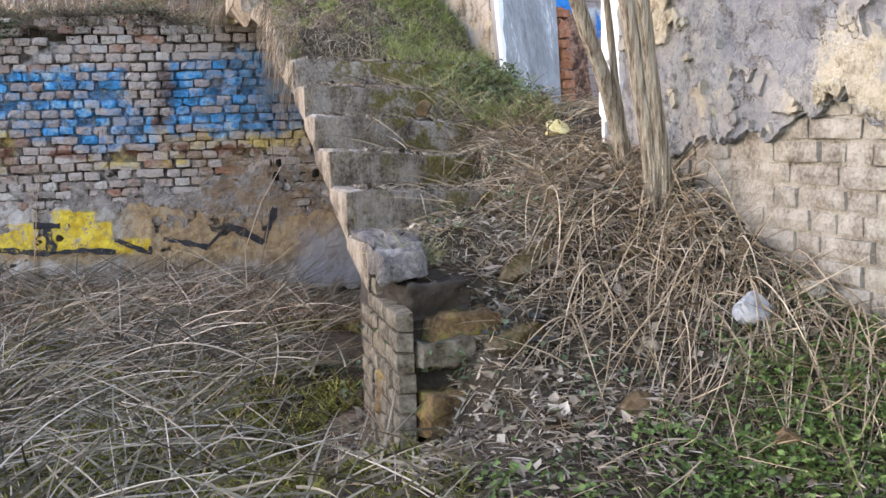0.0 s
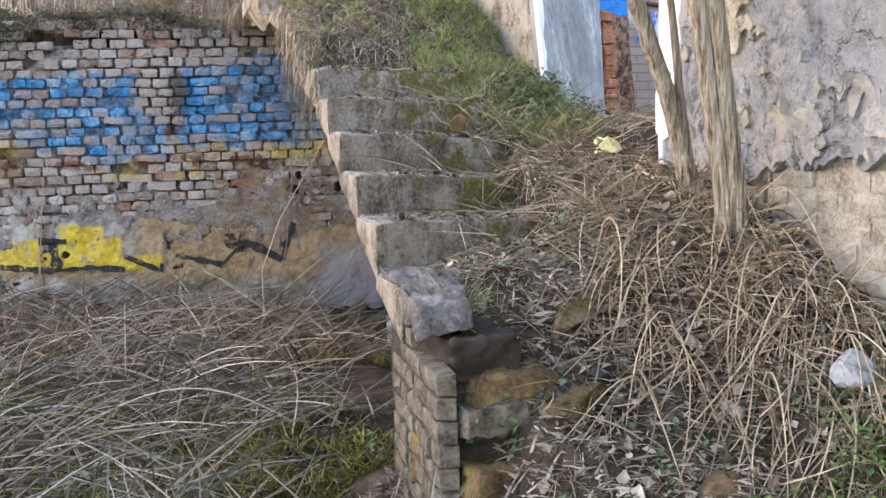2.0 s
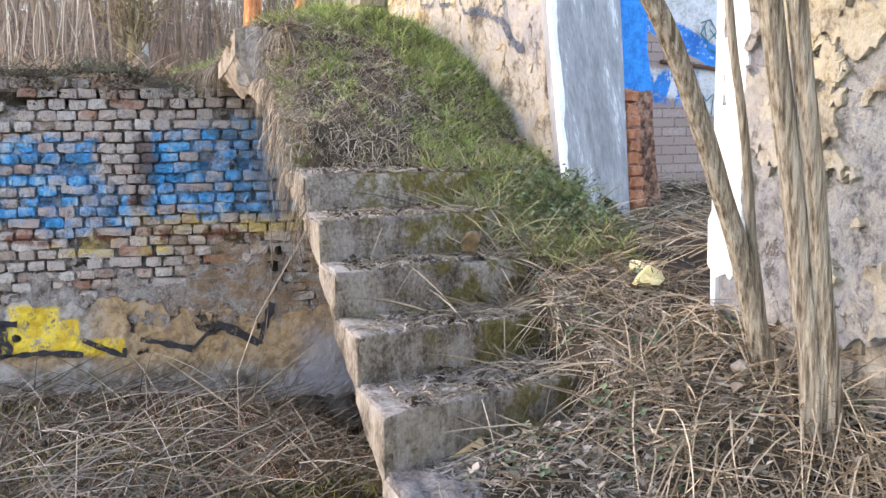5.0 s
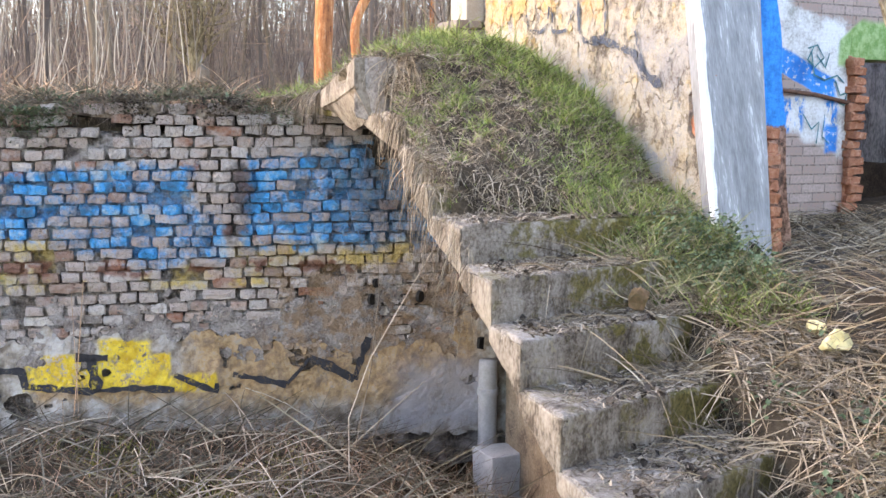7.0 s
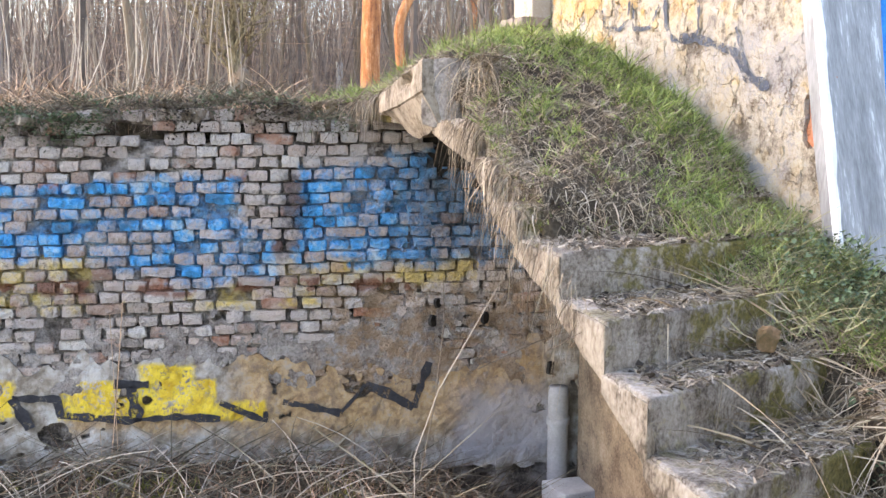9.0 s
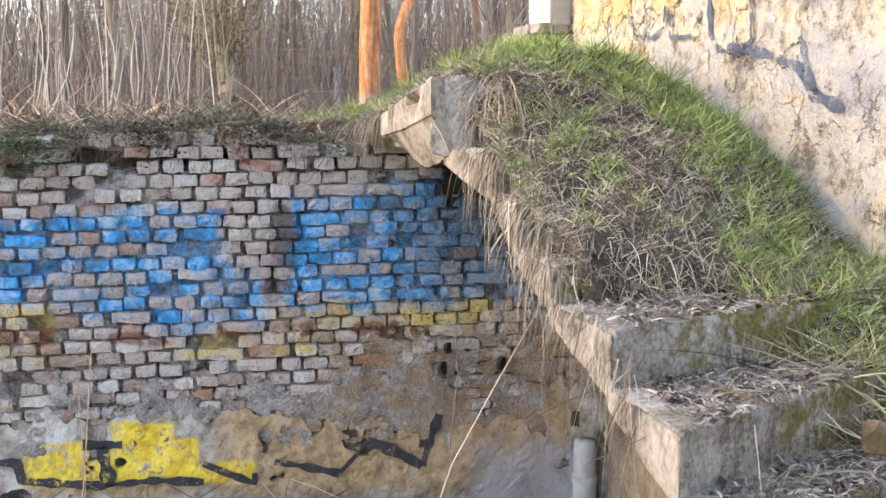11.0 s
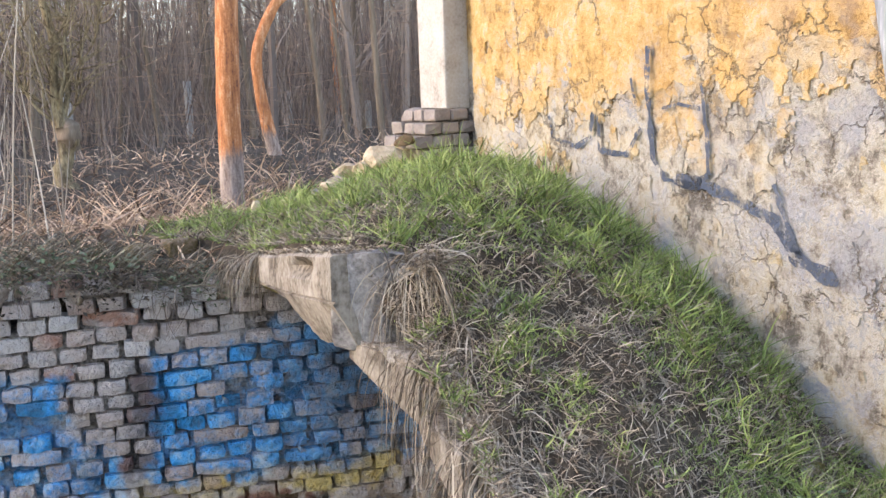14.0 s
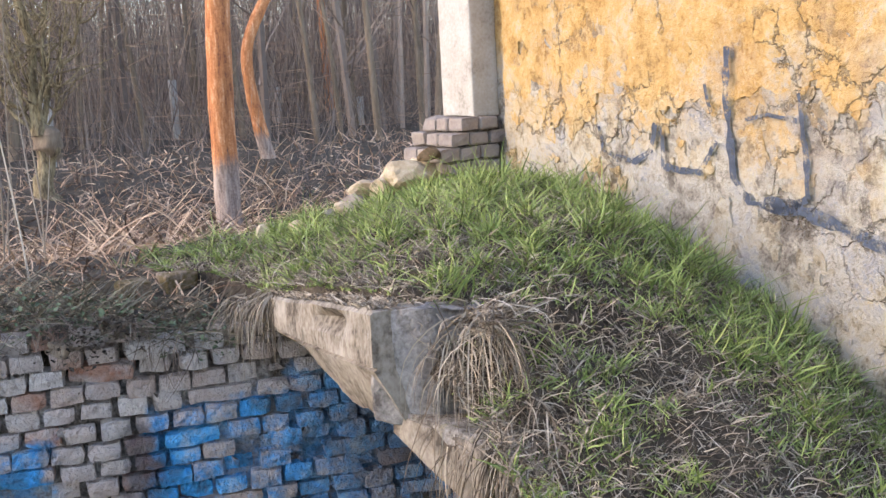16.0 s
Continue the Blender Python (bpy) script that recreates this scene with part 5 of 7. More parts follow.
# far corner: brick stub, pilaster, rubble
stub = tagged(empty("brick_stub"), "stepped stub of a broken brick wall by the house corner", "wall stub")
rng = random.Random(31)
STUB_BRICK = simple("pinkish worn brick", [(0.2, (0.122, 0.0918, 0.0734)), (0.45, (0.233, 0.19, 0.159)), (0.7, (0.306, 0.264, 0.22)), (0.9, (0.233, 0.134, 0.0918))], 12, 0.93, 0.6, 0.012)
solid = []
for _ in range(4):
    me = mesh_of("brick", rough_block([Vector(v) for v in box_corners(-0.118, 0.118, -0.056, 0.056, -0.031, 0.031)], 2, 0.012, 0.016, 18, rng.uniform(0, 30)))
    me.materials.append(STUB_BRICK)
    solid.append(me)
half = []
for _ in range(3):
    me = mesh_of("brick", rough_block([Vector(v) for v in box_corners(-0.058, 0.058, -0.056, 0.056, -0.031, 0.031)], 2, 0.012, 0.016, 18, rng.uniform(0, 30)))
    me.materials.append(STUB_BRICK)
    half.append(me)
part("core", rough_block([Vector(v) for v in box_corners(1.02, 1.26, 0.475, 0.80, 2.5, 3.03)], 6, 0.01, 0.012, 9), WALL_MORTAR, stub)
for row in range(6):
    z = 2.66 + row * 0.073
    left = table(row, [(0, 0.76), (1, 0.80), (2, 0.82), (3, 0.86), (4, 0.90), (5, 0.96)])
    x = 1.27 - (row % 2) * 0.06
    for depth in (0, 1, 2):
        xx = x
        while xx - 0.09 > left:
            w = 0.25 if rng.random() < 0.35 and xx - left > 0.2 else 0.125
            ob = new("brick", rng.choice(solid if w > 0.2 else half))
            ob.parent = stub
            ob.matrix_basis = pose(xx - w / 2, 0.50 + depth * 0.122, z, rng.uniform(-2, 2), rng.uniform(-1.5, 1.5), rng.uniform(-4, 4)) @ Matrix.Diagonal((rng.uniform(0.93, 1.03), 1, rng.uniform(0.95, 1.10), 1))
            xx -= w
PILASTER = simple("off-white plaster", [(0.32, (0.228, 0.198, 0.156)), (0.45, (0.372, 0.336, 0.282)), (0.6, (0.444, 0.42, 0.372))], 6, 0.9, 0.6, 0.01)
part("pilaster", rough_block([Vector(v) for v in box_corners(1.085, 1.25, 0.50, 0.78, 3.055, 5.2)], 10, 0.008, 0.008, 6), PILASTER, house, "white plastered corner pilaster")
part("corner_wall", rough_block([Vector(v) for v in box_corners(1.245, 1.50, 0.44, 0.80, 2.3, 5.2)], 10, 0.008, 0.008, 6), GRIT, house)
heap = random.Random(8)
TAN_STONE = simple("tan mortar rubble", [(0.28, (0.24, 0.165, 0.095)), (0.45, (0.42, 0.32, 0.20)), (0.65, (0.58, 0.48, 0.34))], 12, 0.92, 0.8, 0.014)
for k in range(16):
    s = k / 15
    x = lerp(0.94, 0.18, s) + heap.uniform(-0.04, 0.04)
    y = lerp(0.60, 0.98, s) + heap.uniform(-0.08, 0.08)
    z = lerp(2.80, 2.52, s) + heap.uniform(-0.05, 0.01)
    w = heap.uniform(0.13, 0.24) * (1 - 0.35 * s)
    stone("rubble_stone", (x, y, z), (w, w * heap.uniform(0.6, 0.9), w * heap.uniform(0.45, 0.7)), heap.uniform(0, 180), (TAN_STONE, TAN_STONE, STUB_BRICK)[k % 3],
          "lump of tan mortar rubble on the bank" if k % 3 < 2 else "worn pinkish brick lump on the bank", 60 + k)
stone("rubble_stone", (0.73, 0.50, 2.74), (0.32, 0.18, 0.12), 8, TAN_STONE, "broad lump of tan mortar at the foot of the brick stub", 90, 0.03)
stone("rubble_stone", (0.79, 0.46, 2.87), (0.13, 0.10, 0.06), 12, RED_BRICK, "broken orange brick lying on the mortar lump", 91)
stone("rubble_stone", (0.99, -1.08, 2.50), (0.08, 0.06, 0.07), 20, RED_CORE, "broken red brick end in the bank beside the wall", 71)

# ---- grass bank over the upper steps ----
def edge_x(y):
    """Left edge of the stairs."""
    return table(y, [(-4.64, -1.10), (-3.84, -0.95), (-2.64, -0.75), (-1.64, -0.52), (-1.20, -0.49), (0.10, -0.36), (0.70, -0.31), (2.0, -0.84)])


def bank_k(x, y):
    return min(1.0, max(0.0, (x - edge_x(y)) / (house_x(y) - edge_x(y))))


def bank_foot(k):
    """Where the soil ends on the steps, from the open side to the house."""
    return table(k, [(0, -2.62), (0.45, -2.66), (0.6, -2.95), (0.75, -3.10), (1.0, -3.2)])


def bank_z(x, y):
    wall_z = table(y, [(-3.3, 1.58), (-2.85, 1.68), (-2.4, 1.86), (-1.9, 2.18), (-1.4, 2.38), (-1.0, 2.56), (-0.5, 2.68), (0.4, 2.74), (1.2, 2.56), (2.0, 2.36)])
    edge_z = table(y, [(-3.3, 1.70), (-2.95, 1.84), (-2.66, 1.99), (-2.35, 2.08), (-2.20, 2.14), (-2.02, 2.22), (-1.72, 2.33), (-1.45, 2.45), (-1.25, 2.645), (-0.6, 2.56), (0.0, 2.43), (1.0, 2.42), (2.0, 2.30)])
    k = bank_k(x, y)
    bulge = 0.17 * math.sin(math.pi * k) * sstep(-2.9, -1.9, y) * sstep(0.9, -0.5, y)
    bump = 0.045 * fbm(x * 3, y * 3, 7) + 0.045 * fbm(x * 8, y * 8, 2)
    drop = 0.10 * sstep(0.14, 0.0, y - bank_foot(k))
    return lerp(edge_z, wall_z, k ** 0.8) + bulge + bump * sstep(0.0, 0.12, k) - drop


bv, bf, nu, nv = [], [], 60, 120
for j in range(nv + 1):
    for i in range(nu + 1):
        k = i / nu
        y0 = bank_foot(k)
        y = lerp(y0, 1.95, j / nv)
        x = lerp(edge_x(y) + 0.04 + 0.09 * sstep(-1.3, -1.6, y), house_x(y) + 0.02, k)
        z = bank_z(x, y)
        if i == 0:
            z -= 0.10
        if j == 0:
            z -= 0.06
        bv.append((x, y, z))
for j in range(nv):
    for i in range(nu):
        o = j * (nu + 1) + i
        bf.append((o, o + 1, o + nu + 2, o + nu + 1))
tagged(part("grass_bank", mesh_from("grass_bank", bv, bf, True), SOIL), "soil bank grown with fresh grass over the upper steps", "bank", kind="structure")
# ---- trees ----
def limb(store, start, way, length, radius, rnd, depth, sides=5, wander=0.25, up=0.12):
    """A branch with its twigs, added to store."""
    pts, rad, p, d = [Vector(start)], [radius], Vector(start), Vector(way).normalized()
    n = 6
    for i in range(n):
        d = (d + Vector((rnd.uniform(-1, 1), rnd.uniform(-1, 1), rnd.uniform(-0.6, 0.8))) * wander + UP * up).normalized()
        p = p + d * (length / n)
        pts.append(p.copy())
        rad.append(radius * (1 - 0.85 * (i + 1) / n))
        if depth and i > 0 and rnd.random() < 0.75:
            side = d.orthogonal().normalized()
            side.rotate(Matrix.Rotation(rnd.uniform(0, 6.28), 3, d))
            limb(store, p, d * 0.6 + side * 0.9, length * rnd.uniform(0.35, 0.55), rad[-1] * 0.6, rnd, depth - 1, max(3, sides - 1), wander, up)
    add_tube(store, pts, rad, sides)


def trunk_mesh(points, radii, sides=14, lumpy=0.12, seed=0.0, furrow=0.0):
    """A tapered trunk through points, smoothly bent and lumpy."""
    pts, rad = [], []
    n = len(points)
    for i in range(n - 1):
        p0, p1, p2, p3 = (Vector(points[min(n - 1, max(0, i + o))]) for o in (-1, 0, 1, 2))
        for s in range(6):
            t = s / 6
            pts.append(0.5 * ((2 * p1) + (p2 - p0) * t + (2 * p0 - 5 * p1 + 4 * p2 - p3) * t * t + (3 * p1 - p0 - 3 * p2 + p3) * t ** 3))
            rad.append(lerp(radii[i], radii[i + 1], t))
    pts.append(Vector(points[-1]))
    rad.append(radii[-1])
    v, f = tube(pts, rad, sides)
    for i, q in enumerate(v):
        c, r = pts[i // sides], rad[i // sides]
        if furrow:
            e = (q - c).normalized()
            q += (q - c) * furrow * (abs(noise.noise(Vector((e.x * 5, e.y * 5, q.z * 1.6 + seed)))) * 2.2 - 0.6)
        q += (q - c) * lumpy * (noise.noise(Vector((q.x * 9, q.y * 9, q.z * 3 + seed))) + 0.6 * noise.noise(Vector((q.x * 40, q.y * 40, q.z * 4 + seed))))
    return mesh_from("trunk", v, f, True)


def tree(name, label, trunks, mat, crown_seed, crown_from, crown_len, count, group="", sides=14):
    """trunks: list of (points, radii). The crown is bare limbs from the upper trunk."""
    ob = tagged(empty(name, trunks[0][0][0]), label, "tree", group)
    at = Vector(trunks[0][0][0])
    rnd = random.Random(crown_seed)
    for pts, rad in trunks:
        pts = [Vector(q) - at for q in pts]
        part("trunk", trunk_mesh(pts, rad, sides, 0.12 if sides < 30 else 0.05, crown_seed, 0.16 if sides > 30 else 0.0), mat, ob)
    store = ([], [])
    for k in range(count):
        pts, rad = trunks[k % len(trunks)]
        i = rnd.uniform(crown_from, len(pts) - 1.001)
        a, b = Vector(pts[int(i)]), Vector(pts[int(i) + 1])
        way = Vector((rnd.uniform(-1, 1), rnd.uniform(-1, 1), rnd.uniform(0.1, 0.9)))
        limb(store, a.lerp(b, i % 1) - at, way, crown_len * rnd.uniform(0.6, 1.2), lerp(rad[int(i)], rad[-1], 0.5) * 0.35, rnd, 2)
    if count:
        part("crown", mesh_from("crown", *store), TWIG, ob)
    return ob


PALE_BARK = simple("furrowed pale bark", [(0.38, (0.10, 0.075, 0.05)), (0.46, (0.25, 0.20, 0.14)), (0.54, (0.42, 0.36, 0.27)), (0.64, (0.54, 0.48, 0.38))], 12, 0.92, 1.0, 0.05, 30, (4, 4, 0.22))
LEFT_STEM = [(0.38, -4.8, 0.92), (0.34, -4.8, 1.10), (0.26, -4.8, 1.36), (0.185, -4.8, 1.59), (0.09, -4.8, 1.81), (-0.015, -4.8, 2.06), (-0.155, -4.8, 2.34), (-0.33, -4.8, 2.62), (-0.52, -4.82, 3.1), (-0.66, -4.85, 4.5)]
RIGHT_STEM = [(0.24, -5.15, 0.86), (0.215, -5.15, 1.20), (0.155, -5.15, 1.51), (0.115, -5.15, 1.71), (0.075, -5.15, 1.92), (0.035, -5.15, 2.10), (-0.01, -5.15, 2.30), (-0.07, -5.15, 2.60), (-0.15, -5.15, 3.1), (-0.2, -5.2, 4.6)]
THIN_STEM = [(0.30, -4.82, 1.20), (0.265, -4.81, 1.45), (0.235, -4.80, 1.64), (0.215, -4.80, 1.80), (0.19, -4.80, 1.98), (0.155, -4.80, 2.16), (0.115, -4.80, 2.34), (0.08, -4.8, 2.6), (0.04, -4.8, 3.1), (0.0, -4.8, 4.1)]
tree("young_tree", "young tree with several furrowed leaning stems beside the doorway",
     [([Vector(q) + Vector((-0.014, 0.013, 0)) for q in RIGHT_STEM], [0.058, 0.044, 0.041, 0.039, 0.038, 0.037, 0.036, 0.034, 0.03, 0.015]),
      ([Vector(q) + Vector((0.016 + 0.004 * k, -0.016 - 0.004 * k, 0)) for k, q in enumerate(RIGHT_STEM)], [0.050, 0.040, 0.037, 0.035, 0.034, 0.033, 0.031, 0.029, 0.025, 0.012]),
      (LEFT_STEM, [0.056, 0.046, 0.040, 0.038, 0.036, 0.034, 0.032, 0.030, 0.026, 0.012]),
      (THIN_STEM, [0.022, 0.020, 0.018, 0.017, 0.0165, 0.016, 0.015, 0.014, 0.012, 0.006])],
     PALE_BARK, 5, 8.1, 1.2, 8, sides=54)
tree("orange_pine", "slender pine trunk with bright orange bark on the bank",
     [([(1.22, 4.2, ground_z(1.25, 4.2) - 0.1), (1.23, 4.2, 2.9), (1.26, 4.2, 3.6), (1.32, 4.2, 5.0), (1.4, 4.2, 8.0)], [0.108, 0.100, 0.098, 0.088, 0.05])],
     ORANGE_BARK, 6, 3.2, 1.5, 6, sides=18)
b = Vector((3.3, 7.9, ground_z(3.3, 7.9) - 0.1))
tree("crooked_tree", "crooked tree with orange bark in the wood",
     [([b, b + Vector((-0.15, 0, 0.7)), b + Vector((-0.20, 0, 1.4)), b + Vector((0.05, 0, 1.95)), b + Vector((0.4, 0.1, 2.4)), b + Vector((0.6, 0.2, 4.0))], [0.10, 0.075, 0.07, 0.065, 0.05, 0.02])],
     ORANGE_BARK, 7, 2.6, 1.4, 8)
b = Vector((0.48, 7.0, ground_z(0.48, 7.0) - 0.1))
POLLARD_BARK = simple("olive brown bark", [(0.34, (0.045, 0.03, 0.018)), (0.46, (0.15, 0.11, 0.06)), (0.58, (0.30, 0.235, 0.13)), (0.7, (0.42, 0.34, 0.21))], 9, 0.92, 1.0, 0.05, 30, (2, 2, 0.5))
pollard = tagged(empty("pollard_tree", b), "gnarled olive-brown pollard with a dark hole and shadow collar and crooked shoots", "tree")
part("trunk", trunk_mesh([(-0.02, 0, 0), (-0.06, 0, 0.18), (-0.01, 0, 0.42), (0.02, 0, 0.62)], [0.20, 0.115, 0.088, 0.10], 14, 0.5, 3.0), POLLARD_BARK, pollard)
part("collar", trunk_mesh([(0.02, 0, 0.50), (0.04, 0, 0.60), (0.02, 0.01, 0.74), (-0.02, 0, 0.86)], [0.09, 0.135, 0.125, 0.06], 14, 0.8, 9.0), BARK, pollard, "dark hole and shadow collar")
rnd = random.Random(44)
store = ([], [])
for k, (ox, oy, hi, r) in enumerate(((-0.10, 0.0, 2.6, 0.058), (0.30, 0.1, 2.2, 0.030), (-0.42, -0.1, 1.5, 0.028), (0.12, -0.25, 1.7, 0.022), (-0.65, 0.2, 1.1, 0.020), (0.55, 0.2, 1.3, 0.016))):
    pts = [Vector((-0.02, 0, 0.74))]
    for s in range(1, 7):
        t = s / 6
        pts.append(Vector((-0.02 + ox * t ** 0.8 + rnd.uniform(-0.05, 0.05), oy * t + rnd.uniform(-0.05, 0.05), 0.74 + hi * t)))
    part("shoot", trunk_mesh(pts, [r * 1.3] + [r * (1 - 0.75 * s / 6) for s in range(1, 7)], 9, 0.45, k), POLLARD_BARK, pollard)
    for q in pts[1:]:
        for _ in range(4 if k else 6):
            limb(store, q, (rnd.uniform(-1, 1), rnd.uniform(-1, 1), rnd.uniform(-0.15, 0.8)), rnd.uniform(0.3, 0.9), 0.012, rnd, 1, 4, 0.4)
part("crown", mesh_from("crown", *store), POLLARD_BARK, pollard)
for k, (x, y, r, mat) in enumerate(((8.37, 15.9, 0.09, ORANGE_BARK), (5.6, 9.2, 0.045, BARK), (6.6, 9.6, 0.04, BARK), (2.4, 13.0, 0.05, BARK), (4.9, 14.5, 0.055, BARK), (1.2, 12.0, 0.07, BARK), (7.6, 13.5, 0.055, BARK), (0.2, 13.5, 0.065, BARK), (3.0, 16, 0.055, BARK))):
    rnd = random.Random(90 + k)
    b = Vector((x, y, ground_z(x, y) - 0.1))
    lean = Vector((rnd.uniform(-0.4, 0.4), rnd.uniform(-0.2, 0.2), 0))
    tree("woodland_tree", "bare young woodland tree with orange bark" if mat == ORANGE_BARK else "bare grey woodland tree", [([b, b + lean * 0.3 + UP * 1.5, b + lean * 0.6 + UP * 3.5, b + lean + UP * 7.5], [r * 1.3, r, r * 0.8, r * 0.2])], mat, 100 + k, 1.1, 1.6, 8, "woodland trees", 9)

for k in range(16):
    rnd = random.Random(300 + k)
    y = rnd.uniform(8.5, 17)
    x = rnd.uniform(0.05, 0.85) * y + rnd.uniform(-1.5, 1.5)
    r = rnd.uniform(0.025, 0.055)
    b = Vector((x, y, ground_z(x, y) - 0.1))
    lean = Vector((rnd.uniform(-0.7, 0.7), rnd.uniform(-0.3, 0.3), 0))
    tree("woodland_tree", "slender bare woodland tree with dark bark", [([b, b + lean * 0.2 + UP * 1.5, b + lean * 0.65 + UP * 3.5, b + lean + UP * 7.0], [r * 1.3, r, r * 0.75, r * 0.2])], BARK, 330 + k, 0.6, 1.5, 9, "woodland trees", 7)

# pale fence posts in the wood
POST = simple("bleached post", [(0.3, (0.238, 0.217, 0.189)), (0.7, (0.406, 0.385, 0.35))], 10, 0.9, 0.4, 0.006, 50, (1, 1, 0.2))
for k, (x, y, h, w) in enumerate(((4.16, 13.55, 1.02, 0.055), (7.5, 16.6, 0.75, 0.05), (7.9, 13.8, 0.55, 0.05), (1.15, 9.6, 0.9, 0.045))):
    z = ground_z(x, y)
    c = [Vector(v) for v in box_corners(x - w, x + w, y - w, y + w, z - 0.05, z + h)]
    tagged(part("fence_post", rough_block(c, 2, 0.01, 0.012, 9, k), POST), "bleached wooden fence post standing in brush", "post", "fence posts")

SPRIG = simple("brown sprigs", [(0.15, (0.1046, 0.065, 0.04347)), (0.45, (0.2541, 0.163, 0.1091)), (0.85, (0.5083, 0.338, 0.2288))], 2, 0.9, 0, 0, 10, None, True)
# far wood: many bare stems
rs = np.random.default_rng(12)
store = ([], [])
for k in range(380):
    y = rs.uniform(9, 46)
    x = rs.uniform(-4, 1.15 * y + 6) if k % 5 else rs.uniform(-30, -3)
    h, r = rs.uniform(6, 13), rs.uniform(0.02, 0.075)
    z = ground_z(x, y) - 0.1
    lean = rs.normal(0, 0.5, 2)
    pts = [(x + lean[0] * t ** 1.5 + 0.08 * math.sin(5 * t + k), y + lean[1] * t, z + h * t) for t in np.linspace(0, 1, 7)]
    add_tube(store, pts, [r * (1 - 0.8 * t) for t in np.linspace(0, 1, 7)], 5)
    rnd = random.Random(k)
    if y < 34:
        for _ in range(9 if y < 24 else 5):
            t = rnd.uniform(0.12, 0.85)
            q = Vector((x + lean[0] * t ** 1.5, y + lean[1] * t, z + h * t))
            limb(store, q, (rnd.uniform(-1, 1), rnd.uniform(-1, 1), rnd.uniform(0.2, 1)), rnd.uniform(0.8, 2.2), r * 0.3, rnd, 1 if y < 22 else 0, 3)
tagged(part("woodland", mesh_from("woodland", *store), TWIG), "dense bare woodland of thin grey stems", "woodland", kind="stuff")
n = 11000
x = rs.uniform(-6, 50, n)
y = rs.uniform(4.5, 48, n) ** 1.0
x = np.where(x > 1.15 * y + 8, x - 45, x)
z = np.array([ground_z(a, b) for a, b in zip(x, y)])
h = rs.uniform(0.3, 1.5, n) + (y > 12) * rs.uniform(0, 3, n)
roots = np.stack([x, y, z - 0.03], 1)
tips = roots + np.stack([rs.normal(0, 0.35, n) * h, rs.normal(0, 0.3, n) * h, h], 1)
tagged(part("brushwood", ribbons("brushwood", roots, tips, rs.normal(0, 0.05, (n, 3)) * h[:, None], rs.uniform(0.003, 0.008, n) * (1 + y / 14), TWIG, 3, rs), None), "tangle of bare brushwood under the trees", "brushwood", kind="stuff")

n = 24000
y = rs.uniform(12, 62, n)
x = rs.uniform(-0.12, 1.35, n) * y + rs.uniform(-4, 4, n)
z = np.array([ground_z(a, b) for a, b in zip(x, y)])
h = rs.uniform(2.0, 9.0, n) * (0.6 + y / 60)
roots = np.stack([x, y, z - 0.03], 1)
tips = roots + np.stack([rs.normal(0, 0.2, n) * h, rs.normal(0, 0.15, n) * h, h], 1)
tagged(part("saplings", ribbons("saplings", roots, tips, rs.normal(0, 0.08, (n, 3)) * h[:, None], rs.uniform(0.0, 1.0, n) ** 2 * 0.02 * (0.5 + y / 28) + 0.004, TWIG, 4, rs), None), "thicket of thin bare saplings filling the wood", "saplings", kind="stuff")
n = 26000
y = rs.uniform(9, 44, n)
x = rs.uniform(-0.15, 1.3, n) * y + rs.uniform(-4, 4, n)
z = np.array([ground_z(a, b) for a, b in zip(x, y)]) + rs.uniform(0.05, 1.0, n) ** 1.6 * 6.0
L = rs.uniform(0.3, 1.5, n)
way = rs.normal(0, 1, (n, 3))
way /= np.linalg.norm(way, axis=1, keepdims=True)
roots = np.stack([x, y, z], 1)
tips = roots + way * L[:, None]
tips[:, 2] = np.maximum(tips[:, 2], z - 0.05)
tagged(part("undergrowth", ribbons("undergrowth", roots, tips, rs.normal(0, 0.12, (n, 3)) * L[:, None], rs.uniform(0.003, 0.009, n) * (0.5 + y / 16), SPRIG, 2, rs), None), "fine bare twigs and brambles filling the wood", "undergrowth", kind="stuff")
# unseen bare trees added beside the pit to keep sun off the near wall
store = ([], [])
for k in range(15):
    rnd = random.Random(500 + k)
    x, y = rnd.uniform(-10.5, -6.0), rnd.uniform(-5.5, -0.9)
    y = min(y, -0.6)
    h, r = rnd.uniform(6.5, 11), rnd.uniform(0.06, 0.13)
    b = Vector((x, y, ground_z(x, y) - 0.1))
    pts = [b + Vector((0.3 * math.sin(t * 3 + k), 0.2 * math.cos(t * 2 + k), h * t)) for t in np.linspace(0, 1, 7)]
    add_tube(store, pts, [r * (1 - 0.8 * t) for t in np.linspace(0, 1, 7)], 6)
    for _ in range(9):
        t = rnd.uniform(0.3, 0.95)
        limb(store, b + UP * h * t, (rnd.uniform(-1, 1), rnd.uniform(-1, 1), rnd.uniform(0.1, 0.9)), rnd.uniform(1.0, 2.6), r * 0.4, rnd, 2, 4)
tagged(part("thicket", mesh_from("thicket", *store), TWIG), "unseen thicket of bare trees added to shade the near house wall", "thicket", kind="stuff")

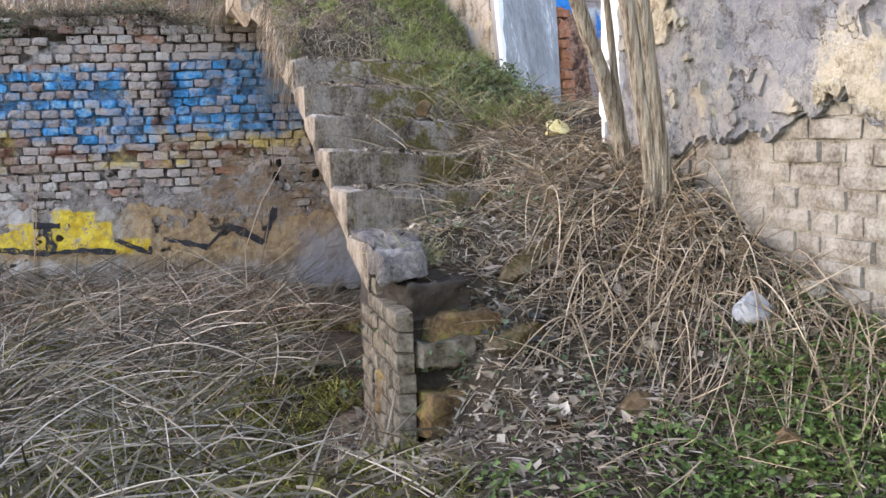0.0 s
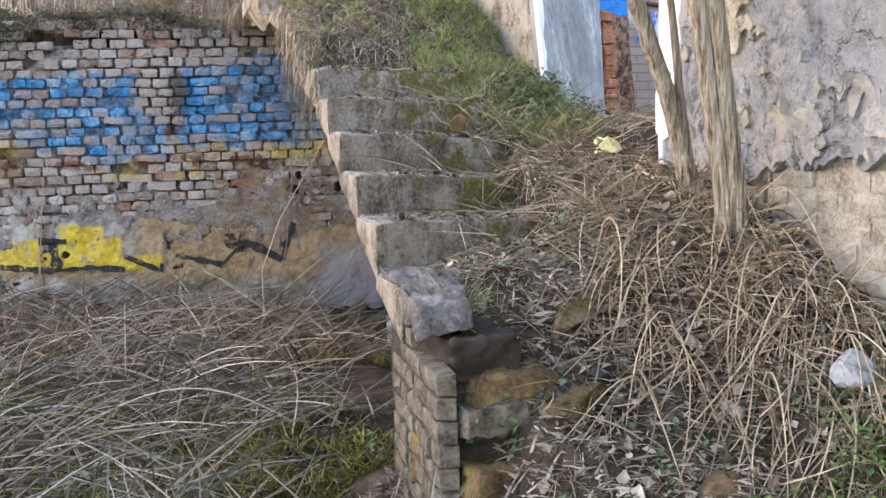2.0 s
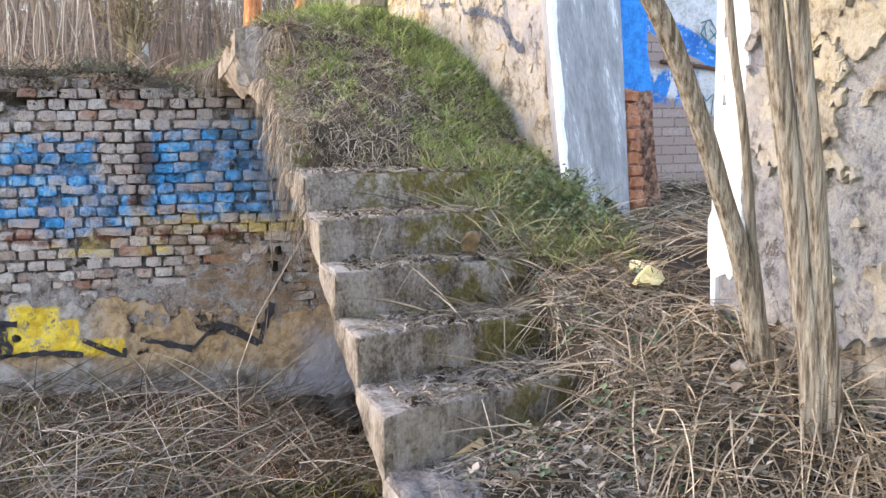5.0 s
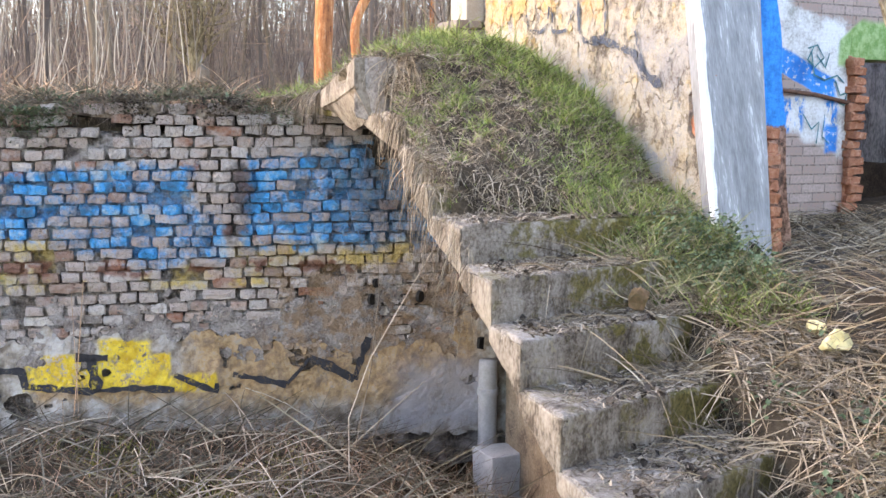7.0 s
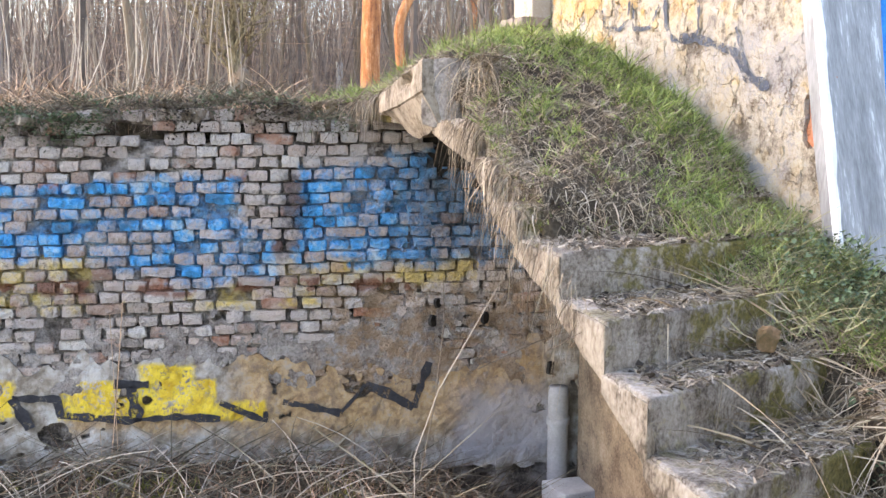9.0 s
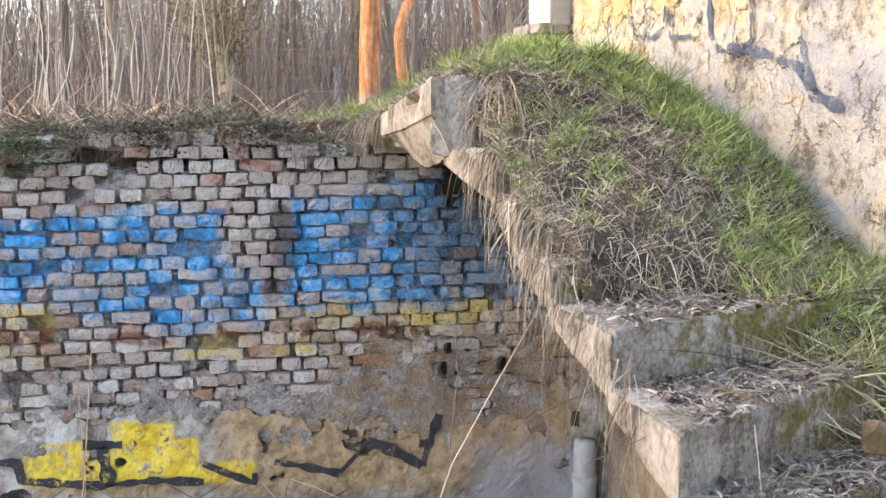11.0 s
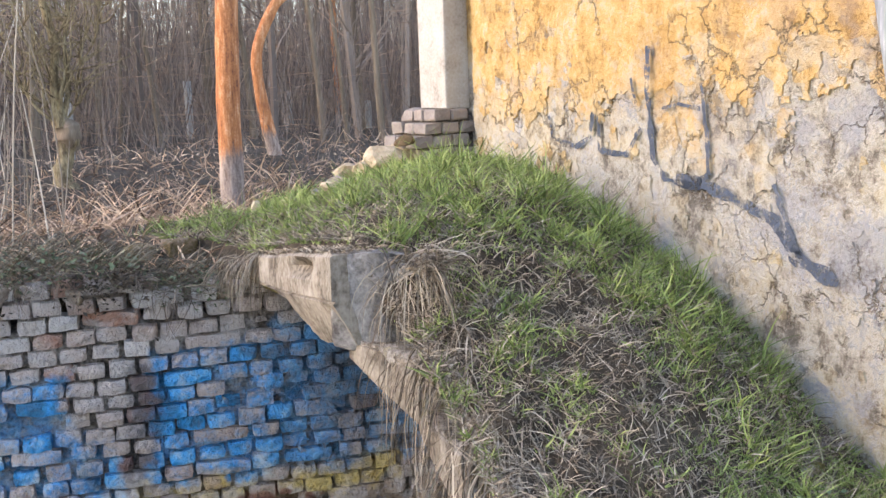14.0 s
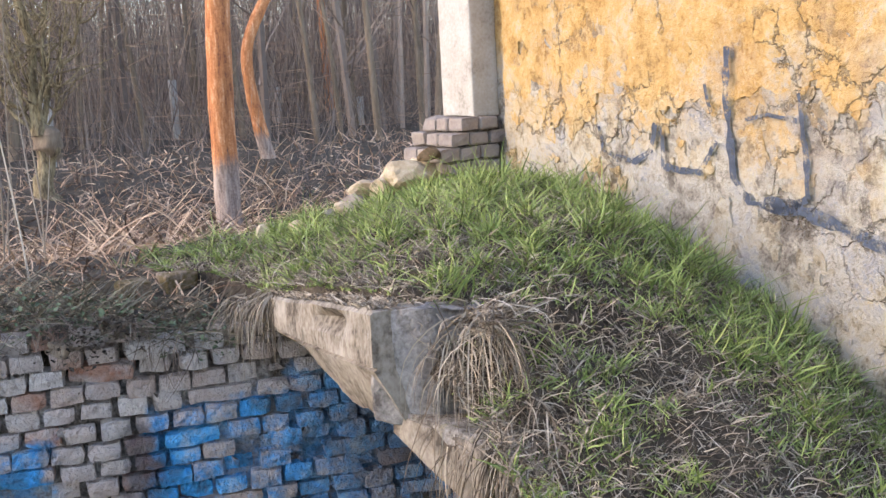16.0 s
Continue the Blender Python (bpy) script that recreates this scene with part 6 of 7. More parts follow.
# cane clump on the bank above the wall
n = 75
x = rs.uniform(-3.3, -0.9, n)
y = rs.uniform(1.2, 4.0, n)
x += (y - 1.2) * 0.3
z = np.array([ground_z(a, b) for a, b in zip(x, y)])
store = ([], [])
for a, b, c in zip(x, y, z):
    h, lean = rs.uniform(0.5, 1.9) * rs.uniform(0.6, 1.1), rs.normal(0, 0.11, 2)
    bow = rs.normal(0, 0.06, 2)
    add_tube(store, [(a + lean[0] * t * h + bow[0] * math.sin(3 * t), b + lean[1] * t * h, c - 0.03 + h * t) for t in (0, 0.25, 0.5, 0.75, 1)], [0.0050, 0.0046, 0.0042, 0.0036, 0.0016], 5)
CANE = simple("dry canes", [(0.2, (0.15, 0.12, 0.088)), (0.5, (0.33, 0.275, 0.21)), (0.8, (0.53, 0.47, 0.38))], 3, 0.8, 0, 0, 20, None, True)
tagged(part("dry_canes", mesh_from("dry_canes", *store), CANE), "dry upright canes on the bank above the wall", "canes", kind="stuff")

# ---- grass, stalks and litter ----
def heights(fn, x, y):
    return np.array([fn(a, b) for a, b in zip(x, y)])


def stalks(name, label, x, y, z, length, lie, width, mat, heading=None, spread=1.0, segs=4, sag=0.12, curl=0.05):
    """Stalks from roots; lie: 0 upright, 1 flat; heading: angle in plan (None: any way)."""
    n = len(x)
    ang = rs.uniform(0, 2 * np.pi, n) if heading is None else heading + rs.normal(0, spread, n)
    rise = (1 - lie) * length
    flat = np.sqrt(np.maximum(0.0, length ** 2 - rise ** 2))
    roots = np.stack([x, y, z], 1)
    tips = roots + np.stack([np.cos(ang) * flat, np.sin(ang) * flat, rise], 1)
    bend = np.stack([rs.normal(0, curl, n) * length, rs.normal(0, curl, n) * length, sag * length], 1)
    return roots, tips, bend, width


def lay_on(fn, tips, gap):
    """Keep tips above the surface fn."""
    g = heights(fn, tips[:, 0], tips[:, 1])
    tips[:, 2] = np.maximum(tips[:, 2], g + gap)
    return tips


def pit_spots(n):
    x = rs.uniform(-4.2, 0.7, int(n * 1.16))
    y = rs.uniform(-6.8, 1.1, int(n * 1.16))
    keep = ((x < -1.25) | ((y > -4.2) & (x < -0.85)) | (y > -2.6)) & (y < wall_y(x) - 0.06)
    return x[keep], y[keep]


TAN = simple("tan stalks", [(0.2, (0.0752, 0.0537, 0.0322)), (0.42, (0.215, 0.161, 0.102)), (0.7, (0.429, 0.343, 0.236)), (0.95, (0.665, 0.569, 0.419))], 3, 0.8, 0, 0, 20, None, True)
THATCH = simple("grey brown thatch", [(0.2, (0.055, 0.041, 0.028)), (0.42, (0.17, 0.132, 0.094)), (0.68, (0.375, 0.31, 0.225)), (0.95, (0.64, 0.56, 0.44))], 3, 0.85, 0, 0, 20, None, True)
FLOOR_STRAW = simple("pinkish straw", [(0.2, (0.0531, 0.0315, 0.02024)), (0.42, (0.24, 0.152, 0.098)), (0.66, (0.58, 0.39, 0.25)), (0.95, (0.9, 0.714, 0.46))], 1.4, 0.8, 0, 0, 9, None, True)
LITTER = simple("leaf litter", [(0.2, (0.055, 0.042, 0.03)), (0.45, (0.20, 0.16, 0.118)), (0.7, (0.40, 0.335, 0.26)), (0.9, (0.58, 0.52, 0.43))], 3, 0.9, 0, 0, 20, None, True)
MOSS = simple("yellow green moss grass", [(0.2, (0.045, 0.05, 0.011)), (0.5, (0.145, 0.145, 0.03)), (0.8, (0.30, 0.28, 0.075))], 3, 0.9, 0, 0, 20, None, True)
x, y = pit_spots(6000)
keep = (x < -1.72) | (y < -5.6) | (y > -4.0)
x, y = x[keep], y[keep]
n = len(x)
z = heights(ground_z, x, y)
L = rs.uniform(0.12, 0.62, n) * np.where(rs.random(n) < 0.15, 1.5, 1.0)
r_, t_, b_, w_ = stalks("", "", x, y, z + rs.uniform(0, 0.14, n), L, rs.uniform(0.42, 1.02, n), rs.uniform(0.006, 0.013, n), DEAD, math.pi * 0.2, 1.9, sag=0.02, curl=0.04)
t_[:, 1] = np.minimum(t_[:, 1], wall_y(t_[:, 0]) - 0.03)
t_ = lay_on(ground_z, t_, 0.02)
keep = ~((t_[:, 0] > -1.2) & (t_[:, 1] < -4.3)) & (t_[:, 0] < 0.95)
tagged(part("dead_grass", ribbons("dead_grass", r_[keep], t_[keep], b_[keep], w_[keep], DEAD, 4, rs), None), "matted grey dead grass stalks in the pit", "dead grass", kind="stuff")
x, y = pit_spots(27000)
n = len(x)
z = heights(ground_z, x, y)
patch = np.array([fbm(a * 1.3, b * 1.3, 5) + 0.55 * sstep(-2.6, -1.6, a) * sstep(-2.6, -4.0, b) - 0.3 * sstep(-2.4, -1.2, b) + 0.45 * sstep(-3.4, -4.6, b) for a, b in zip(x, y)]) > -0.02
x, y, z = x[patch], y[patch], z[patch]
n = len(x)
r_, t_, b_, w_ = stalks("", "", x, y, z, rs.uniform(0.03, 0.15, n), rs.uniform(0.05, 0.8, n), rs.uniform(0.005, 0.012, n), MOSS)
tagged(part("moss_grass", ribbons("moss_grass", r_, t_, b_, w_, MOSS, 3, rs), None), "yellow green mossy grass between dead stalks", "grass", kind="stuff")
n = 20000
x, y = rs.normal(-1.5, 0.36, n), rs.normal(-4.8, 0.6, n)
ok = ((x < -1.26) | ((y > -4.45) & (x < -0.88))) & (np.array([fbm(a * 3, b * 3, 15) for a, b in zip(x, y)]) > -0.12) & (y > -6.4)
x, y = x[ok], y[ok]
n = len(x)
z = heights(ground_z, x, y)
r_, t_, b_, w_ = stalks("", "", x, y, z, rs.uniform(0.02, 0.12, n), rs.uniform(0.1, 0.9, n), rs.uniform(0.004, 0.010, n), MOSS)
tagged(part("moss_grass", ribbons("moss_grass", r_, t_, b_, w_, MOSS, 3, rs), None), "olive moss cushions round the hollow by the pier", "moss", kind="stuff")
n = 2000
x, y = rs.uniform(-2.4, 0.6, n), rs.uniform(-2.75, 0.0, n)
y += wall_y(x)
z = heights(ground_z, x, y)
r_, t_, b_, w_ = stalks("", "", x, y, z, rs.uniform(0.12, 0.42, n), rs.uniform(0.05, 0.7, n), rs.uniform(0.003, 0.006, n), SPRIG, sag=0.02, curl=0.10)
t_[:, 1] = np.minimum(t_[:, 1], wall_y(t_[:, 0]) - 0.03)
tagged(part("bramble_twigs", ribbons("bramble_twigs", r_, t_, b_, w_, SPRIG, 3, rs), None), "thin bare bramble twigs at the wall's foot", "brambles", kind="stuff")
n = 260
x, y = rs.uniform(-2.1, -1.24, n), rs.uniform(-5.7, -3.3, n)
z = heights(ground_z, x, y)
r_, t_, b_, w_ = stalks("", "", x, y, z, rs.uniform(0.10, 0.40, n), rs.uniform(0.1, 0.95, n), rs.uniform(0.003, 0.007, n), SPRIG, sag=0.04, curl=0.10)
t_[:, 0] = np.minimum(t_[:, 0], -1.22)
tagged(part("bramble_twigs", ribbons("bramble_twigs", r_, t_, b_, w_, SPRIG, 3, rs), None), "dead twigs and moss in the hollow by the pier", "brambles", kind="stuff")
# thick pale stalks lying over the mat
store = ([], [])
x, y = pit_spots(1100)
for a, b in zip(x, y):
    L, way, tilt = rs.uniform(0.3, 0.8), rs.normal(0.5, 1.0), rs.uniform(-0.02, 0.45)
    ex, ey = a + math.cos(way) * L, min(b + math.sin(way) * L, wall_y(a + math.cos(way) * L) - 0.05)
    if ex > -1.3 and (ey < -4.2 or b < -4.2) or ex > 0.8 or (a > -1.9 and -5.5 < b < -4.0 and rs.random() < 0.7):
        continue
    z0, z1 = ground_z(a, b) + rs.uniform(0.02, 0.16), ground_z(ex, ey) + 0.03 + max(0.0, tilt) * L
    sag, r = rs.normal(0, 0.03), rs.uniform(0.0022, 0.0042)
    add_tube(store, [(lerp(a, ex, t), lerp(b, ey, t) + sag * math.sin(math.pi * t), lerp(z0, z1, t) + 0.06 * L * math.sin(math.pi * t)) for t in np.linspace(0, 1, 5)], [r, r, r, r * 0.8, r * 0.5], 4)
tagged(part("lying_stalks", mesh_from("lying_stalks", *store), CANE), "thick bleached stalks lying over the grass mat", "stalks", kind="stuff")
# tall single stalks
store = ([], [])
for k in range(4):
    x, y = rs.uniform(-3.0, -1.4), rs.uniform(-5.6, -0.4)
    z, h, a = ground_z(x, y), rs.uniform(0.4, 0.95), rs.uniform(0, 6.28)
    bow = rs.uniform(0.1, 0.7)
    add_tube(store, [(x + math.cos(a) * bow * t ** 2 * h, y + math.sin(a) * bow * t ** 2 * h * 0.6, z + h * (t - 0.45 * bow * t ** 2.5)) for t in np.linspace(0, 1, 8)], [0.0032] * 5 + [0.0028, 0.0022, 0.0012], 4)
for sx, sy, ex, ey, hi in ((-2.75, -4.6, -1.45, -4.9, 0.50), (-2.5, -1.6, -0.6, -1.9, 0.28), (-2.2, -3.4, -1.3, -4.0, 0.25), (-3.0, -2.6, -1.4, -2.4, 0.35)):
    z0, z1 = ground_z(sx, sy), ground_z(ex, ey)
    add_tube(store, [(lerp(sx, ex, t), lerp(sy, ey, t), lerp(z0, z1, t) + hi * math.sin(math.pi * min(1, t * 0.85)) + 0.05) for t in np.linspace(0, 1, 12)], [0.0036] * 9 + [0.003, 0.0025, 0.0015], 4)
for line in ([(-0.63, -1.3, 0.1), (-0.63, -1.3, 0.5), (-0.49, -1.3, 0.85), (-0.25, -1.32, 1.24), (-0.05, -1.36, 1.58)], [(-0.25, -1.3, 0.95), (0.12, -1.3, 1.07), (0.45, -1.3, 1.14)], [(-0.42, -0.8, 0.0), (-0.28, -0.8, 0.65), (-0.22, -0.8, 1.13), (-0.23, -0.8, 1.40)]):
    add_tube(store, line, [0.0032] * (len(line) - 1) + [0.0015], 4)
tagged(part("tall_stalks", mesh_from("tall_stalks", *store), CANE), "single tall dry stalks arching over the pit", "stalks", kind="stuff")

# rubble slope: stalks hanging down the slope, litter
n = 4600
x = rs.uniform(-0.95, 0.62, n)
y = rs.uniform(-6.9, -3.5, n)
dens = np.array([0.25 + 0.75 * sstep(-0.55, 0.15, a) * sstep(-6.9, -5.9, b) for a, b in zip(x, y)])
dens *= 1 - 0.65 * ((y > -4.45) & (x < 0.45))
keep = (rs.random(n) < dens) & (x < HOUSE_X0 + HOUSE_K * y - 0.03)
x, y = x[keep], y[keep]
n = len(x)
z = heights(ground_z, x, y)
r_, t_, b_, w_ = stalks("", "", x, y, z + rs.uniform(0, 0.05, n), rs.uniform(0.10, 0.45, n), rs.uniform(0.4, 1.0, n), rs.uniform(0.003, 0.007, n), TAN, -2.3, 0.55, sag=0.03, curl=0.06)
t_ = lay_on(ground_z, t_, 0.015)
t_[:, 0] = np.minimum(t_[:, 0], HOUSE_X0 + HOUSE_K * t_[:, 1] - 0.03)
tagged(part("dead_grass", ribbons("dead_grass", r_, t_, b_, w_, TAN, 5, rs), None), "tan dead stalks hanging down the rubble slope", "dead grass", kind="stuff")
store = ([], [])
for cx, cy, cnt in ((0.36, -5.0, 45), (0.1, -5.6, 45), (0.35, -4.4, 40), (0.2, -5.3, 45), (0.32, -5.7, 45), (-0.2, -5.2, 30), (0.25, -6.1, 60), (-0.05, -5.95, 50), (0.2, -6.4, 40), (-0.35, -5.6, 24), (-0.1, -4.9, 30), (0.55, -4.2, 22), (0.5, -4.6, 40)):
    for _ in range(cnt):
        x, y = cx + rs.normal(0, 0.13), cy + rs.normal(0, 0.15)
        x = min(x, house_x(y) - 0.05)
        z, L, a = ground_z(x, y), rs.uniform(0.25, 0.85), rs.normal(-2.3, 0.45)
        bow, ex, ey = rs.uniform(0.02, 0.15) if rs.random() < 0.85 else rs.uniform(0.15, 0.35), x + math.cos(a) * L * 0.8, y + math.sin(a) * L * 0.8
        ex = min(ex, house_x(ey) - 0.03)
        ez, kink = ground_z(ex, ey) + 0.02, rs.normal(0, 0.06)
        pts = [(lerp(x, ex, t) + kink * math.sin(math.pi * t) * (ey - y), lerp(y, ey, t) - kink * math.sin(math.pi * t) * (ex - x), lerp(z, ez, t) + bow * L * math.sin(math.pi * t ** 0.65)) for t in np.linspace(0, 1, 9)]
        add_tube(store, pts, [0.0036, 0.0036, 0.0035, 0.0034, 0.0032, 0.003, 0.0027, 0.0022, 0.0013], 4)
tagged(part("hanging_stalks", mesh_from("hanging_stalks", *store), TAN), "bundles of bent dry stalks by the young tree", "stalks", kind="stuff")


def step_z(x, y):
    """Top of the treads."""
    best = -9.0
    for l, r in NOSES[:-1]:
        k = (x - l[0]) / (r[0] - l[0])
        if y > lerp(l[1], r[1], k) + 0.02:
            best = lerp(l[2], r[2], k)
    return best


n = 24000
y = rs.uniform(-5.0, -2.3, n)
x = np.array([edge_x(b) for b in y]) + 0.06 + rs.random(n) ** 0.7 * 1.45
x = np.minimum(x, HOUSE_X0 + HOUSE_K * y - 0.06)
zs = heights(step_z, x, y)
zg = heights(ground_z, x, y)
z = np.maximum(zs, zg)
keep = (z > 0.3)
x, y, z = x[keep], y[keep], z[keep]
n = len(x)
a = rs.uniform(0, 6.28, n)
L = rs.uniform(0.012, 0.07, n) * (1 + 0.6 * (x > -0.3))
roots = np.stack([x, y, z + 0.006], 1)
tips = roots + np.stack([np.cos(a) * L, np.sin(a) * L * 0.6, rs.uniform(0, 0.02, n)], 1)
tz = np.maximum(heights(step_z, tips[:, 0], tips[:, 1]), heights(ground_z, tips[:, 0], tips[:, 1]))
ok = np.abs(tz - z) < 0.06
tips[:, 2] = np.maximum(tips[:, 2], tz + 0.006)
tagged(part("leaf_litter", ribbons("leaf_litter", roots[ok], tips[ok], np.zeros((ok.sum(), 3)) + [0, 0, 0.006], rs.uniform(0.003, 0.009, ok.sum()), LITTER, 2, rs), None), "dead leaves and stalk bits on the treads", "litter", kind="stuff")
n = 5200
y = rs.uniform(-5.0, -2.2, n)
x = np.array([edge_x(b) for b in y]) + 0.10 + rs.random(n) * 1.3
x = np.minimum(x, HOUSE_X0 + HOUSE_K * y - 0.06)
clump = np.array([fbm(a * 4.2, b * 6.5, 12) + 0.4 * fbm(a * 13, b * 13, 2) for a, b in zip(x, y)]) > 0.06
z = heights(step_z, x, y)
clump &= z > heights(ground_z, x, y) - 0.03
tread_clumps = (x[clump], y[clump], z[clump] + rs.uniform(0.0, 0.015, clump.sum()))
# stalks fallen over the right half of the treads
n = 300
y = rs.uniform(-4.7, -3.0, n)
x = rs.uniform(-0.55, 0.45, n) + 0.1 * y + 0.35
z = np.maximum(heights(step_z, x, y), heights(ground_z, x, y)) + 0.015
a = rs.normal(3.3, 0.9, n)
L = rs.uniform(0.12, 0.5, n)
roots = np.stack([x, y, z], 1)
tips = roots + np.stack([np.cos(a) * L, np.sin(a) * L, 0 * L], 1)
tips[:, 2] = np.maximum(heights(step_z, tips[:, 0], tips[:, 1]), heights(ground_z, tips[:, 0], tips[:, 1])) + 0.012
tips[:, 2] = np.clip(tips[:, 2], z - 0.2, z + 0.1)
tagged(part("fallen_stalks", ribbons("fallen_stalks", roots, tips, np.zeros((n, 3)) + [0, 0, 0.04], rs.uniform(0.004, 0.008, n), TAN, 4, rs), None), "dry stalks fallen across the treads", "stalks", kind="stuff")

n = 1500
y = rs.uniform(-4.7, -3.0, n)
x = HOUSE_X0 + HOUSE_K * y - 0.05 - rs.random(n) * 0.75
z = np.maximum(heights(step_z, x, y), heights(ground_z, x, y)) + 0.012
a, L = rs.uniform(0, 6.28, n), rs.uniform(0.06, 0.32, n)
roots = np.stack([x, y, z], 1)
tips = roots + np.stack([np.cos(a) * L, np.sin(a) * L, 0 * L], 1)
tips[:, 0] = np.minimum(tips[:, 0], HOUSE_X0 + HOUSE_K * tips[:, 1] - 0.03)
tips[:, 2] = np.clip(np.maximum(heights(step_z, tips[:, 0], tips[:, 1]), heights(ground_z, tips[:, 0], tips[:, 1])) + 0.015, z - 0.2, z + 0.12)
tagged(part("fallen_stalks", ribbons("fallen_stalks", roots, tips, np.zeros((n, 3)) + [0, 0, 0.02], rs.uniform(0.003, 0.008, n), TAN, 3, rs), None), "short pale stalks littering the house end of the steps", "stalks", kind="stuff")


# bank: fresh grass, dead tufts
def bank_spots(n, power=1.0):
    y = rs.uniform(-3.1, 1.6, n)
    k = rs.random(n) ** power
    ex, hx = np.array([edge_x(b) for b in y]), HOUSE_X0 + HOUSE_K * y
    x = ex + 0.03 + (hx - ex - 0.05) * k
    ok = np.array([b > bank_foot(c) for b, c in zip(y, k)])
    return x[ok], y[ok], k[ok]


x, y, k = bank_spots(125000)
lush = np.array([0.20 - 0.30 * sstep(-1.7, -2.1, b) * sstep(0.55, 0.3, c) + 0.40 * sstep(-1.9, -1.4, b) * sstep(-0.3, -0.9, b) * sstep(0.12, 0.3, c) + 0.35 * sstep(-1.3, -0.5, b) * sstep(1.2, 0.2, b) + 0.55 * sstep(-2.0, -1.2, b) * sstep(0.0, 0.22 - 0.16 * sstep(-1.2, -0.8, b), c) + 1.0 * sstep(0.4, 0.7, c) + 0.35 * sstep(0.35, 0.6, c) * sstep(-1.0, -1.5, b) + 1.15 * fbm(a * 2.2, b * 2.2, 3) + 1.0 * fbm(a * 7, b * 7, 5) + 0.5 * fbm(a * 17, b * 17, 8) for a, b, c in zip(x, y, k)])
keep = rs.random(len(x)) < np.clip(lush, 0.02, 1)
x, y, k, lush = x[keep], y[keep], k[keep], lush[keep]
n = len(x)
z = heights(bank_z, x, y)
L = rs.uniform(0.013, 0.054, n) * (0.35 + 0.8 * np.clip(lush, 0, 1.3)) * np.where(rs.random(n) < 0.12, 1.8, 1.0) * (0.55 + 1.9 * np.clip(np.array([fbm(a * 8, b * 8, 2) for a, b in zip(x, y)]) + 0.05, 0, 0.7))
r_, t_, b_, w_ = stalks("", "", x, y, z - 0.01, L, rs.uniform(0.02, 0.7, n), rs.uniform(0.0025, 0.0075, n), GREEN, curl=0.12)
tagged(part("fresh_grass", ribbons("fresh_grass", r_, t_, b_, w_, GREEN, 3, rs), None), "fresh green spring grass on the bank", "grass", kind="stuff")
# grass over the house end of the steps
for count, mat, label in ((3000, GREEN, "green grass over the house end of the steps"), (2600, THATCH, "dead grass over the house end of the steps")):
    y = rs.uniform(-3.65, -2.5, count)
    x = HOUSE_X0 + HOUSE_K * y - 0.05 - rs.random(count) ** 1.4 * (0.35 + 0.45 * np.clip((y + 3.65) / 0.8, 0, 1))
    keep = np.array([fbm(a * 5, b * 5, 9) for a, b in zip(x, y)]) > -0.12
    x, y = x[keep], y[keep]
    z = np.maximum(heights(step_z, x, y), heights(ground_z, x, y))
    n = len(x)
    r_, t_, b_, w_ = stalks("", "", x, y, z, rs.uniform(0.04, 0.17, n), rs.uniform(0.05, 0.75, n), rs.uniform(0.003, 0.007, n), mat, math.pi * 1.2, 1.0, sag=0.12, curl=0.10)
    t_[:, 0] = np.minimum(t_[:, 0], HOUSE_X0 + HOUSE_K * t_[:, 1] - 0.04)
    tagged(part("step_grass", ribbons("step_grass", r_, t_, b_, w_, mat, 3, rs), None), label, "grass", kind="stuff")
x, y, k = bank_spots(54000, 1.0)
n = len(x)
z = heights(bank_z, x, y)
r_, t_, b_, w_ = stalks("", "", x, y, z, rs.uniform(0.02, 0.085, n), rs.uniform(0.3, 1.0, n), rs.uniform(0.002, 0.005, n), THATCH, curl=0.16)
t_ = lay_on(bank_z, t_, 0.008)
tagged(part("dead_grass", ribbons("dead_grass", r_, t_, b_, w_, THATCH, 3, rs), None), "thatch of last year's dead grass on the bank", "dead grass", kind="stuff")
n = 2600
s = rs.uniform(0.02, 1.2, n)
inn = rs.uniform(0.01, 0.20, n)
x = FL_A.x + FL_DIR.x * s + FL_IN.x * inn
y = FL_A.y + FL_DIR.y * s + FL_IN.y * inn
z = np.array([table(c, [(0, 2.628), (0.3, 2.59), (0.55, 2.56), (0.87, 2.505), (1.26, 2.46)]) for c in s])
a = rs.uniform(0, 6.28, n)
L = rs.uniform(0.015, 0.07, n)
roots = np.stack([x, y, z], 1)
tips = roots + np.stack([np.cos(a) * L * 0.5, np.sin(a) * L, rs.uniform(0.0, 0.02, n)], 1)
tagged(part("leaf_litter", ribbons("leaf_litter", roots, tips, np.zeros((n, 3)) + [0, 0, 0.008], rs.uniform(0.003, 0.009, n), THATCH, 2, rs), None), "dry litter and moss on the landing's bare top", "litter", kind="stuff")
# tufts hanging over the open edge
spots = []
for cy, cnt, spread, off in ((-1.42, 160, 0.10, 0.10), (-2.2, 320, 0.16, 0.08), (-2.62, 420, 0.30, 0.25), (-1.8, 320, 0.14, 0.05), (-0.10, 170, 0.07, 0.0), (0.02, 120, 0.10, -0.10)):
    yy = cy + rs.normal(0, spread * 0.5, cnt)
    xx = np.array([edge_x(b) for b in yy]) + off + np.abs(rs.normal(0, spread, cnt))
    for a, b in zip(xx, yy):
        L = rs.uniform(0.12, 0.34)
        z = bank_z(a, b)
        side = rs.uniform(0.03, 0.16)
        turn = rs.normal(-2.4, 0.8)
        spots.append((a, b, z, a + math.cos(turn) * side, b + math.sin(turn) * side, z - L * rs.uniform(0.5, 1.0)))
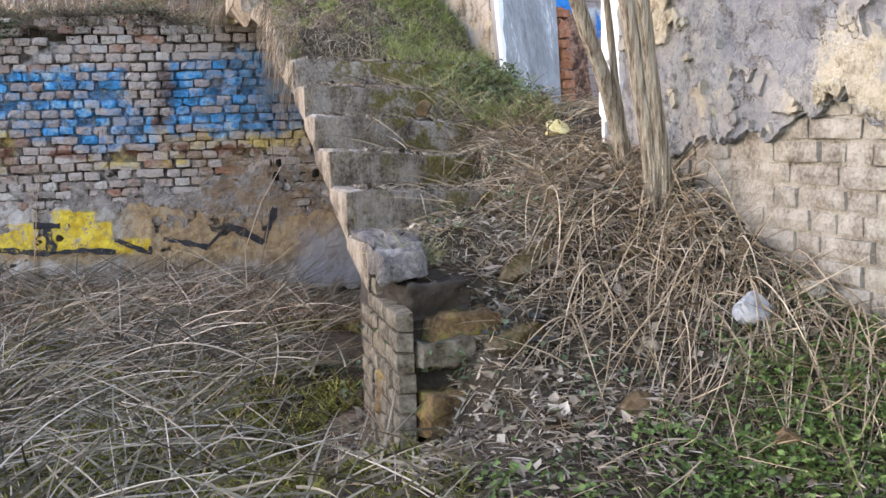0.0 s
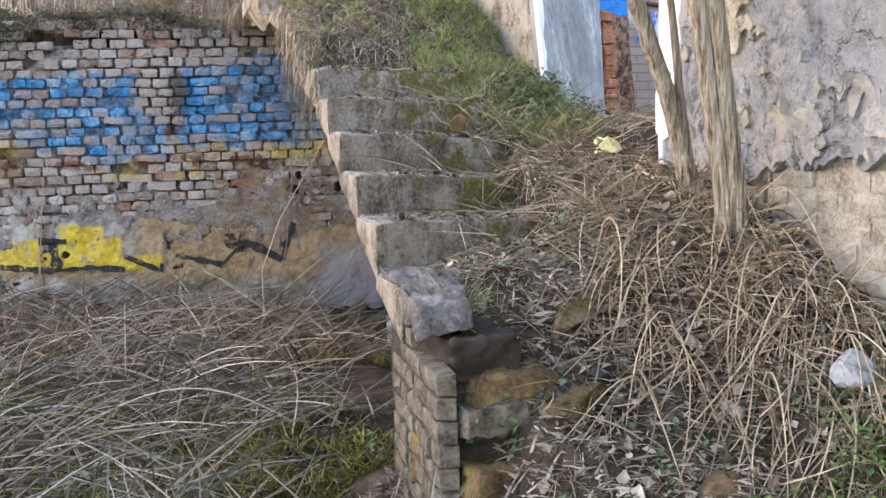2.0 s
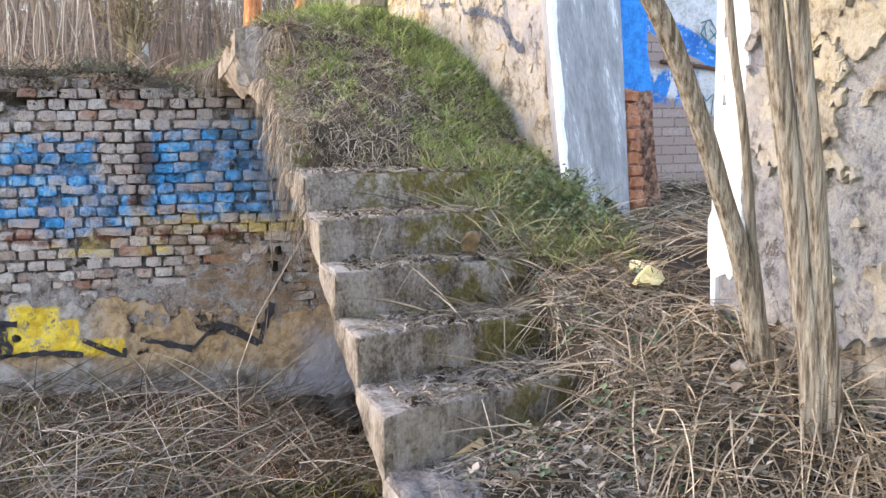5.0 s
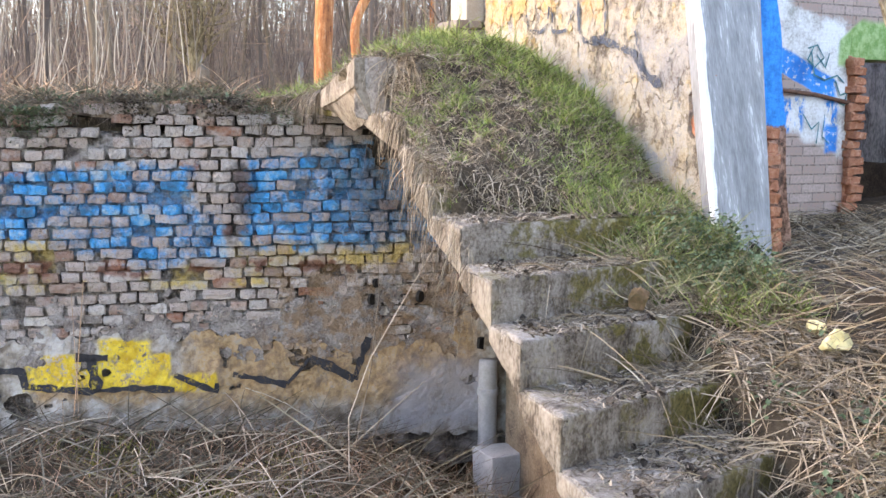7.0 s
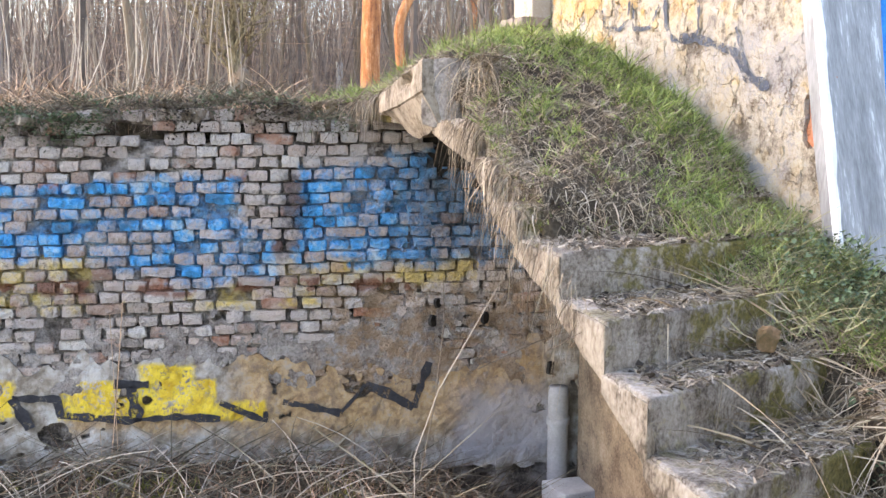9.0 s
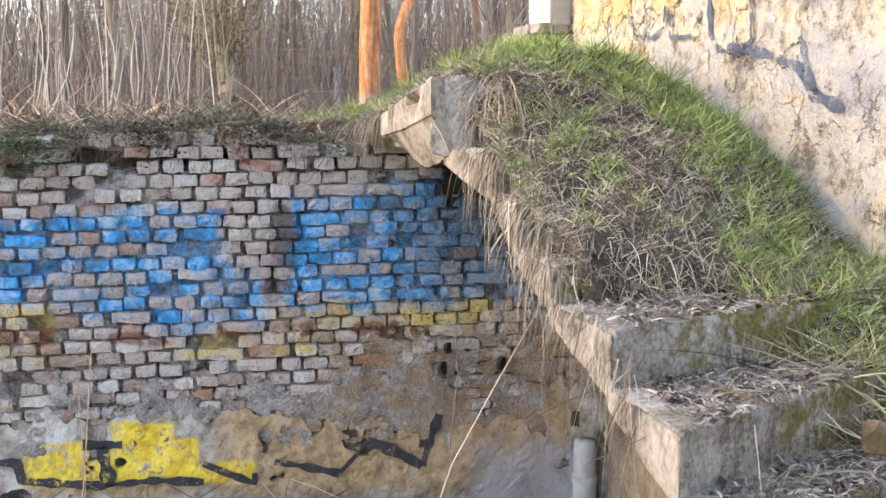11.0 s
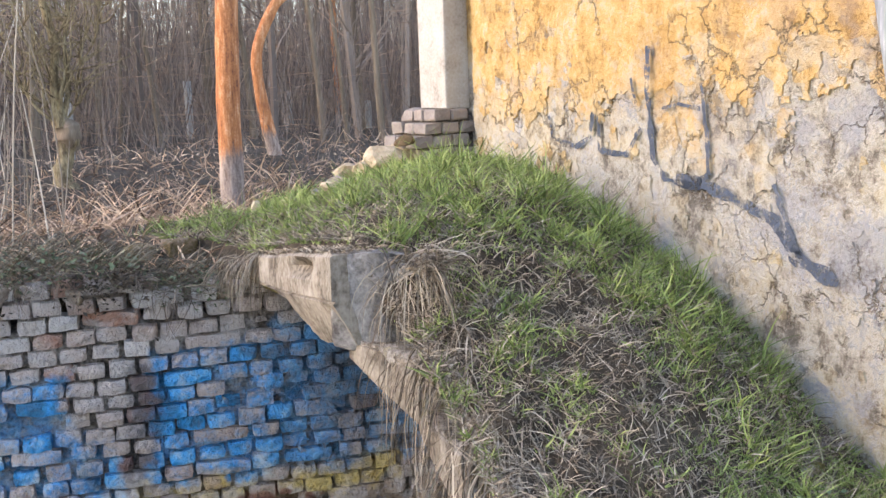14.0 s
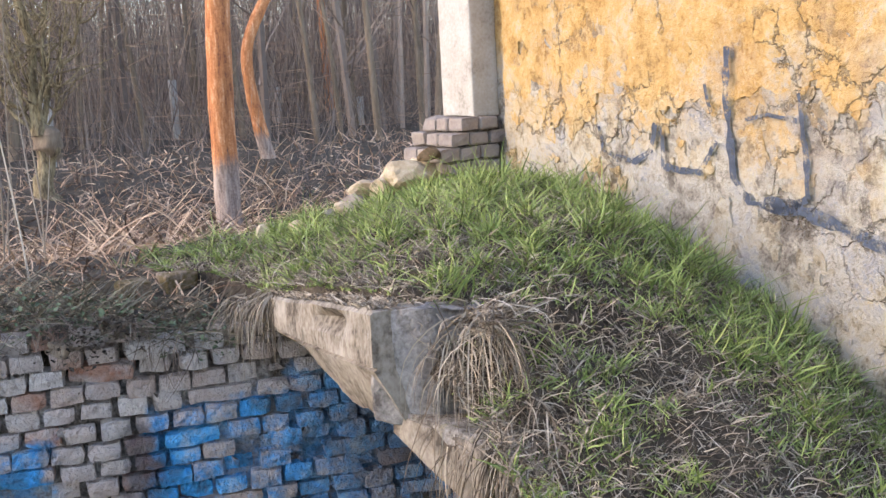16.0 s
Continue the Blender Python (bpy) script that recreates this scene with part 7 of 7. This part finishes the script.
for _ in range(260):
    a, b = rs.normal(-0.36, 0.05), rs.normal(-1.54, 0.04)
    z, turn, side = 2.60 + rs.normal(0, 0.03), rs.normal(-1.75, 1.0), rs.uniform(0.05, 0.17)
    spots.append((a, b, z, a + math.cos(turn) * side, b + math.sin(turn) * side - 0.03, z + 0.06 - rs.uniform(0.0, 1.0) ** 1.5 * 0.36))
spots = np.array(spots)
tagged(part("hanging_grass", ribbons("hanging_grass", spots[:, :3], spots[:, 3:], np.stack([(spots[:, 3] - spots[:, 0]) * 0.6, (spots[:, 4] - spots[:, 1]) * 0.6, 0.05 + 0 * spots[:, 0]], 1), rs.uniform(0.003, 0.006, len(spots)), THATCH, 5, rs), None), "dead grass tufts hanging over the broken edge", "dead grass", kind="stuff")

n = 260
y = rs.uniform(-3.3, -1.45, n)
x = np.array([edge_x(b) for b in y]) - rs.uniform(-0.03, 0.02, n)
z = np.array([table(b, [(-3.3, 1.72), (-2.7, 1.97), (-2.2, 2.12), (-1.75, 2.30), (-1.4, 2.42)]) for b in y]) - rs.uniform(0.0, 0.16, n)
roots = np.stack([x, y, z], 1)
tips = roots + np.stack([rs.uniform(-0.08, 0.02, n), rs.normal(0, 0.07, n), -rs.uniform(0.08, 0.42, n)], 1)
tagged(part("hanging_roots", ribbons("hanging_roots", roots, tips, np.stack([-rs.uniform(0.0, 0.06, n), rs.normal(0, 0.03, n), rs.uniform(-0.02, 0.04, n)], 1), rs.uniform(0.002, 0.0045, n), THATCH, 4, rs), None), "pale roots and stalks hanging from the steps' edge", "roots", kind="stuff")

# weeds: low green growth at the foot of the slope, ivy by the jamb, wall crown
LEAF = simple("dark weed leaves", [(0.2, (0.03, 0.055, 0.016)), (0.5, (0.085, 0.145, 0.035)), (0.85, (0.19, 0.26, 0.075))], 3, 0.6, 0, 0, 20, None, True)


LEAF_DARK = simple("dull ivy leaves", [(0.2, (0.032, 0.05, 0.026)), (0.5, (0.085, 0.125, 0.06)), (0.85, (0.18, 0.225, 0.12))], 3, 0.6, 0, 0, 20, None, True)
DARK_BLADE = simple("dull grass blades", [(0.15, (0.07, 0.08, 0.035)), (0.45, (0.18, 0.19, 0.085)), (0.75, (0.33, 0.30, 0.17)), (0.95, (0.52, 0.46, 0.32))], 3, 0.8, 0, 0, 20, None, True)


def leaves(name, label, x, y, z, size, mat):
    """Small folded leaves, each of four corners and a rib, as one mesh."""
    n = len(x)
    a, tilt = rs.uniform(0, 6.28, n), rs.uniform(-0.2, 0.9, n)
    d = np.stack([np.cos(a) * np.cos(tilt), np.sin(a) * np.cos(tilt), np.sin(tilt)], 1)
    s = np.stack([-np.sin(a), np.cos(a), rs.normal(0, 0.3, n)], 1)
    p = np.stack([x, y, z], 1)
    u = np.cross(d, s)
    w = size[:, None]
    tip, l, r, m = p + d * w, p + d * w * 0.45 + s * w * 0.36 + u * w * 0.12, p + d * w * 0.45 - s * w * 0.36 + u * w * 0.12, p + d * w * 0.5
    vs = np.stack([p, l, tip, r, m], 1).reshape(-1, 3)
    fs = []
    for i in range(n):
        o = i * 5
        fs += [(o, o + 4, o + 1), (o + 4, o + 2, o + 1), (o, o + 3, o + 4), (o + 3, o + 2, o + 4)]
    return tagged(part(name, mesh_from(name, vs, fs), mat), label, "weeds", kind="stuff")


DARK_LITTER = simple("damp dark leaf litter", [(0.2, (0.018, 0.014, 0.011)), (0.5, (0.06, 0.047, 0.036)), (0.85, (0.15, 0.12, 0.092))], 3, 0.9, 0, 0, 20, None, True)
n = 1500
x, y = rs.uniform(-1.65, -0.85, n), rs.uniform(-5.2, -3.6, n)
ok = (x < -1.22) | (y > -4.45)
x, y = x[ok], y[ok]
n = len(x)
leaves("leaf_litter", "damp dark leaves in the hollow beside the pier", x, y, heights(ground_z, x, y) + rs.uniform(0.0, 0.03, n), rs.uniform(0.02, 0.05, n), DARK_LITTER)
leaves("leaf_clumps", "damp dark leaf litter in clumps on the treads", *tread_clumps, rs.uniform(0.012, 0.045, len(tread_clumps[0])), DARK_LITTER)
n = 34000
x = rs.uniform(-1.3, 0.3, n)
y = rs.uniform(-8.2, -5.95, n)
keep = np.array([0.05 + 1.1 * sstep(-0.85, -0.2, a) * sstep(-6.0, -6.5, b) + 0.5 * fbm(a * 2, b * 2, 1) for a, b in zip(x, y)]) > rs.random(n) * 0.9
keep &= x < HOUSE_X0 + HOUSE_K * y - 0.03
x, y = x[keep], y[keep]
z = heights(ground_z, x, y) + rs.uniform(0, 0.07, len(x))
leaves("weeds", "low green weeds at the foot of the slope", x, y, z, rs.uniform(0.015, 0.04, len(x)), LEAF)
n = 5000
x = rs.uniform(-1.05, 0.6, n)
y = rs.uniform(-6.2, -3.5, n)
ok = (np.array([fbm(a * 2.6, b * 2.6, 9) for a, b in zip(x, y)]) > 0.12) & (x < HOUSE_X0 + HOUSE_K * y - 0.03)
x, y = x[ok], y[ok]
leaves("slope_weeds", "patches of dark ivy and weeds on the rubble slope", x, y, heights(ground_z, x, y) + rs.uniform(0.0, 0.06, len(x)), rs.uniform(0.015, 0.04, len(x)), LEAF_DARK)
n = 900
x = rs.uniform(-1.1, 0.5, n)
y = rs.uniform(-6.8, -4.6, n)
ok = x < HOUSE_X0 + HOUSE_K * y - 0.03
x, y = x[ok], y[ok]
leaves("fallen_leaves", "curled brown fallen leaves on the rubble slope", x, y, heights(ground_z, x, y) + rs.uniform(0.005, 0.03, len(x)), rs.uniform(0.03, 0.07, len(x)), LITTER)
n = 1900
x = rs.normal(0.56, 0.16, n)
y = rs.normal(-3.16, 0.18, n)
ok = x < HOUSE_X0 + HOUSE_K * y + 0.10
x, y = x[ok], y[ok]
z = np.maximum(np.maximum(heights(ground_z, x, y), heights(bank_z, x, y)), heights(step_z, x, y)) + rs.uniform(0.0, 0.13, len(x))
leaves("ivy", "dark ivy and weeds beside the door jamb", x, y, z, rs.uniform(0.014, 0.036, len(x)), LEAF_DARK)
n = 1500
x = rs.normal(0.52, 0.26, n)
y = rs.normal(-3.05, 0.25, n)
ok = x < HOUSE_X0 + HOUSE_K * y + 0.05
x, y = x[ok], y[ok]
n = len(x)
z = np.maximum(np.maximum(heights(ground_z, x, y), heights(bank_z, x, y)), heights(step_z, x, y))
r_, t_, b_, w_ = stalks("", "", x, y, z, rs.uniform(0.08, 0.26, n), rs.uniform(0.2, 0.9, n), rs.uniform(0.003, 0.006, n), DARK_BLADE, sag=0.1, curl=0.15)
tagged(part("rank_grass", ribbons("rank_grass", r_, t_, b_, w_, DARK_BLADE, 4, rs), None), "rank dull green grass beside the door jamb", "grass", kind="stuff")
n = 2600
x = rs.uniform(-3.4, -0.45, n)
y = np.abs(rs.normal(0.05, 0.18, n))
z = np.array([max(wall_top(a) - 0.02, 2.2) for a in x]) + rs.uniform(-0.05, 0.09, n) + 0.10 * np.minimum(y, 0.5)
y += np.array([wall_y(a) for a in x]) - 0.05
ok = np.array([fbm(a * 2.4, 1.1, 2) for a in x]) > -0.25
leaves("wall_weeds", "dusty weeds and ivy on the wall's crown", x[ok], y[ok], z[ok], rs.uniform(0.012, 0.035, ok.sum()), LEAF_DARK)
for cx, cz, cw, cn in ((-2.16, 2.26, 0.11, 750), (-2.62, 2.30, 0.16, 500), (-1.55, 2.34, 0.10, 300), (-0.95, 2.34, 0.12, 300)):
    x, drop = rs.normal(cx, cw, cn), np.abs(rs.normal(0, 0.09, cn))
    y = np.array([wall_y(a) for a in x]) - 0.02 - rs.uniform(0, 0.05, cn)
    leaves("crown_weeds", "clump of dusty creeper hanging over the wall's crown", x, y, cz + 0.08 - drop, rs.uniform(0.012, 0.032, cn), LEAF_DARK if cn > 400 else DARK_LITTER)
n = 4200
x = rs.uniform(-3.6, -0.3, n)
y = np.abs(rs.normal(0.1, 0.3, n))
z = np.array([wall_top(a) for a in x]) + 0.10 * np.minimum(y, 0.6)
y += np.array([wall_y(a) for a in x])
r_, t_, b_, w_ = stalks("", "", x, y, z, rs.uniform(0.05, 0.3, n), rs.uniform(0.3, 1.1, n), rs.uniform(0.003, 0.006, n), DEAD, -math.pi / 2, 1.3)
tagged(part("dead_grass", ribbons("dead_grass", r_, t_, b_, w_, DEAD, 4, rs), None), "dead grass and roots on the wall's crown", "dead grass", kind="stuff")
n = 900
x = rs.uniform(-3.6, -0.3, n)
x = x[np.array([fbm(a * 1.7, 8.1, 2) for a in x]) > -0.15]
n = len(x)
z = np.array([wall_top(a) for a in x]) + rs.uniform(-0.03, 0.05, n)
roots = np.stack([x, np.array([wall_y(a) for a in x]) + rs.uniform(-0.02, 0.05, n), z], 1)
tips = roots + np.stack([rs.normal(0, 0.10, n), rs.uniform(-0.07, -0.03, n), -rs.uniform(0.05, 0.34, n) ** 1.3], 1)
tagged(part("hanging_roots", ribbons("hanging_roots", roots, tips, np.stack([rs.normal(0, 0.05, n), rs.uniform(-0.06, -0.02, n), rs.uniform(0, 0.05, n)], 1), rs.uniform(0.002, 0.005, n), TWIG, 4, rs), None), "thin brown roots hanging over the wall's crown", "roots", kind="stuff")
n = 20000
y = 0.4 + np.abs(rs.normal(0, 3.8, n))
x = rs.uniform(-4, 5, n) + 0.5 * y
ok = ~((x > -0.3) & (y < 1.8))
x, y = x[ok], y[ok]
n = len(x)
z = heights(ground_z, x, y)
r_, t_, b_, w_ = stalks("", "", x, y, z, rs.uniform(0.05, 0.32, n) * (0.6 + 0.9 * (np.array([fbm(a * 1.1, b * 1.1, 4) for a, b in zip(x, y)]) > 0.1)), rs.uniform(0.2, 1.0, n), rs.uniform(0.004, 0.011, n) * (1 + y / 9), TAN, curl=0.14)
t_ = lay_on(ground_z, t_, 0.01)
tagged(part("dead_grass", ribbons("dead_grass", r_, t_, b_, w_, FLOOR_STRAW, 4, rs), None), "bleached dead grass on the woodland floor", "dead grass", kind="stuff")
n = 420
x, y = rs.normal(-1.0, 0.09, n), rs.normal(-5.36, 0.10, n)
leaves("pier_ivy", "dark ivy leaves on the pier's broken front", x, y, 0.56 + 0.5 * (y + 5.36) + rs.uniform(-0.05, 0.10, n), rs.uniform(0.018, 0.045, n), LEAF_DARK)
n = 160
x, y = rs.normal(-1.02, 0.06, n), rs.normal(-5.12, 0.07, n)
r_, t_, b_, w_ = stalks("", "", x, y, 0.86 + 0 * x, rs.uniform(0.05, 0.2, n), rs.uniform(0.1, 0.9, n), rs.uniform(0.003, 0.006, n), DARK_BLADE, sag=0.1, curl=0.15)
tagged(part("grass_tuft", ribbons("grass_tuft", r_, t_, b_, w_, DARK_BLADE, 4, rs), None), "small dull green grass tuft beside the pier cap", "grass", kind="stuff")
# soil litter in the rubble and inside
n = 14000
x = rs.uniform(-1.4, 0.6, n)
y = rs.uniform(-7.4, -4.6, n)
ok = x < HOUSE_X0 + HOUSE_K * y - 0.02
x, y = x[ok], y[ok]
n = len(x)
z = heights(ground_z, x, y) + 0.006
a = rs.uniform(0, 6.28, n)
L = rs.uniform(0.02, 0.10, n)
roots = np.stack([x, y, z], 1)
tips = lay_on(ground_z, roots + np.stack([np.cos(a) * L, np.sin(a) * L, rs.uniform(0, 0.02, n)], 1), 0.005)
tagged(part("leaf_litter", ribbons("leaf_litter", roots, tips, np.zeros((n, 3)) + [0, 0, 0.008], rs.uniform(0.004, 0.014, n), LITTER, 2, rs), None), "leaf litter and stalk bits on the rubble slope", "litter", kind="stuff")
n = 5200
x = 0.55 + 4.4 * rs.random(n) ** 1.6
y = rs.uniform(-4.4, -0.7, n)
ok = (x > 1.35) | (y < -2.95)
x, y = x[ok], y[ok]
n = len(x)
z = heights(ground_z, x, y)
r_, t_, b_, w_ = stalks("", "", x, y, z, rs.uniform(0.08, 0.4, n), rs.uniform(0.6, 1.0, n), rs.uniform(0.004, 0.010, n), TAN)
tagged(part("dead_grass", ribbons("dead_grass", r_, t_, b_, w_, TAN, 4, rs), None), "dead stalks on the floor of the ruin", "dead grass", kind="stuff")

# ---- single bricks of the walls ----
for me, m in WALL_BRICKS:
    ob = new("brick", me)
    ob.parent = wall
    ob.matrix_basis = m
for me, m in HOUSE_BRICKS[:300]:
    ob = new("brick", me)
    ob.parent = house
    ob.matrix_basis = m
